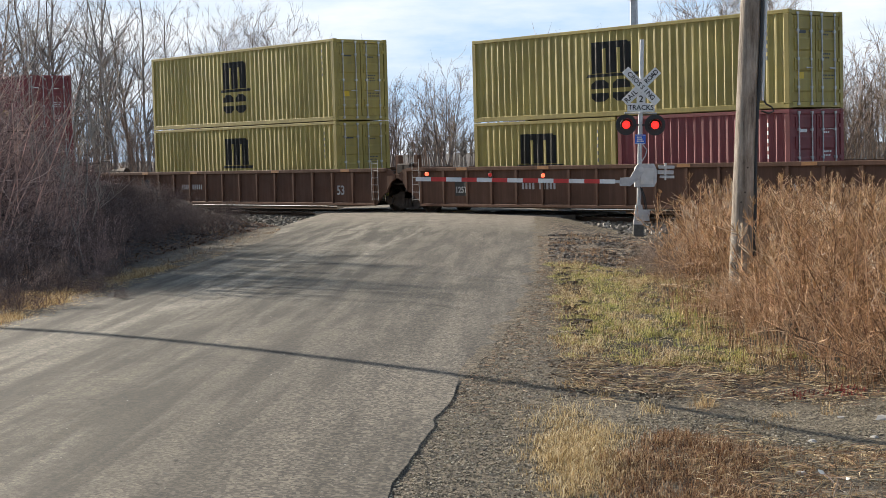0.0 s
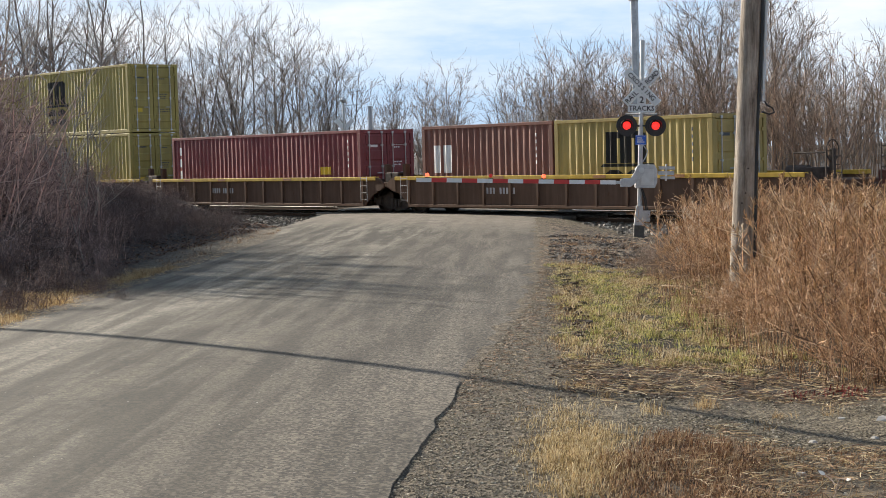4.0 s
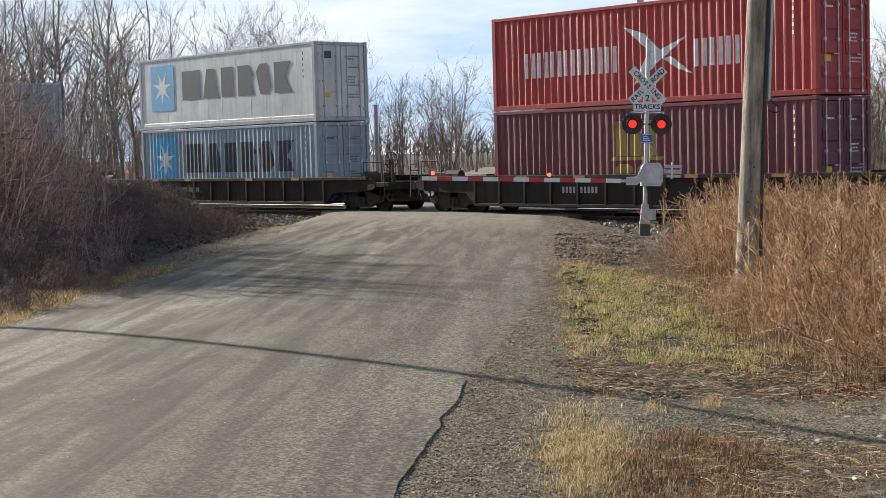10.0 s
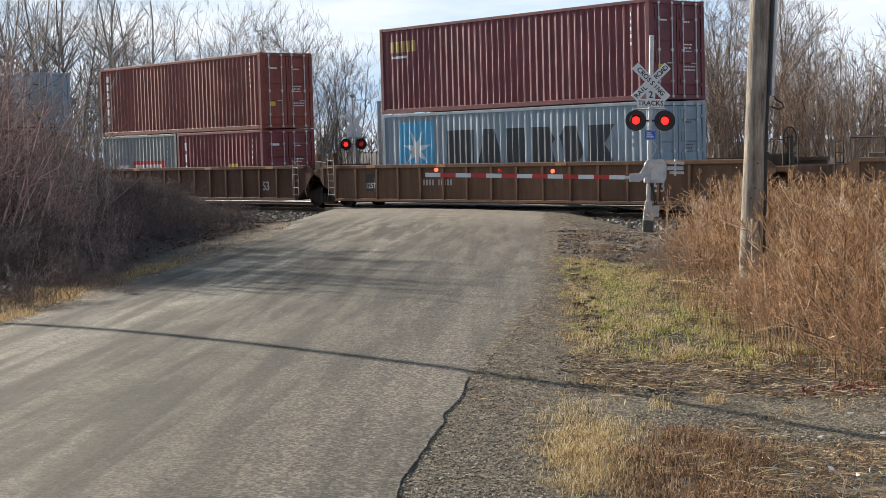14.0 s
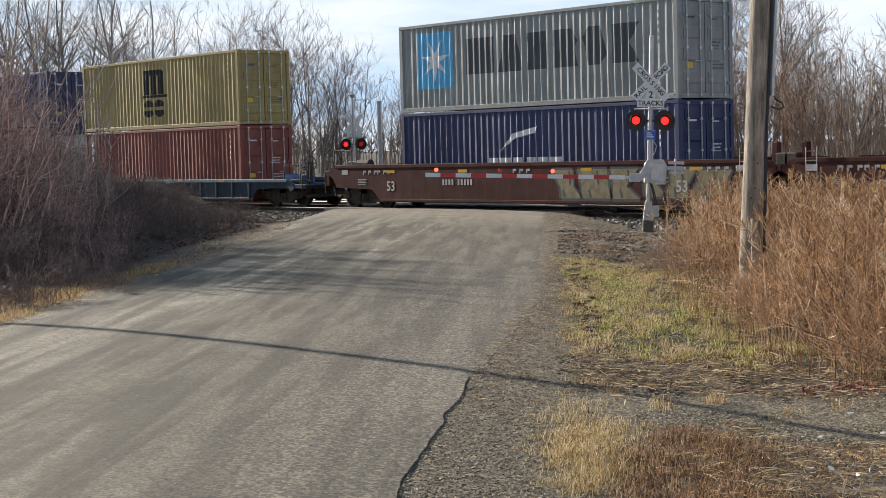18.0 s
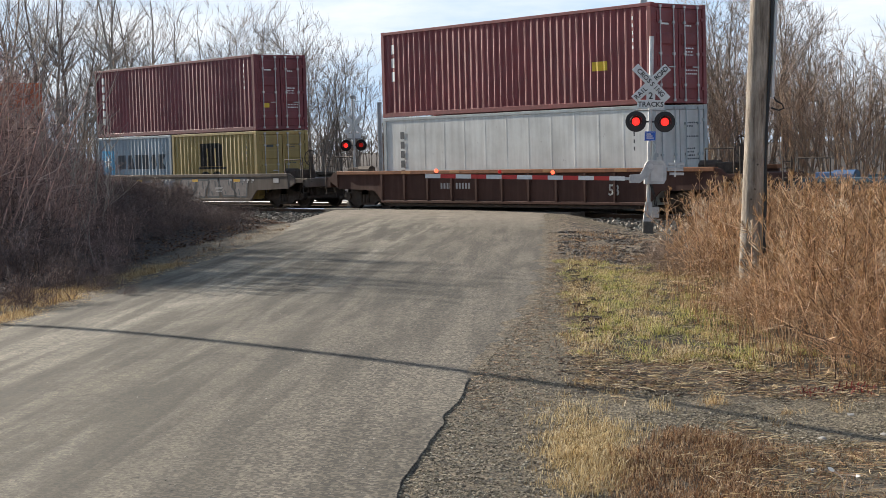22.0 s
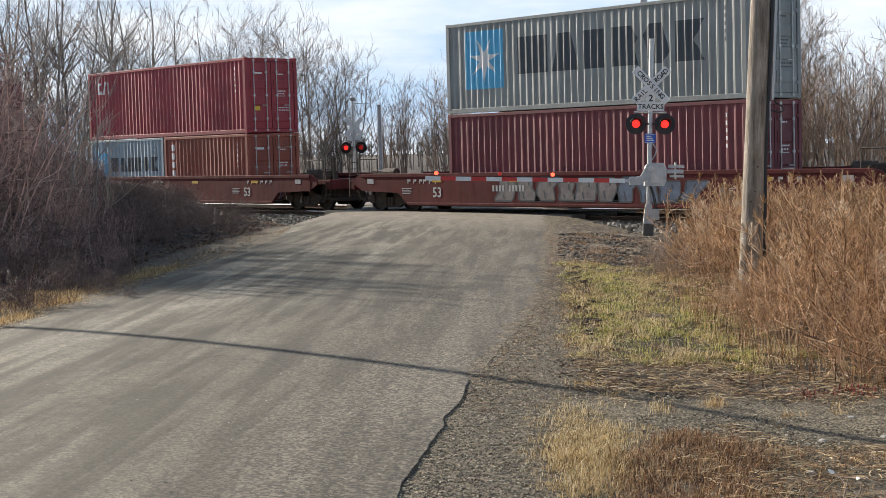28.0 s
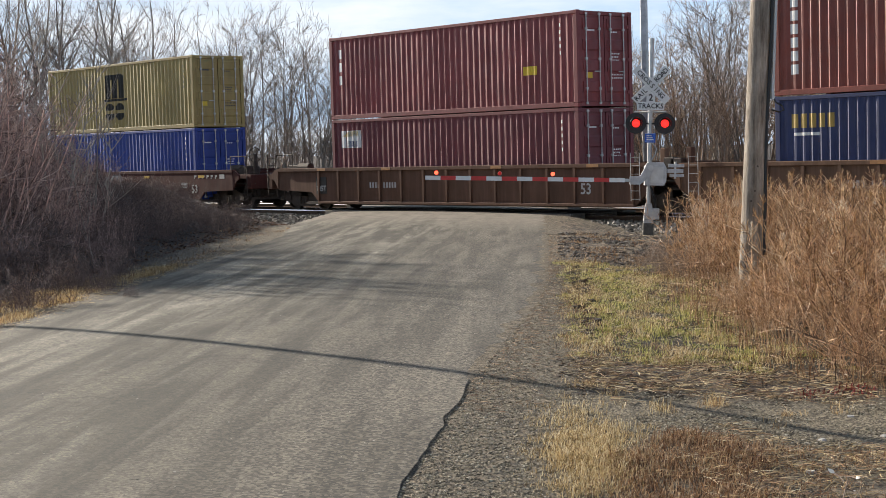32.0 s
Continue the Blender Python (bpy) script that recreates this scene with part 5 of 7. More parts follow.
def well_car(kind, a, reach, joints, seed):
    """One well: a, half the length of its well; reach, distance of its two ends (left, right); joints, whether they are shared."""
    name, colour, ztop, ribs, chord_c, words_ = CARS[kind]
    body = paint(name, colour, 0.7, 0.9, gloss=0.12)
    chord = body if chord_c is None else paint(name + "_chord", chord_c, 0.6, 0.8, gloss=0.25)
    rnd = random.Random(seed)
    car = new("well_car")
    tagged(car, f"{words_} steel well car carrying containers on the rails", "rail car", "cars of the train")
    yo = -1.52
    al, ar = reach[0] - (0.52 if joints[0] else 0.95), reach[1] - (0.52 if joints[1] else 0.95)
    cl, cr = (0.22 if j else 2.0 for j in joints)
    lip = -1.44 if ribs else -1.50
    for s in (1, -1):
        y0, y1 = sorted((s * lip, s * (lip + 0.05)))
        side = part("side_panel", Geo().prism([(-al, ztop - 0.1), (-al, 0.74), (-al + cl, 0.68), (-al + cl + 0.45, 0.30), (ar - cr - 0.45, 0.30), (ar - cr, 0.68), (ar, 0.74), (ar, ztop - 0.1)], y0, y1), body, car)
        fix_normals(side.data)
        y0, y1 = sorted((s * (yo + 0.0), s * (yo + 0.2)))
        part("top_chord", Geo().cbox(-al, ar, y0, y1, ztop - 0.12, ztop, 0.012), chord, car)
        y0, y1 = sorted((s * (yo + 0.01), s * (yo + 0.16)))
        part("bottom_chord", Geo().cbox(-al + cl + 0.45, ar - cr - 0.45, y0, y1, 0.27, 0.36, 0.012), body, car)
        if s == 1 and ribs:
            key = ("rib", ztop)
            if key not in RIB:
                RIB[key] = Geo().prism([(-0.03, 0.36), (0.03, 0.36), (0.05, ztop - 0.12), (-0.05, ztop - 0.12)], yo + 0.005, yo + 0.085).mesh("rib")
            x0, x1 = -al + cl + 0.5, ar - cr - 0.5
            n = int((x1 - x0) / 1.12)
            for k in range(n + 1):
                part("rib", RIB[key], body, side, "", pose(x0 + k * (x1 - x0) / n, 0, 0))
    part("floor", Geo().box(-a + 0.8, a - 0.8, -1.4, 1.4, BED.get(kind, 0.33) - 0.09, BED.get(kind, 0.33) - 0.003), UNDER, car)
    for e, (r, joint) in enumerate(zip(reach, joints)):
        s = -1 if e == 0 else 1
        x0, x1 = s * (al if e == 0 else ar), s * r
        lo, hi = min(s * a, x1), max(s * a, x1)
        slope = Geo().prism([(s * (a - 0.85), ztop - 0.1), (s * (a - 0.02), ztop - 0.1), (s * (a - 0.02), 0.85), (s * (a - 0.25), 0.85)], -1.4, 1.4)
        part("bulkhead", fix_normals(slope.mesh("bulkhead")), body, car)
        inner = hi - 0.12 if s > 0 else hi
        outer = lo + 0.12 if s < 0 else lo
        deck = part("end_platform", Geo().cbox(outer, inner, -1.25, 1.25, ztop - 0.36, ztop - 0.20, 0.015).cbox(outer, inner, -0.45, 0.45, 0.72, ztop - 0.36, 0.02), body, car)
        part("end_gusset", fix_normals(Geo().prism([(x0, 0.78), (x0, ztop - 0.02), (x0 + s * 0.22, ztop - 0.06), (x0 + s * 0.42, ztop - 0.22), (x0 + s * 0.42, ztop - 0.36), (x0 + s * 0.22, ztop - 0.46)], yo + 0.03, yo + 0.09).mesh("end_gusset")), body, car)
        if joint:
            part("articulation", Geo().tube((x1, 0, 0.7), (x1, 0, ztop - 0.15), 0.34, 0.34, 14).box(x1 - 0.6, x1 + 0.6, -0.3, 0.3, ztop - 0.2, ztop - 0.06), UNDER, deck)
            if e == 0:
                add_truck(car, x1)
            box = x0 + s * 1.0
            step = Geo()
            top_ = ztop + (0.28 if ztop > 1.45 else 0.02)
            xl = x0 - s * 0.55
            for x in (xl - 0.17, xl + 0.17):
                step.tube((x, yo - 0.05, 0.45), (x, yo - 0.05, top_), 0.009, 0.009, 6)
            for i in range(int((top_ - 0.5) / 0.24) + 1):
                step.tube((xl - 0.17, yo - 0.05, 0.5 + 0.24 * i), (xl + 0.17, yo - 0.05, 0.5 + 0.24 * i), 0.008, 0.008, 6)
            part("ladder", step, LOCK, deck, "thin pale steel ladder")
            part("valve_box", Geo().cbox(box - s * 0.62 - 0.2, box - s * 0.62 + 0.2, -1.2, -0.9, ztop - 0.2, ztop + 0.14, 0.03), UNDER, deck)
            part("stanchion", Geo().cbox(box - 0.09, box + 0.09, -1.05, -0.85, ztop - 0.2, ztop + 0.42, 0.015), body, deck)
        else:
            add_truck(car, x1 - s * 1.9)
            part("coupler", Geo().cbox(min(x1, x1 + s * 0.55), max(x1, x1 + s * 0.55), -0.12, 0.12, 0.72, 0.98, 0.03), UNDER, deck, "rusty knuckle coupler")
            part("striker", Geo().cbox(min(x1 - s * 0.3, x1), max(x1 - s * 0.3, x1), -1.3, 1.3, 0.78, ztop - 0.2, 0.02), body, deck)
            lad = Geo()
            for y in (-1.38, -1.02):
                lad.tube((x1 - s * 0.15, y, 0.55), (x1 - s * 0.15, y, ztop + 0.55), 0.018, 0.018, 6)
            for k in range(6):
                z = 0.6 + k * (ztop - 0.15) / 5.2
                lad.tube((x1 - s * 0.15, -1.38, z), (x1 - s * 0.15, -1.02, z), 0.014, 0.014, 6)
            part("ladder", lad, UNDER, deck, "thin steel ladder and handrail")
            rail = Geo()
            for x in (x1 - s * 0.5, x1 - s * 1.5):
                rail.tube((x, -1.2, ztop - 0.2), (x, -1.2, ztop + 0.5), 0.02, 0.02, 6)
            rail.tube((x1 - s * 0.5, -1.2, ztop + 0.5), (x1 - s * 1.5, -1.2, ztop + 0.5), 0.02, 0.02, 6)
            part("handrail", rail, UNDER, deck)
            gear = part("brake_gear", Geo().cbox(x1 - s * 1.1 - 0.3, x1 - s * 1.1 + 0.3, -0.9, -0.3, ztop - 0.2, ztop + 0.12, 0.03).tube((x1 - s * 2.0, -0.75, ztop + 0.02), (x1 - s * 1.35, -0.75, ztop + 0.02), 0.16, 0.16, 12), BLUE_TANK if kind == "low_blue" else UNDER, deck, "brake cylinder and valve")
            if e == 1:
                wheel = Geo()
                for i in range(16):
                    a0, a1 = 2 * math.pi * i / 16, 2 * math.pi * (i + 1) / 16
                    wheel.tube((x1 - s * 0.75, 0.28 * math.cos(a0) - 0.55, ztop + 0.55 + 0.28 * math.sin(a0)), (x1 - s * 0.75, 0.28 * math.cos(a1) - 0.55, ztop + 0.55 + 0.28 * math.sin(a1)), 0.018, 0.018, 5)
                for i in range(4):
                    a0 = math.pi * i / 4
                    wheel.tube((x1 - s * 0.75, 0.28 * math.cos(a0) - 0.55, ztop + 0.55 + 0.28 * math.sin(a0)), (x1 - s * 0.75, -0.28 * math.cos(a0) - 0.55, ztop + 0.55 - 0.28 * math.sin(a0)), 0.012, 0.012, 5)
                wheel.cbox(x1 - s * 0.75 - 0.06, x1 - s * 0.75 + 0.06, -0.62, -0.48, ztop - 0.2, ztop + 0.6, 0.01)
                part("handbrake", wheel, UNDER, deck, "handbrake wheel on its post")
    # markings on the near side
    y = yo - 0.004 if not ribs else lip - 0.004
    zc = 0.36 + (ztop - 0.5) * 0.45
    if ztop > 1.3:
        for x in (-a + 1.9, a - 1.9) if not ribs else (a - 1.75,):
            part("numeral", words("53", 0.33), INK["pale"], car, "", pose(x, (lip if ribs else -1.50) - 0.003, zc - 0.05))
    if ribs and ztop > 1.4:
        part("plate", Geo().box(-a + 1.5, -a + 2.1, lip - 0.012, lip - 0.004, 0.62, 1.22), INK["black"], car, "black stencil panel")
        part("numeral", words("125T", 0.2), INK["pale"], car, "", pose(-a + 1.8, lip - 0.016, 0.8))
    tiny = Geo()
    for k in range(10):
        if k != 4:
            tiny.box(-a * 0.45 + k * 0.15, -a * 0.45 + k * 0.15 + 0.085, lip - 0.006, lip - 0.002, zc, zc + 0.19)
    if not ribs:
        for x0 in (-a + 0.4, a - 1.9, -0.4, -a + 1.2, a - 1.0):
            for k in range(3):
                tiny.box(x0 + 0.3 * k, x0 + 0.3 * k + 0.04, lip - 0.006, lip - 0.002, ztop - 0.34, ztop - 0.20).box(x0 + 0.3 * k + 0.05, x0 + 0.3 * k + 0.15, lip - 0.006, lip - 0.002, ztop - 0.27, ztop - 0.20)
    tagged(part("marking", tiny, SPRAY["white"], car), kind="stuff")
    for x in (-a + 1.9, -a * 0.33, a * 0.33, a - 1.4):
        if ribs:
            part("reflector", Geo().box(x - 0.24, x + 0.24, yo - 0.005, yo - 0.001, ztop - 0.105, ztop - 0.015), PLATE_DULL, car, "dull orange reflector")
        else:
            part("reflector", Geo().box(x - 0.22, x + 0.22, -1.507, -1.502, ztop - 0.3, ztop - 0.2), PLATE, car)
    if not ribs:
        lines = Geo()
        for x0 in (-a + 0.1, a - 2.9):
            for k in range(4):
                lines.box(x0, x0 + 0.5 - 0.07 * (k % 2), lip - 0.006, lip - 0.002, ztop - 0.52 - 0.055 * k, ztop - 0.495 - 0.055 * k)
        for x0 in (-al + 0.35, ar - 0.9):
            lines.box(x0, x0 + 0.34, lip - 0.006, lip - 0.002, ztop - 0.34, ztop - 0.17)
        tagged(part("marking", lines, SPRAY["white"], car), kind="stuff")
    for ink, start, count, size in SCRAWL.get(seed - 100, ()):
        ink, under, g, fill, x = INK["dark"], SPRAY[ink + "_fill"], [], [], start
        for k in range(count):
            w = size * rnd.uniform(0.8, 1.2)
            z0, z1 = 0.42 + rnd.uniform(0, 0.08), ztop - 0.18 - rnd.uniform(0, 0.16)
            if size < 0.7:
                z0, z1 = z0 + 0.08, z1 - 0.12
            lean_, pinch = rnd.uniform(-0.24, 0.24), rnd.uniform(0.2, 0.6)
            xa, xb, zm = x, x + w, z0 + (z1 - z0) * rnd.uniform(0.4, 0.6)
            left, right = [(xa + lean_, z1), (xa + pinch * 0.5 * w * rnd.random(), zm), (xa - lean_, z0)], [(xb - lean_, z0), (xb - pinch * w * rnd.random(), zm), (xb + lean_, z1)]
            shape = left + right
            mid = (x + w * 0.5, zm)
            fill += [[mid, p0, p1] for p0, p1 in zip(shape, shape[1:] + shape[:1])]
            t = size * 0.07
            for (xp, zp), (xq, zq) in list(zip(shape, shape[1:] + shape[:1])) + [((x + w * 0.35, zm - 0.08), (x + w * 0.42, z0 + 0.04)), ((x + w * 0.62, zm + 0.06), (x + w * 0.58, z1 - 0.05))]:
                dx, dz = zq - zp, xp - xq
                q = t / max(0.05, math.hypot(dx, dz))
                g.append([(xp, zp), (xq, zq), (xq + dx * q, zq + dz * q), (xp + dx * q, zp + dz * q)])
            x += w + size * 0.08
        base = Geo()
        for q in fill:
            base.add([(px, lip - 0.003, pz) for px, pz in q], [(0, 1, 2)])
        part("spray_fill", fix_normals(base.mesh("spray_fill")), under, car, "dull sprayed patch")["kind"] = "stuff"
        sp = Geo()
        for q in g:
            sp.add([(px, lip - 0.005, pz) for px, pz in q], [(0, 1, 2, 3)])
        part("spray_paint", fix_normals(sp.mesh("spray_paint")), ink, car, "dark sprayed outline")["kind"] = "stuff"
    return car


BLUE_TANK = plain("blue_brake_tank", (0.05, 0.13, 0.28), 0.5, 0, 0.2)


def run(t):
    """How far the train has come at t seconds."""
    return 25.064 * t + 0.01476 * t * t


MOVING = []
BED = {"low_blue": 0.23, "sill_rust": 0.25}  # height of the well floor; 0.33 for the others


def build_train():
    for i, (off, upper, lower, kind, joined) in enumerate(WELLS):
        c = off + FORTY / 2
        ahead = WELLS[i - 1] if i else None
        gap_r = (ahead[0] - off) / 2 if ahead else 11.9
        gap_l = (off - WELLS[i + 1][0]) / 2 if i + 1 < len(WELLS) else 11.0
        jr, jl = bool(ahead and ahead[4]), joined
        small = kind in ("sill_yellow", "low_blue")
        a = 6.5 if small or kind in ("sill_rust", "sill_grey", "low_black") else 8.3
        if ahead and not jr:
            gap_r -= 0.55
        if not jl:
            gap_l -= 0.55
        car = well_car(kind, a, (gap_l, gap_r), (jl, jr), 100 + i)
        MOVING.append((car, c, TRACKS[0], 0.0))
        z = BED.get(kind, 0.33)
        x = off
        for box in lower:
            colour, h, mark = box[:3]
            length = FORTY if len(lower) == 1 else TWENTY
            MOVING.append((container((colour, h, mark, length, len(box) > 3)), x, NEAR_FACE, z))
            x += FORTY - TWENTY
        if upper:
            colour, h, mark = upper[:3]
            MOVING.append((container((colour, h, mark, FORTY, len(upper) > 3)), off, NEAR_FACE, z + lower[0][1] + 0.015))


build_train()


def motions():
    times = [0, 2, 4, 6, 8, 10, 12, 14, 16, 18, 20, 22, 24, 26, 28, 30, 32]
    for thing, x, y, z in MOVING:
        walk(thing, [(t, pose(x + run(t), y, z)) for t in times])
    for wheel, k in WHEELS:
        walk(wheel, [(t, pose(k, 0, 0.457, 0, 80 * t, 0)) for t in range(33)])


# ---- trees, brush, weeds and grass ----
BARK = {"pale": bark("pale_bark", (0.22, 0.19, 0.16), (0.50, 0.45, 0.39)), "grey": bark("grey_bark", (0.085, 0.070, 0.060), (0.31, 0.26, 0.215)),
        "brown": bark("brown_bark", (0.11, 0.080, 0.062), (0.40, 0.305, 0.235)), "tan": bark("tan_bark", (0.15, 0.10, 0.07), (0.52, 0.38, 0.27)),
        # dark: bramble bark with the shade on the bank put into its colour
        "red": bark("reddish_twig_bark", (0.24, 0.155, 0.13), (0.72, 0.50, 0.42), 0.4), "dark": bark("shaded_bramble_bark", (0.075, 0.048, 0.042), (0.24, 0.165, 0.14), 0.35)}


TWIGS = {k: stalks(k + "_twigs", v) for k, v in TWIG_TONES.items()}


def limb(g, p, way, length, r, rnd, sides, bend, lift):
    """A crooked tapering limb; gives back points along it with their direction and radius."""
    n = max(2, int(length / 0.9)) if sides > 3 else 2
    out, pts = [], [(p, r)]
    d = way.copy()
    for k in range(n):
        d = (d + Vector((rnd.uniform(-bend, bend), rnd.uniform(-bend, bend), rnd.uniform(-bend, bend) * 0.5 + lift))).normalized()
        p = p + d * (length / n)
        rr = r * (1 - 0.80 * (k + 1) / n)
        pts.append((p, max(rr, 0.004)))
        out.append((p, d.copy(), max(rr, 0.004), (k + 1) / n))
    base = len(g.v)
    for q, rr in pts:
        s = d.orthogonal().normalized()
        t = d.cross(s)
        g.v += [tuple(q + (s * math.cos(2 * math.pi * i / sides) + t * math.sin(2 * math.pi * i / sides)) * rr) for i in range(sides)]
    for k in range(n):
        for i in range(sides):
            j = (i + 1) % sides
            g.f.append((base + k * sides + i, base + k * sides + j, base + (k + 1) * sides + j, base + (k + 1) * sides + i))
    return out


def around(d, angle, rnd):
    side = d.orthogonal().normalized()
    side.rotate(Matrix.Rotation(rnd.uniform(0, 6.283), 3, d))
    return (d * math.cos(angle) + side * math.sin(angle)).normalized()


def grow(seed, tall, stems, spread_, boughs, twigs, fine):
    """Meshes of a bare tree: (trunk with boughs, twigs)."""
    rnd = random.Random(seed)
    trunk, crown = Geo(), Geo()
    for s in range(stems):
        lean = around(Vector((0, 0, 1)), rnd.uniform(0.02, spread_) if stems > 1 else rnd.uniform(0, 0.06), rnd)
        size = tall * rnd.uniform(0.75, 1.0) if stems > 1 else tall
        root = Vector((rnd.uniform(-0.3, 0.3), rnd.uniform(-0.3, 0.3), -0.3)) if stems > 1 else Vector((0, 0, -0.3))
        spine = limb(trunk, root, lean, size, size * (0.0085 if stems > 1 else 0.0090), rnd, 7, 0.07, 0.03)
        for b in range(boughs):
            at = rnd.uniform(0.22, 0.97)
            p, d, r, f_ = spine[min(len(spine) - 1, int(at * len(spine)))]
            way = around(d, rnd.uniform(0.45, 0.95), rnd)
            ln = size * (0.42 - 0.26 * at) * rnd.uniform(0.7, 1.25)
            arm = limb(trunk, p, way, ln, max(0.012, r * 0.55), rnd, 4, 0.16, 0.10)
            for t in range(twigs):
                q, e, r2, f2 = arm[rnd.randrange(len(arm))]
                w2 = around(e, rnd.uniform(0.35, 0.9), rnd)
                tw = limb(crown, q - e * rnd.uniform(0, 0.4), w2, rnd.uniform(0.5, 1.3) * (0.6 + ln / 5), max(0.010, r2 * 0.6), rnd, 3, 0.2, 0.12)
                for z in range(fine):
                    q3, e3, r3, f3 = tw[rnd.randrange(len(tw))]
                    limb(crown, q3 - e3 * rnd.uniform(0, 0.3), around(e3, rnd.uniform(0.3, 0.9), rnd), rnd.uniform(0.3, 0.75), 0.0085, rnd, 3, 0.2, 0.12)
    return trunk.mesh("trunk"), crown.mesh("crown")


TALL = [grow(20 + k, 15.0, 1, 0, 24, 6, 3) for k in range(4)]
SLIM = [grow(40 + k, 11.0, 3, 0.26, 14, 5, 3) for k in range(3)]
SCRUB = [grow(60 + k, 6.5, 9, 0.46, 6, 4, 2) for k in range(3)]


def tree(kind, k, x, y, scale, turn, coat_, label, group):
    t = new("tree" if kind != "scrub" else "shrub_tree")
    t.matrix_basis = pose(x, y, height(x, y), 0, 0, turn) @ Matrix.Scale(scale, 4)
    tagged(t, label, "tree", group)
    trunk, crown = {"tall": TALL, "slim": SLIM, "scrub": SCRUB}[kind][k]
    part("trunk", trunk, BARK[coat_], t)
    part("crown", crown, TWIGS[coat_ if coat_ in TWIGS else "brown"], t)
    return t


def build_woods():
    rnd = random.Random(77)
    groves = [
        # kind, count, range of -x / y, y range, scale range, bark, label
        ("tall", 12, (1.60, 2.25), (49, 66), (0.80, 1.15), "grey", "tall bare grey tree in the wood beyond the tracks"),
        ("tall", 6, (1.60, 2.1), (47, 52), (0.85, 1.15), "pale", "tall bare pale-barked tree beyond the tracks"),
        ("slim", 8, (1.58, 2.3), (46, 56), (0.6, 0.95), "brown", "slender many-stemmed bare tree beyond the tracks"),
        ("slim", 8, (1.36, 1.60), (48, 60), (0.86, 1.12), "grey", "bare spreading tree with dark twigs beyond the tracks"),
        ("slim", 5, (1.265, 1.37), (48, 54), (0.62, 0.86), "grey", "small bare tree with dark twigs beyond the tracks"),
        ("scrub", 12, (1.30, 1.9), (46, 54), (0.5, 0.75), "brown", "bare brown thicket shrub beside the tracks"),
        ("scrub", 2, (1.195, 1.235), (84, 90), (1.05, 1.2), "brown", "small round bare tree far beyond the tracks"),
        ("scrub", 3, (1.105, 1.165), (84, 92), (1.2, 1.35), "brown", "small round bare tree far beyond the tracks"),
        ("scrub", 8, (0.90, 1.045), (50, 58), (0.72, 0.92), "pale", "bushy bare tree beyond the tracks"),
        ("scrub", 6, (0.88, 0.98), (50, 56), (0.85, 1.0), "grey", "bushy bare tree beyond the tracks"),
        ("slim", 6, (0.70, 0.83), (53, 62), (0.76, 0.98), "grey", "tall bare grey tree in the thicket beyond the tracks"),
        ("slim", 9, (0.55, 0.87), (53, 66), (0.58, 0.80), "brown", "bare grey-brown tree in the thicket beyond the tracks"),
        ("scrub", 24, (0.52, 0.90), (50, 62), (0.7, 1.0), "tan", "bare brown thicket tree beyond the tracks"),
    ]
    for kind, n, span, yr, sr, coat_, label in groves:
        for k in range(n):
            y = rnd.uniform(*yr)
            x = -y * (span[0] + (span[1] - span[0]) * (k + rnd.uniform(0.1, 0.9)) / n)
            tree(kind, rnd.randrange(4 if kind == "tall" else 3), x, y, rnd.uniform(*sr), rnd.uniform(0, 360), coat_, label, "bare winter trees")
    # far woods along the horizon
    far = Geo()
    for k in range(900):
        b = rnd.uniform(-1.25, -0.35)
        d = rnd.uniform(150, 260)
        x, y = d * math.sin(b), d * math.cos(b)
        if y < 60:
            continue
        hgt = rnd.uniform(4.5, 9.5) if not -0.98 < b < -0.78 else rnd.uniform(2.0, 5.5)
        p = Vector((x, y, -0.4))
        spine = limb(far, p, Vector((rnd.uniform(-0.05, 0.05), rnd.uniform(-0.05, 0.05), 1)), hgt, 0.10, rnd, 4, 0.08, 0.03)
        for j in range(14):
            q, e, r, f_ = spine[rnd.randrange(max(1, len(spine) // 3), len(spine))]
            limb(far, q, around(e, rnd.uniform(0.3, 0.9), rnd), rnd.uniform(0.8, 2.4), 0.045, rnd, 3, 0.15, 0.1)
    tagged(part("far_woods", far, BARK["grey"]), "distant line of bare grey woods", "woods", kind="stuff")


build_woods()


def bush_meshes(seed, tall, stems, lean, twigs, r=0.011):
    """Arching stems with a tangle of side twigs at every angle."""
    rnd = random.Random(seed)
    g, tips = Geo(), Geo()
    for s in range(stems):
        p = Vector((rnd.gauss(0, 0.55), rnd.gauss(0, 0.55), -0.1))
        w = around(Vector((0.12, 0.05, 1)).normalized(), abs(rnd.gauss(0.15, lean)), rnd)
        ln = tall * rnd.uniform(0.45, 1.0)
        st = limb(g, p, w, ln, r * rnd.uniform(0.6, 1.3), rnd, 4, 0.17, -0.01)
        for t in range(twigs):
            q, e, rr, f_ = st[rnd.randrange(len(st))]
            tw = limb(tips, q - e * rnd.uniform(0, ln * 0.35), around(e, rnd.uniform(0.4, 1.35), rnd), rnd.uniform(0.25, 0.85) * (0.6 + tall * 0.12), 0.0050 + tall * 0.0014, rnd, 3, 0.3, 0.02)
            for q, e, rr, f_ in tw:
                limb(tips, q - e * rnd.uniform(0, 0.2), around(e, rnd.uniform(0.4, 1.2), rnd), rnd.uniform(0.15, 0.45), 0.0055, rnd, 3, 0.3, 0.05)
    return g.mesh("stems"), tips.mesh("twigs")


def fill_bush(owner, meshes, coat_):
    tagged(part("brushwood", meshes[0], BARK[coat_], owner), kind="stuff")
    tagged(part("twig_growth", meshes[1], TWIGS[coat_], owner), kind="stuff")


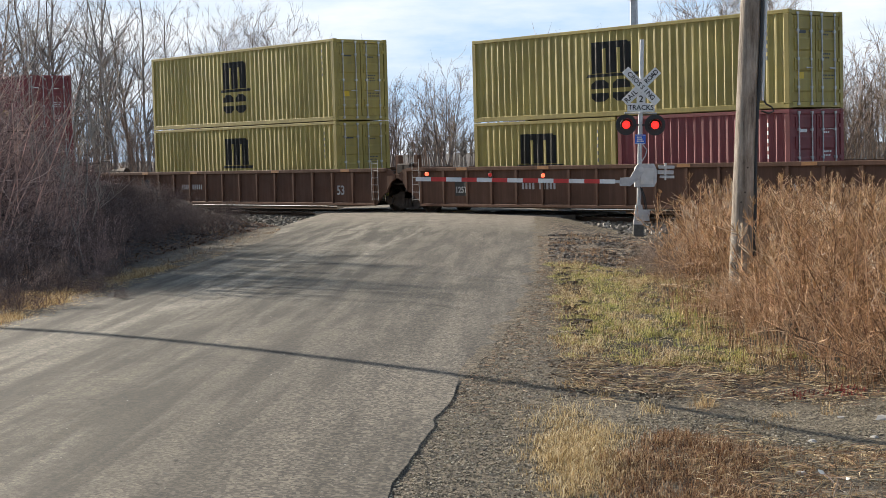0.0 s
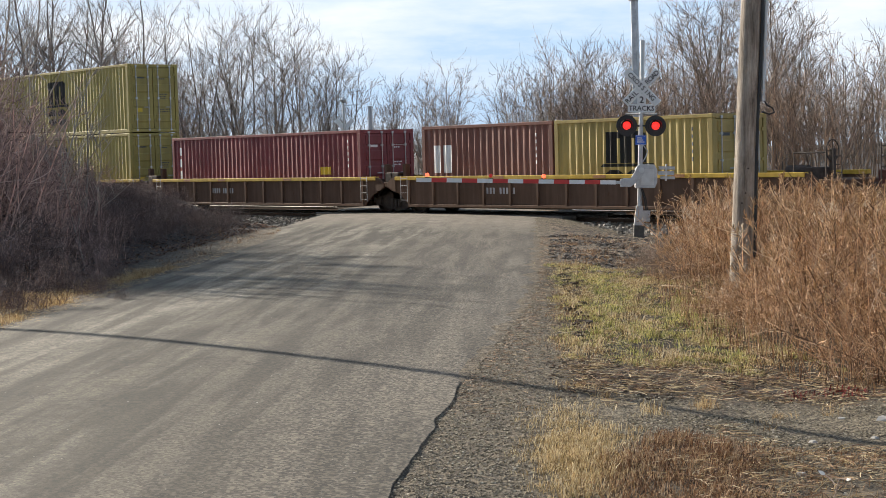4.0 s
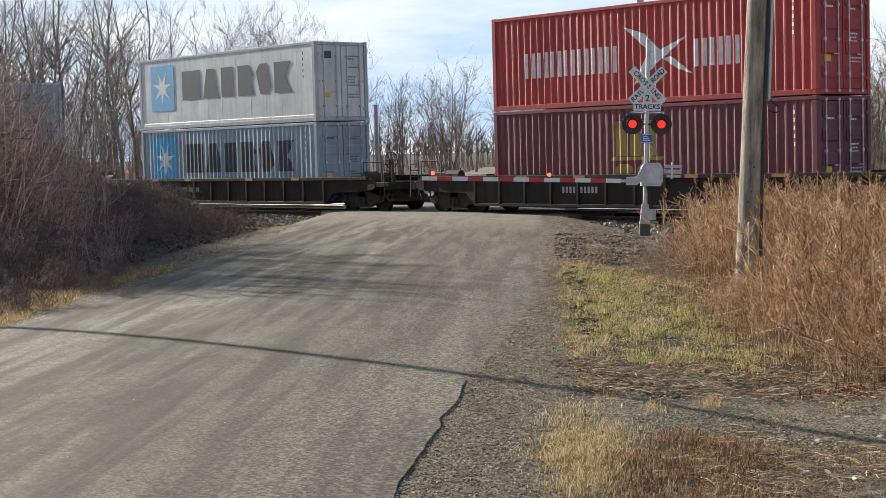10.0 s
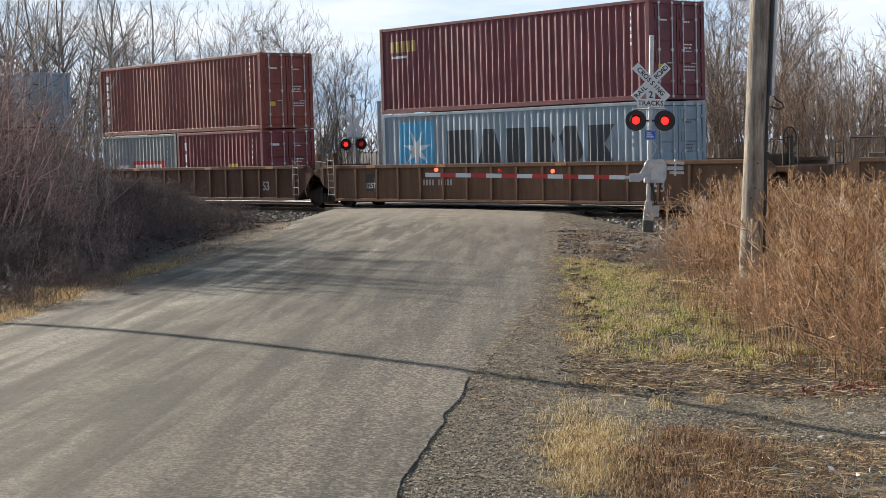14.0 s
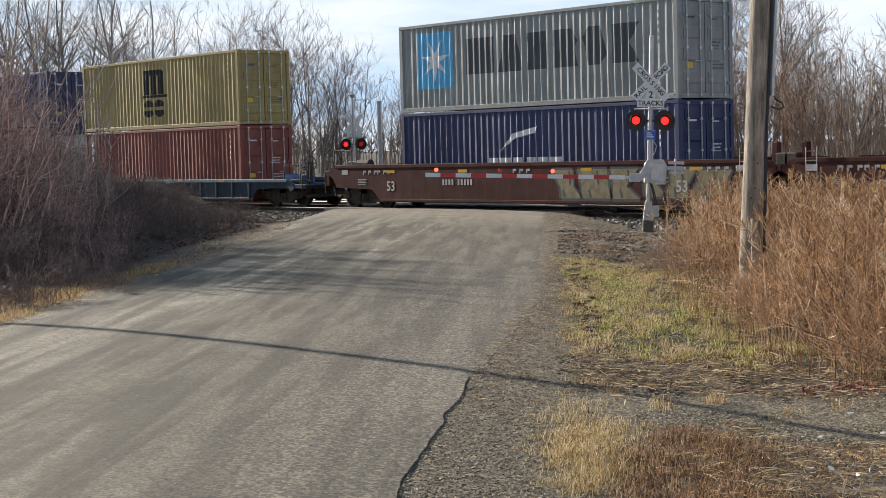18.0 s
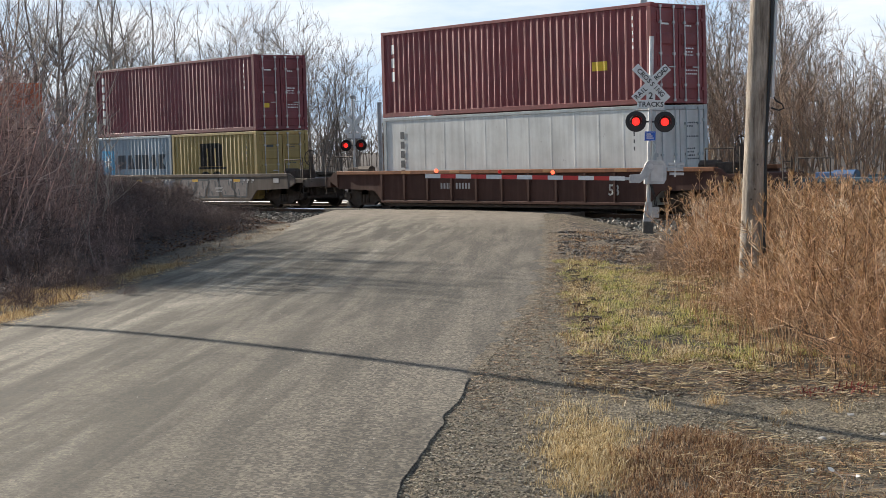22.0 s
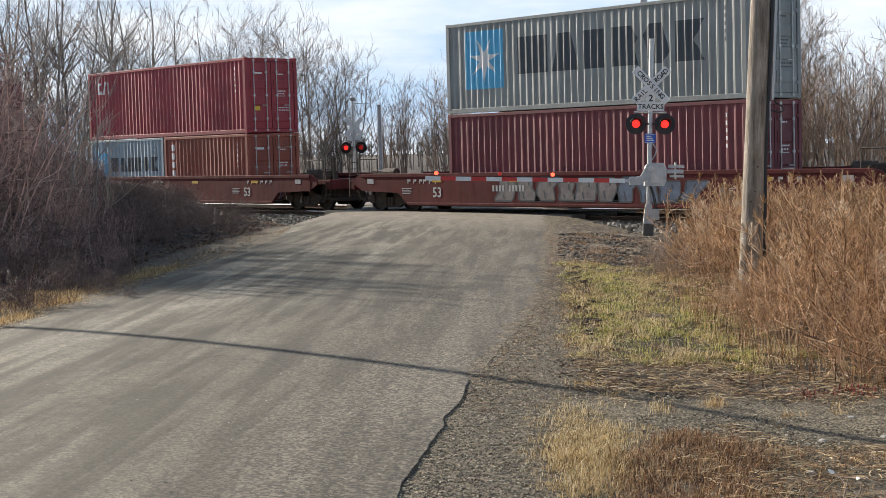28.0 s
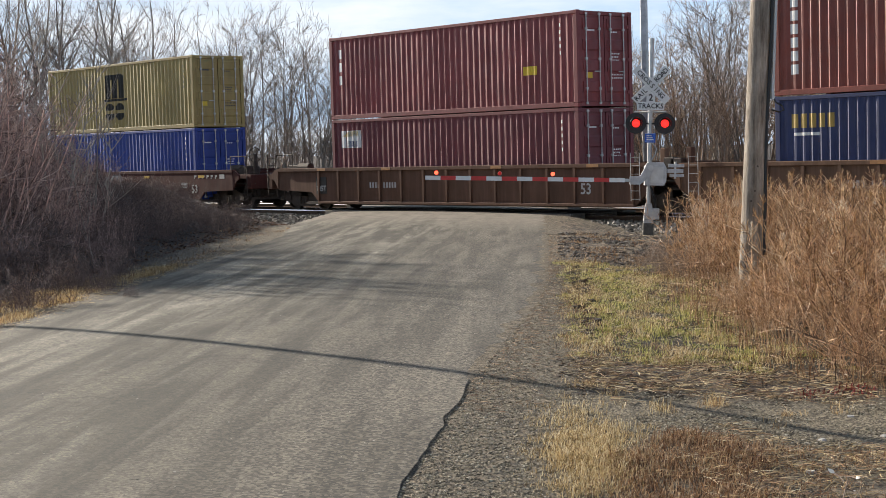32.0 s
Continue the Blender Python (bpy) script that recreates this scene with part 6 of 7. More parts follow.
BUSH = [bush_meshes(90 + k, 3.7, 24, 0.27, 8, 0.018) for k in range(3)]
THICKET = [bush_meshes(95 + k, 1.5, 40, 0.35, 6, 0.008) for k in range(3)]
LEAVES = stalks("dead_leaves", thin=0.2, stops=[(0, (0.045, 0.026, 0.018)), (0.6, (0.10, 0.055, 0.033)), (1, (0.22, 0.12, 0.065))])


def build_bank():
    """Brush on the bank beside the road, in front of the train."""
    rnd = random.Random(31)
    n = 0
    while n < 96:
        u, k = rnd.uniform(29, 52), rnd.uniform(0.270, 0.43)
        w = -u * k
        x, y = xy(u, w)
        if y > 30.3:
            continue
        n += 1
        b = new("bush")
        sc = rnd.uniform(0.45, 1.05) * (0.38 + 0.62 * smooth(0.27, 0.375, k) + 0.3 * smooth(0.355, 0.40, k))
        b.matrix_basis = pose(x, y, height(x, y), 0, 0, rnd.uniform(0, 360)) @ Matrix.Scale(sc, 4)
        tagged(b, "leafless reddish-brown brush on the shaded bank", "bush", "brush on the bank")
        fill_bush(b, rnd.choice(BUSH), "red")
    n = 0
    while n < 90:
        u, k = rnd.uniform(22, 50), rnd.uniform(0.262, 0.45)
        w = -u * k
        x, y = xy(u, w)
        if y > 30.5:
            continue
        n += 1
        b = new("bramble")
        b.matrix_basis = pose(x, y, height(x, y), 0, 0, rnd.uniform(0, 360)) @ Matrix.Scale(rnd.uniform(0.4, 0.9) * (0.35 + 0.65 * smooth(0.26, 0.33, k)) * (0.55 + 0.45 * smooth(22, 31, u)), 4)
        tagged(b, "low bramble thicket on the bank, shade put into its colour", "bush", "brambles on the bank")
        fill_bush(b, rnd.choice(THICKET), "dark")
    n = 0
    while n < 80:
        u, w = rnd.uniform(30, 50), rnd.uniform(-13, -8.7)
        x, y = xy(u, w)
        if y > 29.5:
            continue
        n += 1
        b = new("bramble")
        b.matrix_basis = pose(x, y, height(x, y), 0, 0, rnd.uniform(0, 360)) @ Matrix.Scale(rnd.uniform(0.28, 0.5), 4)
        tagged(b, "low bramble thicket on the bank, shade put into its colour", "bush", "brambles on the bank")
        fill_bush(b, rnd.choice(THICKET), "dark")
    for u, w, sc in ((29.5, -9.9, 0.75), (31, -10.6, 0.8), (27.5, -9.6, 0.6)):
        x, y = xy(u, w)
        g = Geo()
        for k in range(900):
            p = Vector((rnd.gauss(0, 0.55), rnd.gauss(0, 0.55), abs(rnd.gauss(0.55, 0.35))))
            a, s = rnd.uniform(0, 6.28), rnd.uniform(0.02, 0.05)
            t = Vector((math.cos(a), math.sin(a), rnd.uniform(-0.6, 0.6))) * s
            o = Vector((-math.sin(a), math.cos(a), rnd.uniform(-0.6, 0.6))) * s * 0.6
            g.add([p - t, p - o, p + t, p + o], [(0, 1, 2, 3)])
        b = new("leafy_bush")
        b.matrix_basis = pose(x, y, height(x, y), 0, 0, 0) @ Matrix.Scale(sc, 4)
        tagged(b, "bush with dry brown leaves at the foot of the bank", "bush", "leafy bushes")
        fill_bush(b, THICKET[0], "red")
        part("foliage", g, stalks("russet_leaves", [(0, (0.16, 0.07, 0.03)), (1, (0.36, 0.19, 0.10))]), b, "russet dry leaves")
    for k in range(26):
        u, q = rnd.uniform(30, 44), rnd.uniform(0.29, 0.43)
        x, y = xy(u, -u * q)
        if y > 30:
            continue
        g = Geo()
        st = limb(g, Vector((0, 0, -0.2)), Vector((rnd.uniform(0.0, 0.5), rnd.uniform(-0.3, 0.3), 1)).normalized(), rnd.uniform(2.2, 4.6), rnd.uniform(0.016, 0.034), rnd, 5, 0.10, 0.02)
        for j in range(9):
            a, e, rr, f_ = st[rnd.randrange(len(st))]
            tw = limb(g, a - e * rnd.uniform(0, 0.5), around(e, rnd.uniform(0.3, 0.8), rnd), rnd.uniform(0.5, 1.2), 0.010, rnd, 4, 0.15, 0.08)
            for i in range(3):
                limb(g, tw[0][0], around(e, rnd.uniform(0.3, 0.9), rnd), rnd.uniform(0.3, 0.7), 0.005, rnd, 3, 0.2, 0.1)
        b = new("sapling")
        b.matrix_basis = pose(x, y, height(x, y))
        tagged(b, "thin pale leaning bare sapling on the bank", "sapling", "saplings on the bank")
        part("stem", g, BARK["pale"], b)
    # unseen thicket added farther in, which keeps the bank in shade
    n = 0
    while n < 34:
        u, w = rnd.uniform(33, 62), rnd.uniform(-24, -16.5)
        x, y = xy(u, w)
        if y > 30 or w > -0.40 * u:
            continue
        n += 1
        b = new("bush")
        b.matrix_basis = pose(x, y, height(x, y), 0, 0, rnd.uniform(0, 360)) @ Matrix.Scale(rnd.uniform(1.0, 1.5), 4)
        tagged(b, "tall leafless brush added out of view behind the bank", "bush", "brush on the bank")
        fill_bush(b, rnd.choice(BUSH), "red")
    # fallen leaves and litter over the bank
    g = Geo()
    for k in range(26000):
        u, w = rnd.uniform(13, 52), -8.4 - 15 * rnd.random() ** 1.4
        x, y = xy(u, w)
        if y > 31:
            continue
        z = height(x, y) + rnd.uniform(0.0, 0.06)
        a, s = rnd.uniform(0, 6.28), rnd.uniform(0.02, 0.06)
        t, o = Vector((math.cos(a), math.sin(a), rnd.uniform(-0.5, 0.5))) * s, Vector((-math.sin(a), math.cos(a), rnd.uniform(-0.5, 0.5))) * s * 0.6
        p = Vector((x, y, z))
        g.add([p - t, p - o, p + t, p + o], [(0, 1, 2, 3)])
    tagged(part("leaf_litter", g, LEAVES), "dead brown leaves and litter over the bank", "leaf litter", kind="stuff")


build_bank()

HEAD = stalks("dry_plume", thin=0.12, stops=[(0, (0.05, 0.024, 0.012)), (0.4, (0.27, 0.152, 0.070)), (0.8, (0.47, 0.29, 0.14)), (1, (0.76, 0.58, 0.36))])
WEED = stalks("dry_weed", thin=0.15, stops=[(0, (0.05, 0.024, 0.014)), (0.25, (0.36, 0.21, 0.118)), (0.7, (0.74, 0.49, 0.28)), (0.9, (0.84, 0.62, 0.40)), (1, (0.88, 0.77, 0.60))])


PALE_WEED = stalks("pale_plume", thin=0.3, stops=[(0, (0.34, 0.25, 0.16)), (1, (0.80, 0.72, 0.58))])


def weed_clump(seed):
    """Stalks of dead goldenrod: stem with side shoots, shrivelled leaves, plumed head."""
    rnd = random.Random(seed)
    g, heads = Geo(), Geo()
    sway_ = Vector((rnd.uniform(-0.12, 0.12), rnd.uniform(-0.12, 0.12), 1)).normalized()
    for s in range(38):
        p = Vector((rnd.gauss(0, 0.40), rnd.gauss(0, 0.38), -0.05))
        w = around(sway_, abs(rnd.gauss(0.06, 0.24)) if rnd.random() < 0.80 else rnd.uniform(0.4, 1.2), rnd)
        ln = rnd.uniform(0.5, 1.5)
        st = limb(g, p, w, ln, rnd.uniform(0.003, 0.006), rnd, 3, 0.10, 0.0)
        for k in range(7):
            q = p.lerp(st[-1][0], rnd.uniform(0.15, 0.95))
            sh = limb(g, q, around(w, rnd.uniform(0.4, 1.3), rnd), rnd.uniform(0.08, 0.34), 0.0026, rnd, 3, 0.25, 0.06)
            for q, d, rr, f_ in sh:
                for i in range(3):
                    e = around(d, rnd.uniform(0.5, 1.6), rnd)
                    o = e.orthogonal().normalized() * rnd.uniform(0.002, 0.005)
                    q2 = q - d * rnd.uniform(0, 0.06)
                    heads.add([q2 - o, q2 + o, q2 + e * rnd.uniform(0.02, 0.055)], [(0, 1, 2)])
        for k in range(14):
            q = p.lerp(st[-1][0], rnd.uniform(0.05, 0.95))
            d = around(w, rnd.uniform(0.6, 2.4), rnd)
            o = d.orthogonal().normalized() * rnd.uniform(0.003, 0.008)
            g.add([q - o, q + o, q + d * rnd.uniform(0.025, 0.075) + Vector((0, 0, -0.025))], [(0, 1, 2)])
        tip, d = st[-1][0], st[-1][1]
        plume = rnd.uniform(0.10, 0.30)
        for k in range(rnd.choice((6, 16, 26, 36))):
            f_ = rnd.uniform(0, 1)
            q = tip - d * plume * f_
            e = around(d, rnd.uniform(0.4, 1.3), rnd)
            l_ = (0.02 + 0.10 * f_) * rnd.uniform(0.5, 1.2)
            o = e.orthogonal().normalized() * rnd.uniform(0.0015, 0.0034)
            heads.add([q - o, q + o, q + e * l_ + Vector((0, 0, 0.02)) + o, q + e * l_ + Vector((0, 0, 0.02)) - o], [(0, 1, 2, 3)])
    return g.mesh("stalks"), heads.mesh("seed_heads")


WEEDS = [weed_clump(300 + k) for k in range(6)]


def weed_edge(u):
    """Where the weeds begin to the right of the road."""
    return float(np.interp(u, [10, 13, 14.5, 16, 19, 22, 27, 32, 36], [4.6, 3.3, 2.6, 2.1, 1.75, 1.85, 2.4, 2.7, 4.0]))


def build_weeds():
    rnd = random.Random(12)
    n = 0
    while n < 270:
        u, w = rnd.uniform(12.5, 37), rnd.uniform(1.7, 11)
        e = weed_edge(u)
        if w < e + rnd.uniform(0.1, 0.5) or (w > 7 and rnd.random() < 0.4):
            continue
        x, y = xy(u, w)
        if (abs(x + 14.185) + abs(y - 18.235) < 0.5 or (-0.6 < x + 14.0 < 0.9 and -1.3 < y - 17.7 < 0.2)) or y > 29.5:
            continue
        n += 1
        c = new("weed_clump")
        sc = rnd.uniform(0.74, 1.14) * (0.75 + 0.25 * smooth(0, 0.8, w - e))
        if u < 23.4:
            sc *= 0.42 + 0.58 * smooth(0.132, 0.185, w / u)
        c.matrix_basis = pose(x, y, height(x, y), rnd.uniform(-4, 4), rnd.uniform(-4, 4), rnd.uniform(0, 360)) @ Matrix.Scale(sc, 4)
        tagged(c, "clump of tall dead rust-brown weeds on the verge", "weeds", "dry weeds on the verge")
        kind = rnd.choice(WEEDS)
        tagged(part("stalk_growth", kind[0], WEED, c), kind="stuff")
        tagged(part("plume_growth", kind[1], PALE_WEED if n % 11 == 0 else HEAD, c), kind="stuff")
    for u, w, sc in ((27.0, 1.95, 0.8), (26.0, 1.85, 0.7), (24.5, 2.05, 0.6), (28.2, 2.15, 0.8)):
        x, y = xy(u, w)
        b = new("shrub")
        b.matrix_basis = pose(x, y, height(x, y), 0, 0, rnd.uniform(0, 360)) @ Matrix.Scale(sc * 0.5, 4)
        tagged(b, "small bare dark-red shrub at the edge of the weeds", "bush", "shrubs on the verge")
        fill_bush(b, THICKET[n % 3], "brown")


build_weeds()


def blades(name, spots, rnd, low, high, mat, label, lean=0.45, wide=0.0035):
    g = Geo()
    for x, y in spots:
        z = height(x, y) - 0.01
        a, hgt = rnd.uniform(0, 6.283), rnd.uniform(low, high)
        b = rnd.uniform(0, 6.283)
        bend = hgt * abs(rnd.gauss(0, lean))
        tip = (x + bend * math.cos(b), y + bend * math.sin(b), z + hgt)
        mid = (x + bend * 0.3 * math.cos(b), y + bend * 0.3 * math.sin(b), z + hgt * 0.6)
        dx, dy = wide * math.cos(a), wide * math.sin(a)
        g.add([(x - dx, y - dy, z), (x + dx, y + dy, z), (mid[0] + dx * 0.8, mid[1] + dy * 0.8, mid[2]), (mid[0] - dx * 0.8, mid[1] - dy * 0.8, mid[2]), tip], [(0, 1, 2, 3), (3, 2, 4)])
    return tagged(part(name, g, mat), label, "grass", kind="stuff")


def scatter(rnd, count, u0, u1, w0, w1, keep=lambda u, w: True):
    out = []
    while len(out) < count:
        u, w = rnd.uniform(u0, u1), rnd.uniform(w0, w1)
        if keep(u, w):
            out.append(xy(u, w))
    return out


def tufts(name, spots, rnd, mat, label, count=(8, 16), size=(0.04, 0.12), spread_=0.7, radius=0.05, wide=0.0028):
    """Tufts of bent blades, each tuft with its own height and lean."""
    g = Geo()
    for x, y in spots:
        z = height(x, y) - 0.008
        tall = rnd.uniform(*size) * (0.75 + 0.5 * noise.noise((x * 1.7, y * 1.7, 4)))
        lx, ly = rnd.gauss(0.12, 0.25), rnd.gauss(0, 0.25)
        for k in range(rnd.randint(*count)):
            bx, by = x + rnd.gauss(0, radius), y + rnd.gauss(0, radius)
            a, th, ln = rnd.uniform(0, 6.283), abs(rnd.gauss(0, spread_)), tall * rnd.uniform(0.5, 1.25)
            hx, hy = math.cos(a) * math.sin(th) + lx, math.sin(a) * math.sin(th) + ly
            up_ = max(0.12, math.cos(min(th, 1.5)))
            b = rnd.uniform(0, 6.283)
            dx, dy = wide * math.cos(b), wide * math.sin(b)
            mx, my, mz = bx + hx * ln * 0.42, by + hy * ln * 0.42, z + ln * up_ * 0.62
            tx, ty, tz = bx + hx * ln * 1.05, by + hy * ln * 1.05, z + ln * up_ * rnd.uniform(0.72, 1.0)
            g.add([(bx - dx, by - dy, z), (bx + dx, by + dy, z), (mx + dx * 0.8, my + dy * 0.8, mz), (mx - dx * 0.8, my - dy * 0.8, mz), (tx, ty, tz)], [(0, 1, 2, 3), (3, 2, 4)])
    return tagged(part(name, g, mat), label, "grass", kind="stuff")


def fallen(name, spots, rnd, mat, label, low, high, wide=0.003, lift=0.03):
    """Straws lying about, slightly arched."""
    g = Geo()
    for x, y in spots:
        a, ln = rnd.gauss(0.5, 0.9) + (3.14 if rnd.random() < 0.5 else 0), rnd.uniform(low, high) * rnd.uniform(0.5, 1)
        bend = rnd.gauss(0, 0.5)
        z, up_ = height(x, y) + rnd.uniform(0.002, lift), rnd.gauss(0, 0.12)
        pts = []
        for k in range(4):
            c = a + bend * k / 3
            pts.append((x, y, max(z + up_ * ln * k / 3 + 0.25 * ln * (k / 3) * (1 - k / 3) * rnd.random(), height(x, y) + 0.002)))
            x, y = x + math.cos(c) * ln / 3, y + math.sin(c) * ln / 3
        nx, ny = -math.sin(a) * wide, math.cos(a) * wide
        v = []
        for k, p in enumerate(pts):
            t = 1 - 0.6 * k / 3
            v += [(p[0] - nx * t, p[1] - ny * t, p[2]), (p[0] + nx * t, p[1] + ny * t, p[2] + wide * 0.5)]
        g.add(v, [(0, 1, 3, 2), (2, 3, 5, 4), (4, 5, 7, 6)])
    return tagged(part(name, g, mat), label, "straw", kind="stuff")


def build_grass():
    rnd = random.Random(5)
    GREEN = stalks("verge_grass", thin=0.2, stops=[(0, (0.020, 0.028, 0.008)), (0.15, (0.07, 0.08, 0.024)), (0.4, (0.32, 0.33, 0.085)), (0.7, (0.62, 0.57, 0.18)), (1, (0.86, 0.76, 0.38))])
    STRAW = stalks("straw_grass", thin=0.22, stops=[(0, (0.06, 0.035, 0.016)), (0.3, (0.37, 0.255, 0.112)), (0.7, (0.69, 0.535, 0.285)), (1, (0.90, 0.79, 0.54))])
    BROWN = stalks("brown_grass", thin=0.15, stops=[(0, (0.03, 0.015, 0.009)), (0.4, (0.22, 0.110, 0.052)), (0.75, (0.42, 0.255, 0.130)), (1, (0.66, 0.50, 0.31))])
    RUSTY = stalks("rusty_grass", thin=0.3, stops=[(0, (0.16, 0.09, 0.04)), (0.4, (0.40, 0.26, 0.12)), (0.8, (0.62, 0.46, 0.24)), (1, (0.74, 0.62, 0.38))])

    def turf(u, w):
        e = weed_edge(u) + 0.5
        return 14.9 + 0.8 * noise.noise((w * 1.4, 0, 2)) < u < 28 + 2 * noise.noise((w * 1.1, 7, 2)) and 0.22 + 0.3 * noise.noise((u * 1.1, 0, 0)) < w < e

    def patch(u, w, seed, level):
        return noise.noise((u * 0.75, w * 1.5, seed)) + 0.6 * noise.noise((u * 2.1, w * 3.3, seed + 1)) > level
    tufts("verge_grass", scatter(rnd, 3000, 14, 29, 0.0, 4.5, lambda u, w: turf(u, w) and patch(u, w, 1, -0.1)), rnd, GREEN, "short yellow-green winter grass on the verge", (12, 24), (0.025, 0.09), 1.1, 0.05)
    tufts("straw_turf", scatter(rnd, 2800, 14, 29, 0.0, 4.5, lambda u, w: turf(u, w) and patch(u, w, 4, 0.0)), rnd, STRAW, "bleached straw-coloured grass among the green", (6, 14), (0.04, 0.12), 1.1, 0.06)
    tufts("brown_turf", scatter(rnd, 900, 14, 31, 0.0, 4.5, lambda u, w: 0.1 < w < weed_edge(u) + 0.3 and patch(u, w, 9, 0.1)), rnd, BROWN, "dead brown grass among the green", (6, 12), (0.04, 0.12), 0.9, 0.07)
    tufts("thin_grass", scatter(rnd, 900, 26, 38, 0.3, 4.2, lambda u, w: patch(u, w, 14, 0.15)), rnd, BROWN, "thin dead grass near the tracks", (6, 12), (0.05, 0.15), 0.6, 0.1)
    tufts("straw_tuft", [xy(10.6 + rnd.gauss(0, 0.75), 0.22 + rnd.gauss(0, 0.16)) for k in range(900)], rnd, STRAW, "tuft of tan dry grass at the road's edge", (12, 24), (0.035, 0.115), 0.8, 0.05, 0.0022)
    tufts("dead_grass", scatter(rnd, 1500, 7.6, 12.0, 0.3, 2.0, lambda u, w: 0.35 + 0.2 * noise.noise((u * 2, 3, 0)) < w < 1.25 + 0.5 * noise.noise((u * 1.3, 5, 0)) and u < 11.2 - 0.5 * w + 0.9 * noise.noise((w * 1.5, 0, 4)) and patch(u, w, 21, -0.35)), rnd, BROWN, "matted dead brown grass", (8, 18), (0.05, 0.13), 1.0, 0.06, 0.0024)
    tufts("matted_grass", scatter(rnd, 1500, 7.6, 11.0, 1.0, 3.2, lambda u, w: patch(u, w, 33, -0.25)), rnd, BROWN, "flattened dead grass among straw", (6, 12), (0.04, 0.11), 1.2, 0.08, 0.0024)
    for u, w, n, hi in ((12.75, 1.28, 8, 0.26), (12.3, 0.85, 12, 0.16), (12.4, 1.8, 6, 0.14), (13.0, 0.45, 8, 0.12), (13.5, 0.25, 8, 0.12), (11.9, 1.75, 5, 0.12), (12.6, 2.25, 4, 0.15)):
        tufts("grass_tuft", [xy(rnd.gauss(u, 0.10), rnd.gauss(w, 0.07)) for k in range(n)], rnd, STRAW if n > 8 else RUSTY, "small tuft of dry straw grass", (8, 16), (hi * 0.4, hi), 0.6, 0.04, 0.0022)

    def littered(u, w):
        band_ = 13.1 < u < 15.2 and w > 0.2
        front = u < 11.2 and w > 0.85
        return (band_ or front or patch(u, w, 40, 0.35)) and patch(u, w, 44, -0.35)
    fallen("fallen_straw", scatter(rnd, 5200, 8.2, 15.4, 0.15, 4.0, littered), rnd, STRAW, "fallen straw and broken stalks over the ground", 0.04, 0.22, 0.0036)
    fallen("fallen_stalks", scatter(rnd, 5500, 8.2, 16.0, 0.1, 4.2, littered), rnd, BROWN, "fallen brown stalks over the ground", 0.04, 0.22, 0.004)
    fallen("turf_straw", scatter(rnd, 2200, 14.5, 27, 0.1, 3.6, lambda u, w: w < weed_edge(u) + 0.2), rnd, STRAW, "loose straw lying on the turf", 0.06, 0.22, 0.003, 0.07)
    fallen("weed_stalks", scatter(rnd, 1500, 14, 30, 1.5, 5.0, lambda u, w: w > weed_edge(u) - 0.3), rnd, WEED, "snapped weed stalks leaning at the verge", 0.2, 0.8, 0.004, 0.35)
    tufts("bank_grass", scatter(rnd, 2000, 16.5, 29.5, -9.2, -6.9, lambda u, w: -8.55 + 0.9 * smooth(25, 31, u) + 0.5 * noise.noise((u * 0.7, 1, 0)) < w < -7.1 + 0.5 * smooth(24, 29, u) + 0.35 * noise.noise((u * 0.9, 0, 3)) and patch(u, w, 50, -0.35)), rnd, RUSTY, "strip of rusty dry grass below the bank", (8, 16), (0.05, 0.16), 0.7, 0.09, 0.0035)
    tufts("bank_turf", scatter(rnd, 220, 30, 46, -9.4, -7.2, lambda u, w: patch(u, w, 52, 0.0)), rnd, BROWN, "thin dead grass below the bank", (6, 12), (0.05, 0.14), 0.7, 0.1, 0.004)
    red = stalks("red_creeper", [(0, (0.12, 0.018, 0.015)), (1, (0.36, 0.05, 0.04))])
    tufts("red_creeper", [xy(rnd.gauss(13.7, 0.13), rnd.choice((2.1, 2.2, 2.6)) + rnd.gauss(0, 0.12)) for k in range(60)], rnd, red, "patch of low red-leaved creeper", (4, 9), (0.04, 0.09), 1.1, 0.05, 0.007)
    blades("weed_undergrowth", scatter(rnd, 16000, 13.5, 30, 1.6, 7, lambda u, w: w > weed_edge(u) - 0.15 + rnd.gauss(0, 0.25)), rnd, 0.08, 0.36, BROWN, "dead grass under the tall weeds", 0.45, 0.003)
    fallen("edge_debris", [xy(u, road_edge(u) + abs(rnd.gauss(0.16, 0.28))) for u in np.random.RandomState(3).uniform(12, 37, 2600)], rnd, BROWN, "crumbs of dead grass along the asphalt edge", 0.02, 0.12, 0.004, 0.02)
    tufts("tall_clumps", scatter(rnd, 150, 15.3, 27, 0.3, 3.2, lambda u, w: turf(u, w) and patch(u, w, 81, 0.1)), rnd, STRAW, "taller bleached clumps in the turf", (20, 34), (0.12, 0.20), 0.75, 0.035)
    tufts("green_clumps", scatter(rnd, 170, 15.3, 26, 0.5, 3.2, lambda u, w: turf(u, w) and patch(u, w, 84, 0.1)), rnd, GREEN, "taller green clumps in the turf", (20, 34), (0.10, 0.18), 0.75, 0.035)
    fallen("roadside_straw", scatter(rnd, 1100, 17, 34, -7.5, -6.6), rnd, RUSTY, "straw and dust along the road's far edge", 0.03, 0.14, 0.006, 0.02)
    # dark clods of soil and broken asphalt
    soil = plain("dark_soil", (0.095, 0.072, 0.05), 0.95, 0, 0.5, 20, 0.6)
    spots = [(*p, height(*p)) for p in scatter(rnd, 1000, 12.9, 28, 0.05, 3.8, lambda u, w: (u < 15.2 and patch(u, w, 61, -0.1)) or w < 0.45 and patch(u, w, 62, 0.2))]
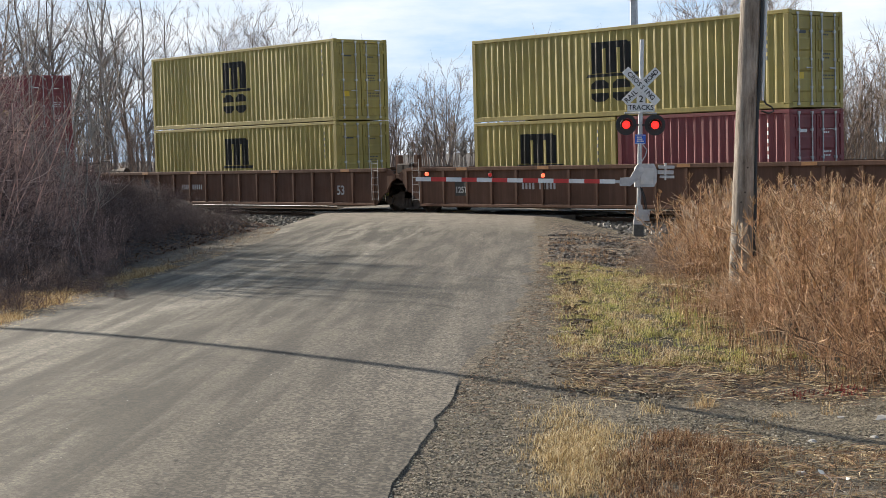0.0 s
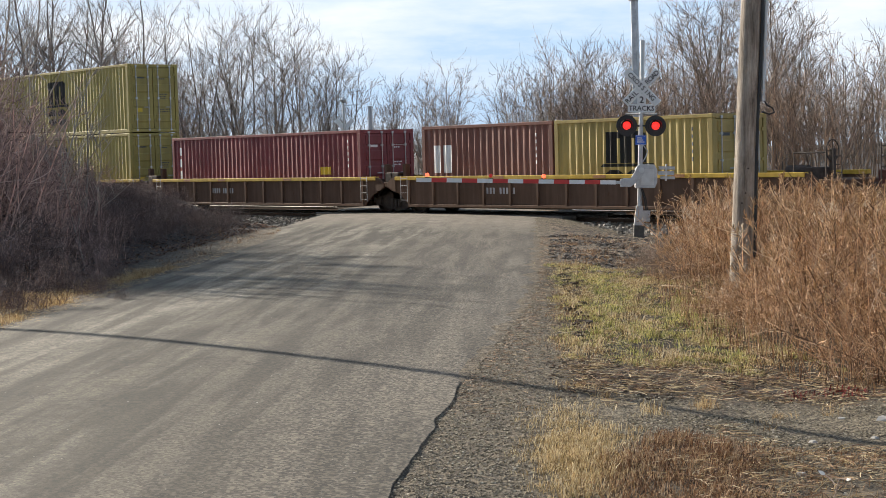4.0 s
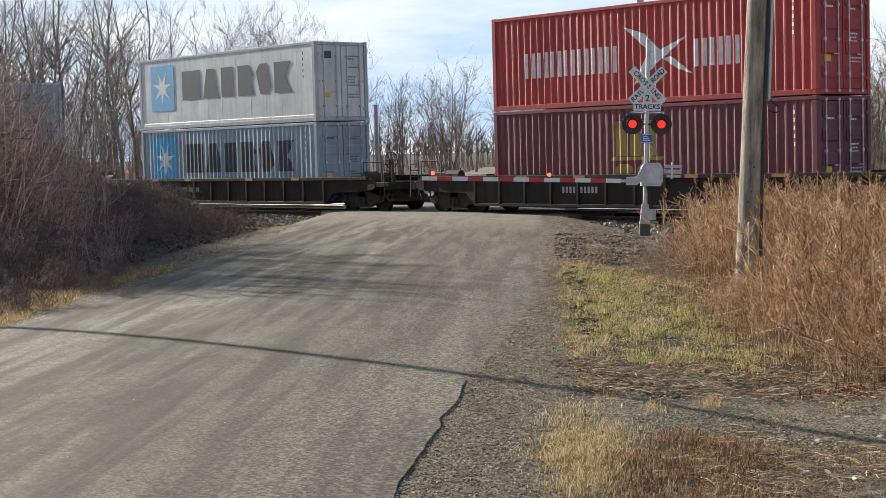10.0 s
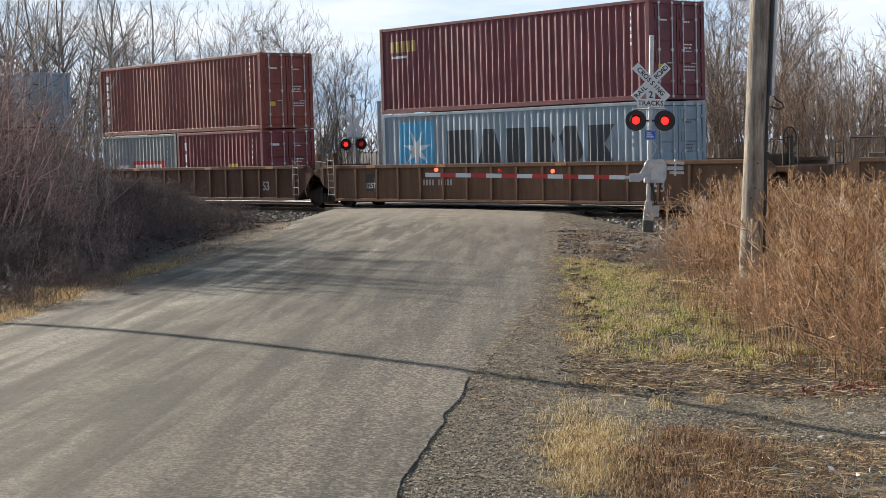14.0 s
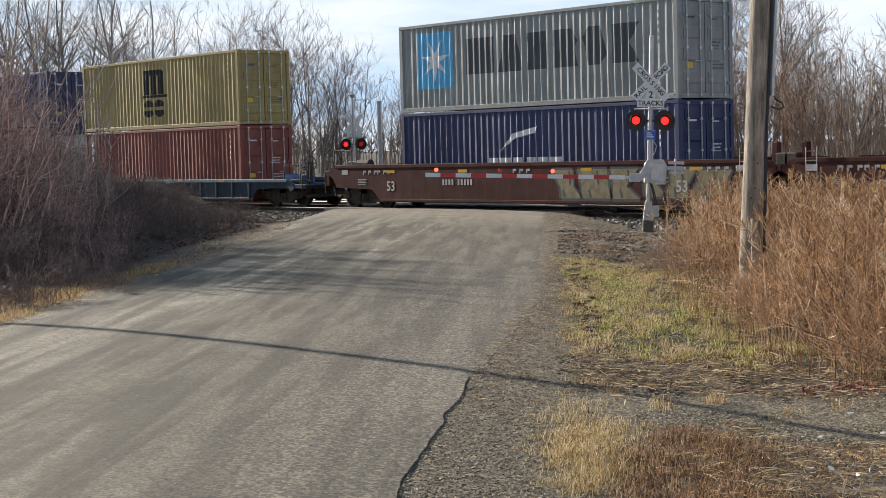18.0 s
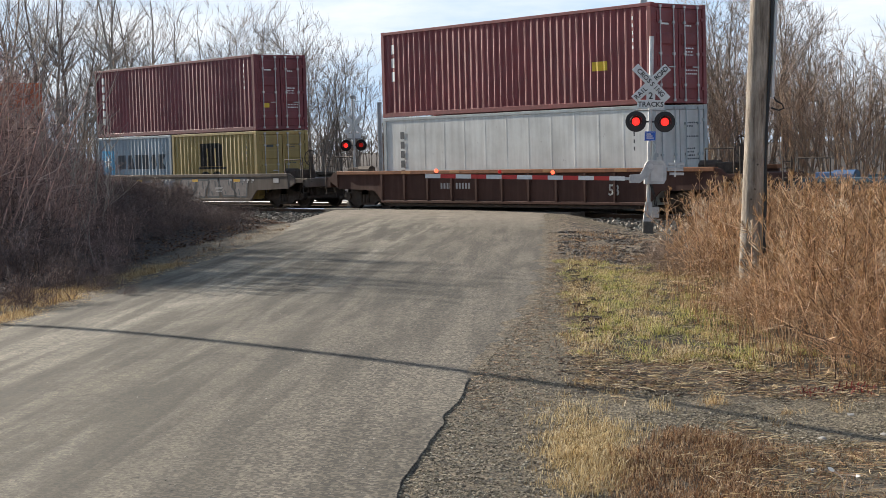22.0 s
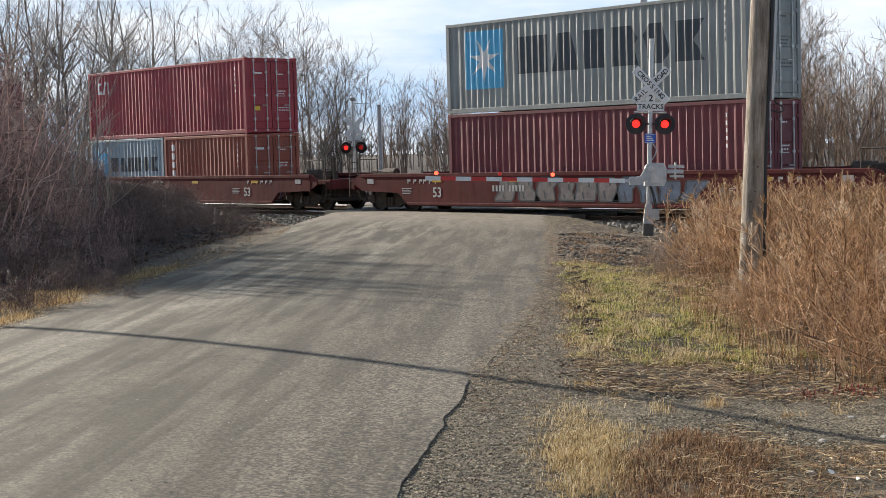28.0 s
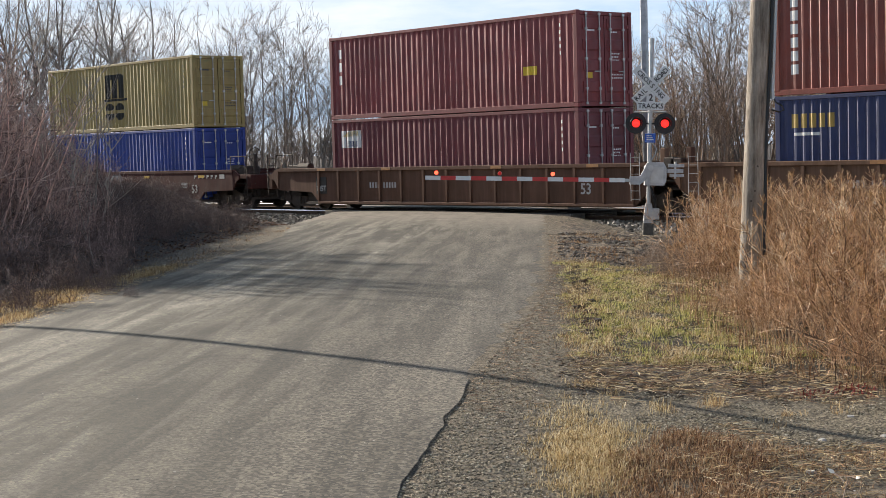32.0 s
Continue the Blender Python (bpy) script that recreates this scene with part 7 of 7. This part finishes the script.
    tagged(part("soil_clods", shards(rnd, spots, 0.006, 0.026, 0.6), soil), "clods of dark soil at the turf's edge", "soil", kind="stuff")
    spots = [(*xy(u, 0.32 + abs(rnd.gauss(0, 0.12)) + 0.15 * noise.noise((u * 1.1, 0, 0))), -0.01) for u in np.random.RandomState(9).uniform(17, 27, 170)]
    tagged(part("turf_clods", shards(rnd, spots, 0.02, 0.065, 0.7), plain("sod_soil", (0.045, 0.032, 0.022), 0.95, 0, 0.5, 20, 0.6)), "dark clods of broken sod along the turf's edge", "soil", kind="stuff")
    # loose stones on the shoulder, the gravel patch and the road
    spots = [(*p, height(*p) + 0.003) for p in scatter(rnd, 19000, 7.0, 27.0, -1.1, 3.6, lambda u, w: (w < 0.3 and w > road_edge(u) - 0.02 and rnd.random() < 14 / u - 0.4) or (10.9 < u < 13.4 and w > 0.6 and noise.noise((u, w, 6)) > -0.3))]
    gravel = stalks("tan_gravel", [(0, (0.07, 0.056, 0.036)), (0.45, (0.21, 0.172, 0.115)), (0.85, (0.38, 0.32, 0.22)), (1, (0.58, 0.52, 0.41))])
    tagged(part("shoulder_gravel", shards(rnd, spots, 0.003, 0.0105, 0.5), gravel), "loose grey gravel on the road shoulder", "gravel", kind="stuff")
    spots = []
    for k in range(2200):
        u, w = 7.5 + 24 * rnd.random() ** 1.6, rnd.uniform(-6.4, -0.3)
        if w < road_edge(u) - 0.1 and (w > -2.4 or rnd.random() < 0.25):
            spots.append((*xy(u, w), road_top(w, u) + 0.001))
    tagged(part("road_grit", shards(rnd, spots, 0.003, 0.008, 0.35), STONE), "scattered grit and pebbles on the road", "gravel", kind="stuff")
    spots = [(*p, height(*p)) for p in scatter(rnd, 2600, 26, 38, 0.2, 4.5, lambda u, w: patch(u, w, 71, -0.1))]
    tagged(part("dirt_stones", shards(rnd, spots, 0.012, 0.05, 0.6), stalks("dirt_stone", [(0, (0.035, 0.028, 0.022)), (0.6, (0.11, 0.09, 0.07)), (1, (0.26, 0.23, 0.19))])), "stones and clods in the dirt before the tracks", "gravel", kind="stuff")
    pale = plain("pale_stone", (0.42, 0.40, 0.37), 0.8, 0, 0.2)
    for u, w, s in ((10.05, 1.62, 0.035), (12.2, 2.6, 0.06), (12.0, 2.9, 0.05), (11.6, 2.4, 0.03), (9.2, 0.95, 0.03), (12.35, 2.3, 0.03), (11.3, 1.9, 0.025)):
        x, y = xy(u, w)
        tagged(part("stone", shards(rnd, [(0, 0, s * 0.2)], s, s * 1.2, 0.4), pale, None, "", pose(x, y, height(x, y))), "pale weathered field stone in dead grass", "stone", "stones on the verge")



def build_dead_stalk(x, y, tall, label):
    """A dried stem with bent side shoots and pale curled husks."""
    rnd = random.Random(71)
    plant = new("dead_stalk")
    plant.matrix_basis = pose(x, y, height(x, y), 0, 4, 20)
    tagged(plant, label, "weed")
    g = Geo()
    spine = limb(g, Vector((0, 0, -0.02)), Vector((0.1, 0, 1)).normalized(), tall, 0.004, rnd, 5, 0.12, 0.0)
    husk = Geo()
    for k, (way, ln) in enumerate((((0.9, -0.3, 0.45), 0.12), ((-0.7, 0.4, 0.5), 0.09), ((0.6, 0.6, -0.1), 0.10))):
        arm = limb(g, Vector((0.008, 0, tall * (0.95 - 0.14 * k))), Vector(way).normalized(), ln, 0.0028, rnd, 4, 0.3, -0.1)
        tip, d = arm[-1][0], arm[-1][1]
        side = d.orthogonal().normalized()
        for i in range(4):
            p, q = tip + d * 0.012 * i, tip + d * 0.012 * (i + 1)
            w0, w1 = (0.004, 0.011, 0.012, 0.008, 0.002)[i:i + 2]
            up_ = side.cross(d)
            husk.add([p - side * w0, p + side * w0, q + side * w1, q - side * w1, p + up_ * w0, q + up_ * w1], [(0, 1, 2, 3), (1, 4, 5, 2), (4, 0, 3, 5)])
    part("stem", g, TWIGS["brown"], plant)
    part("husk", husk, plain("pale_husk", (0.78, 0.74, 0.66), 0.7, 0, 0.12), plant, "pale papery husks")


build_grass()
build_dead_stalk(*xy(9.02, 1.62), 0.22, "dried brown stalk with pale curled husks in the grass")

motions()
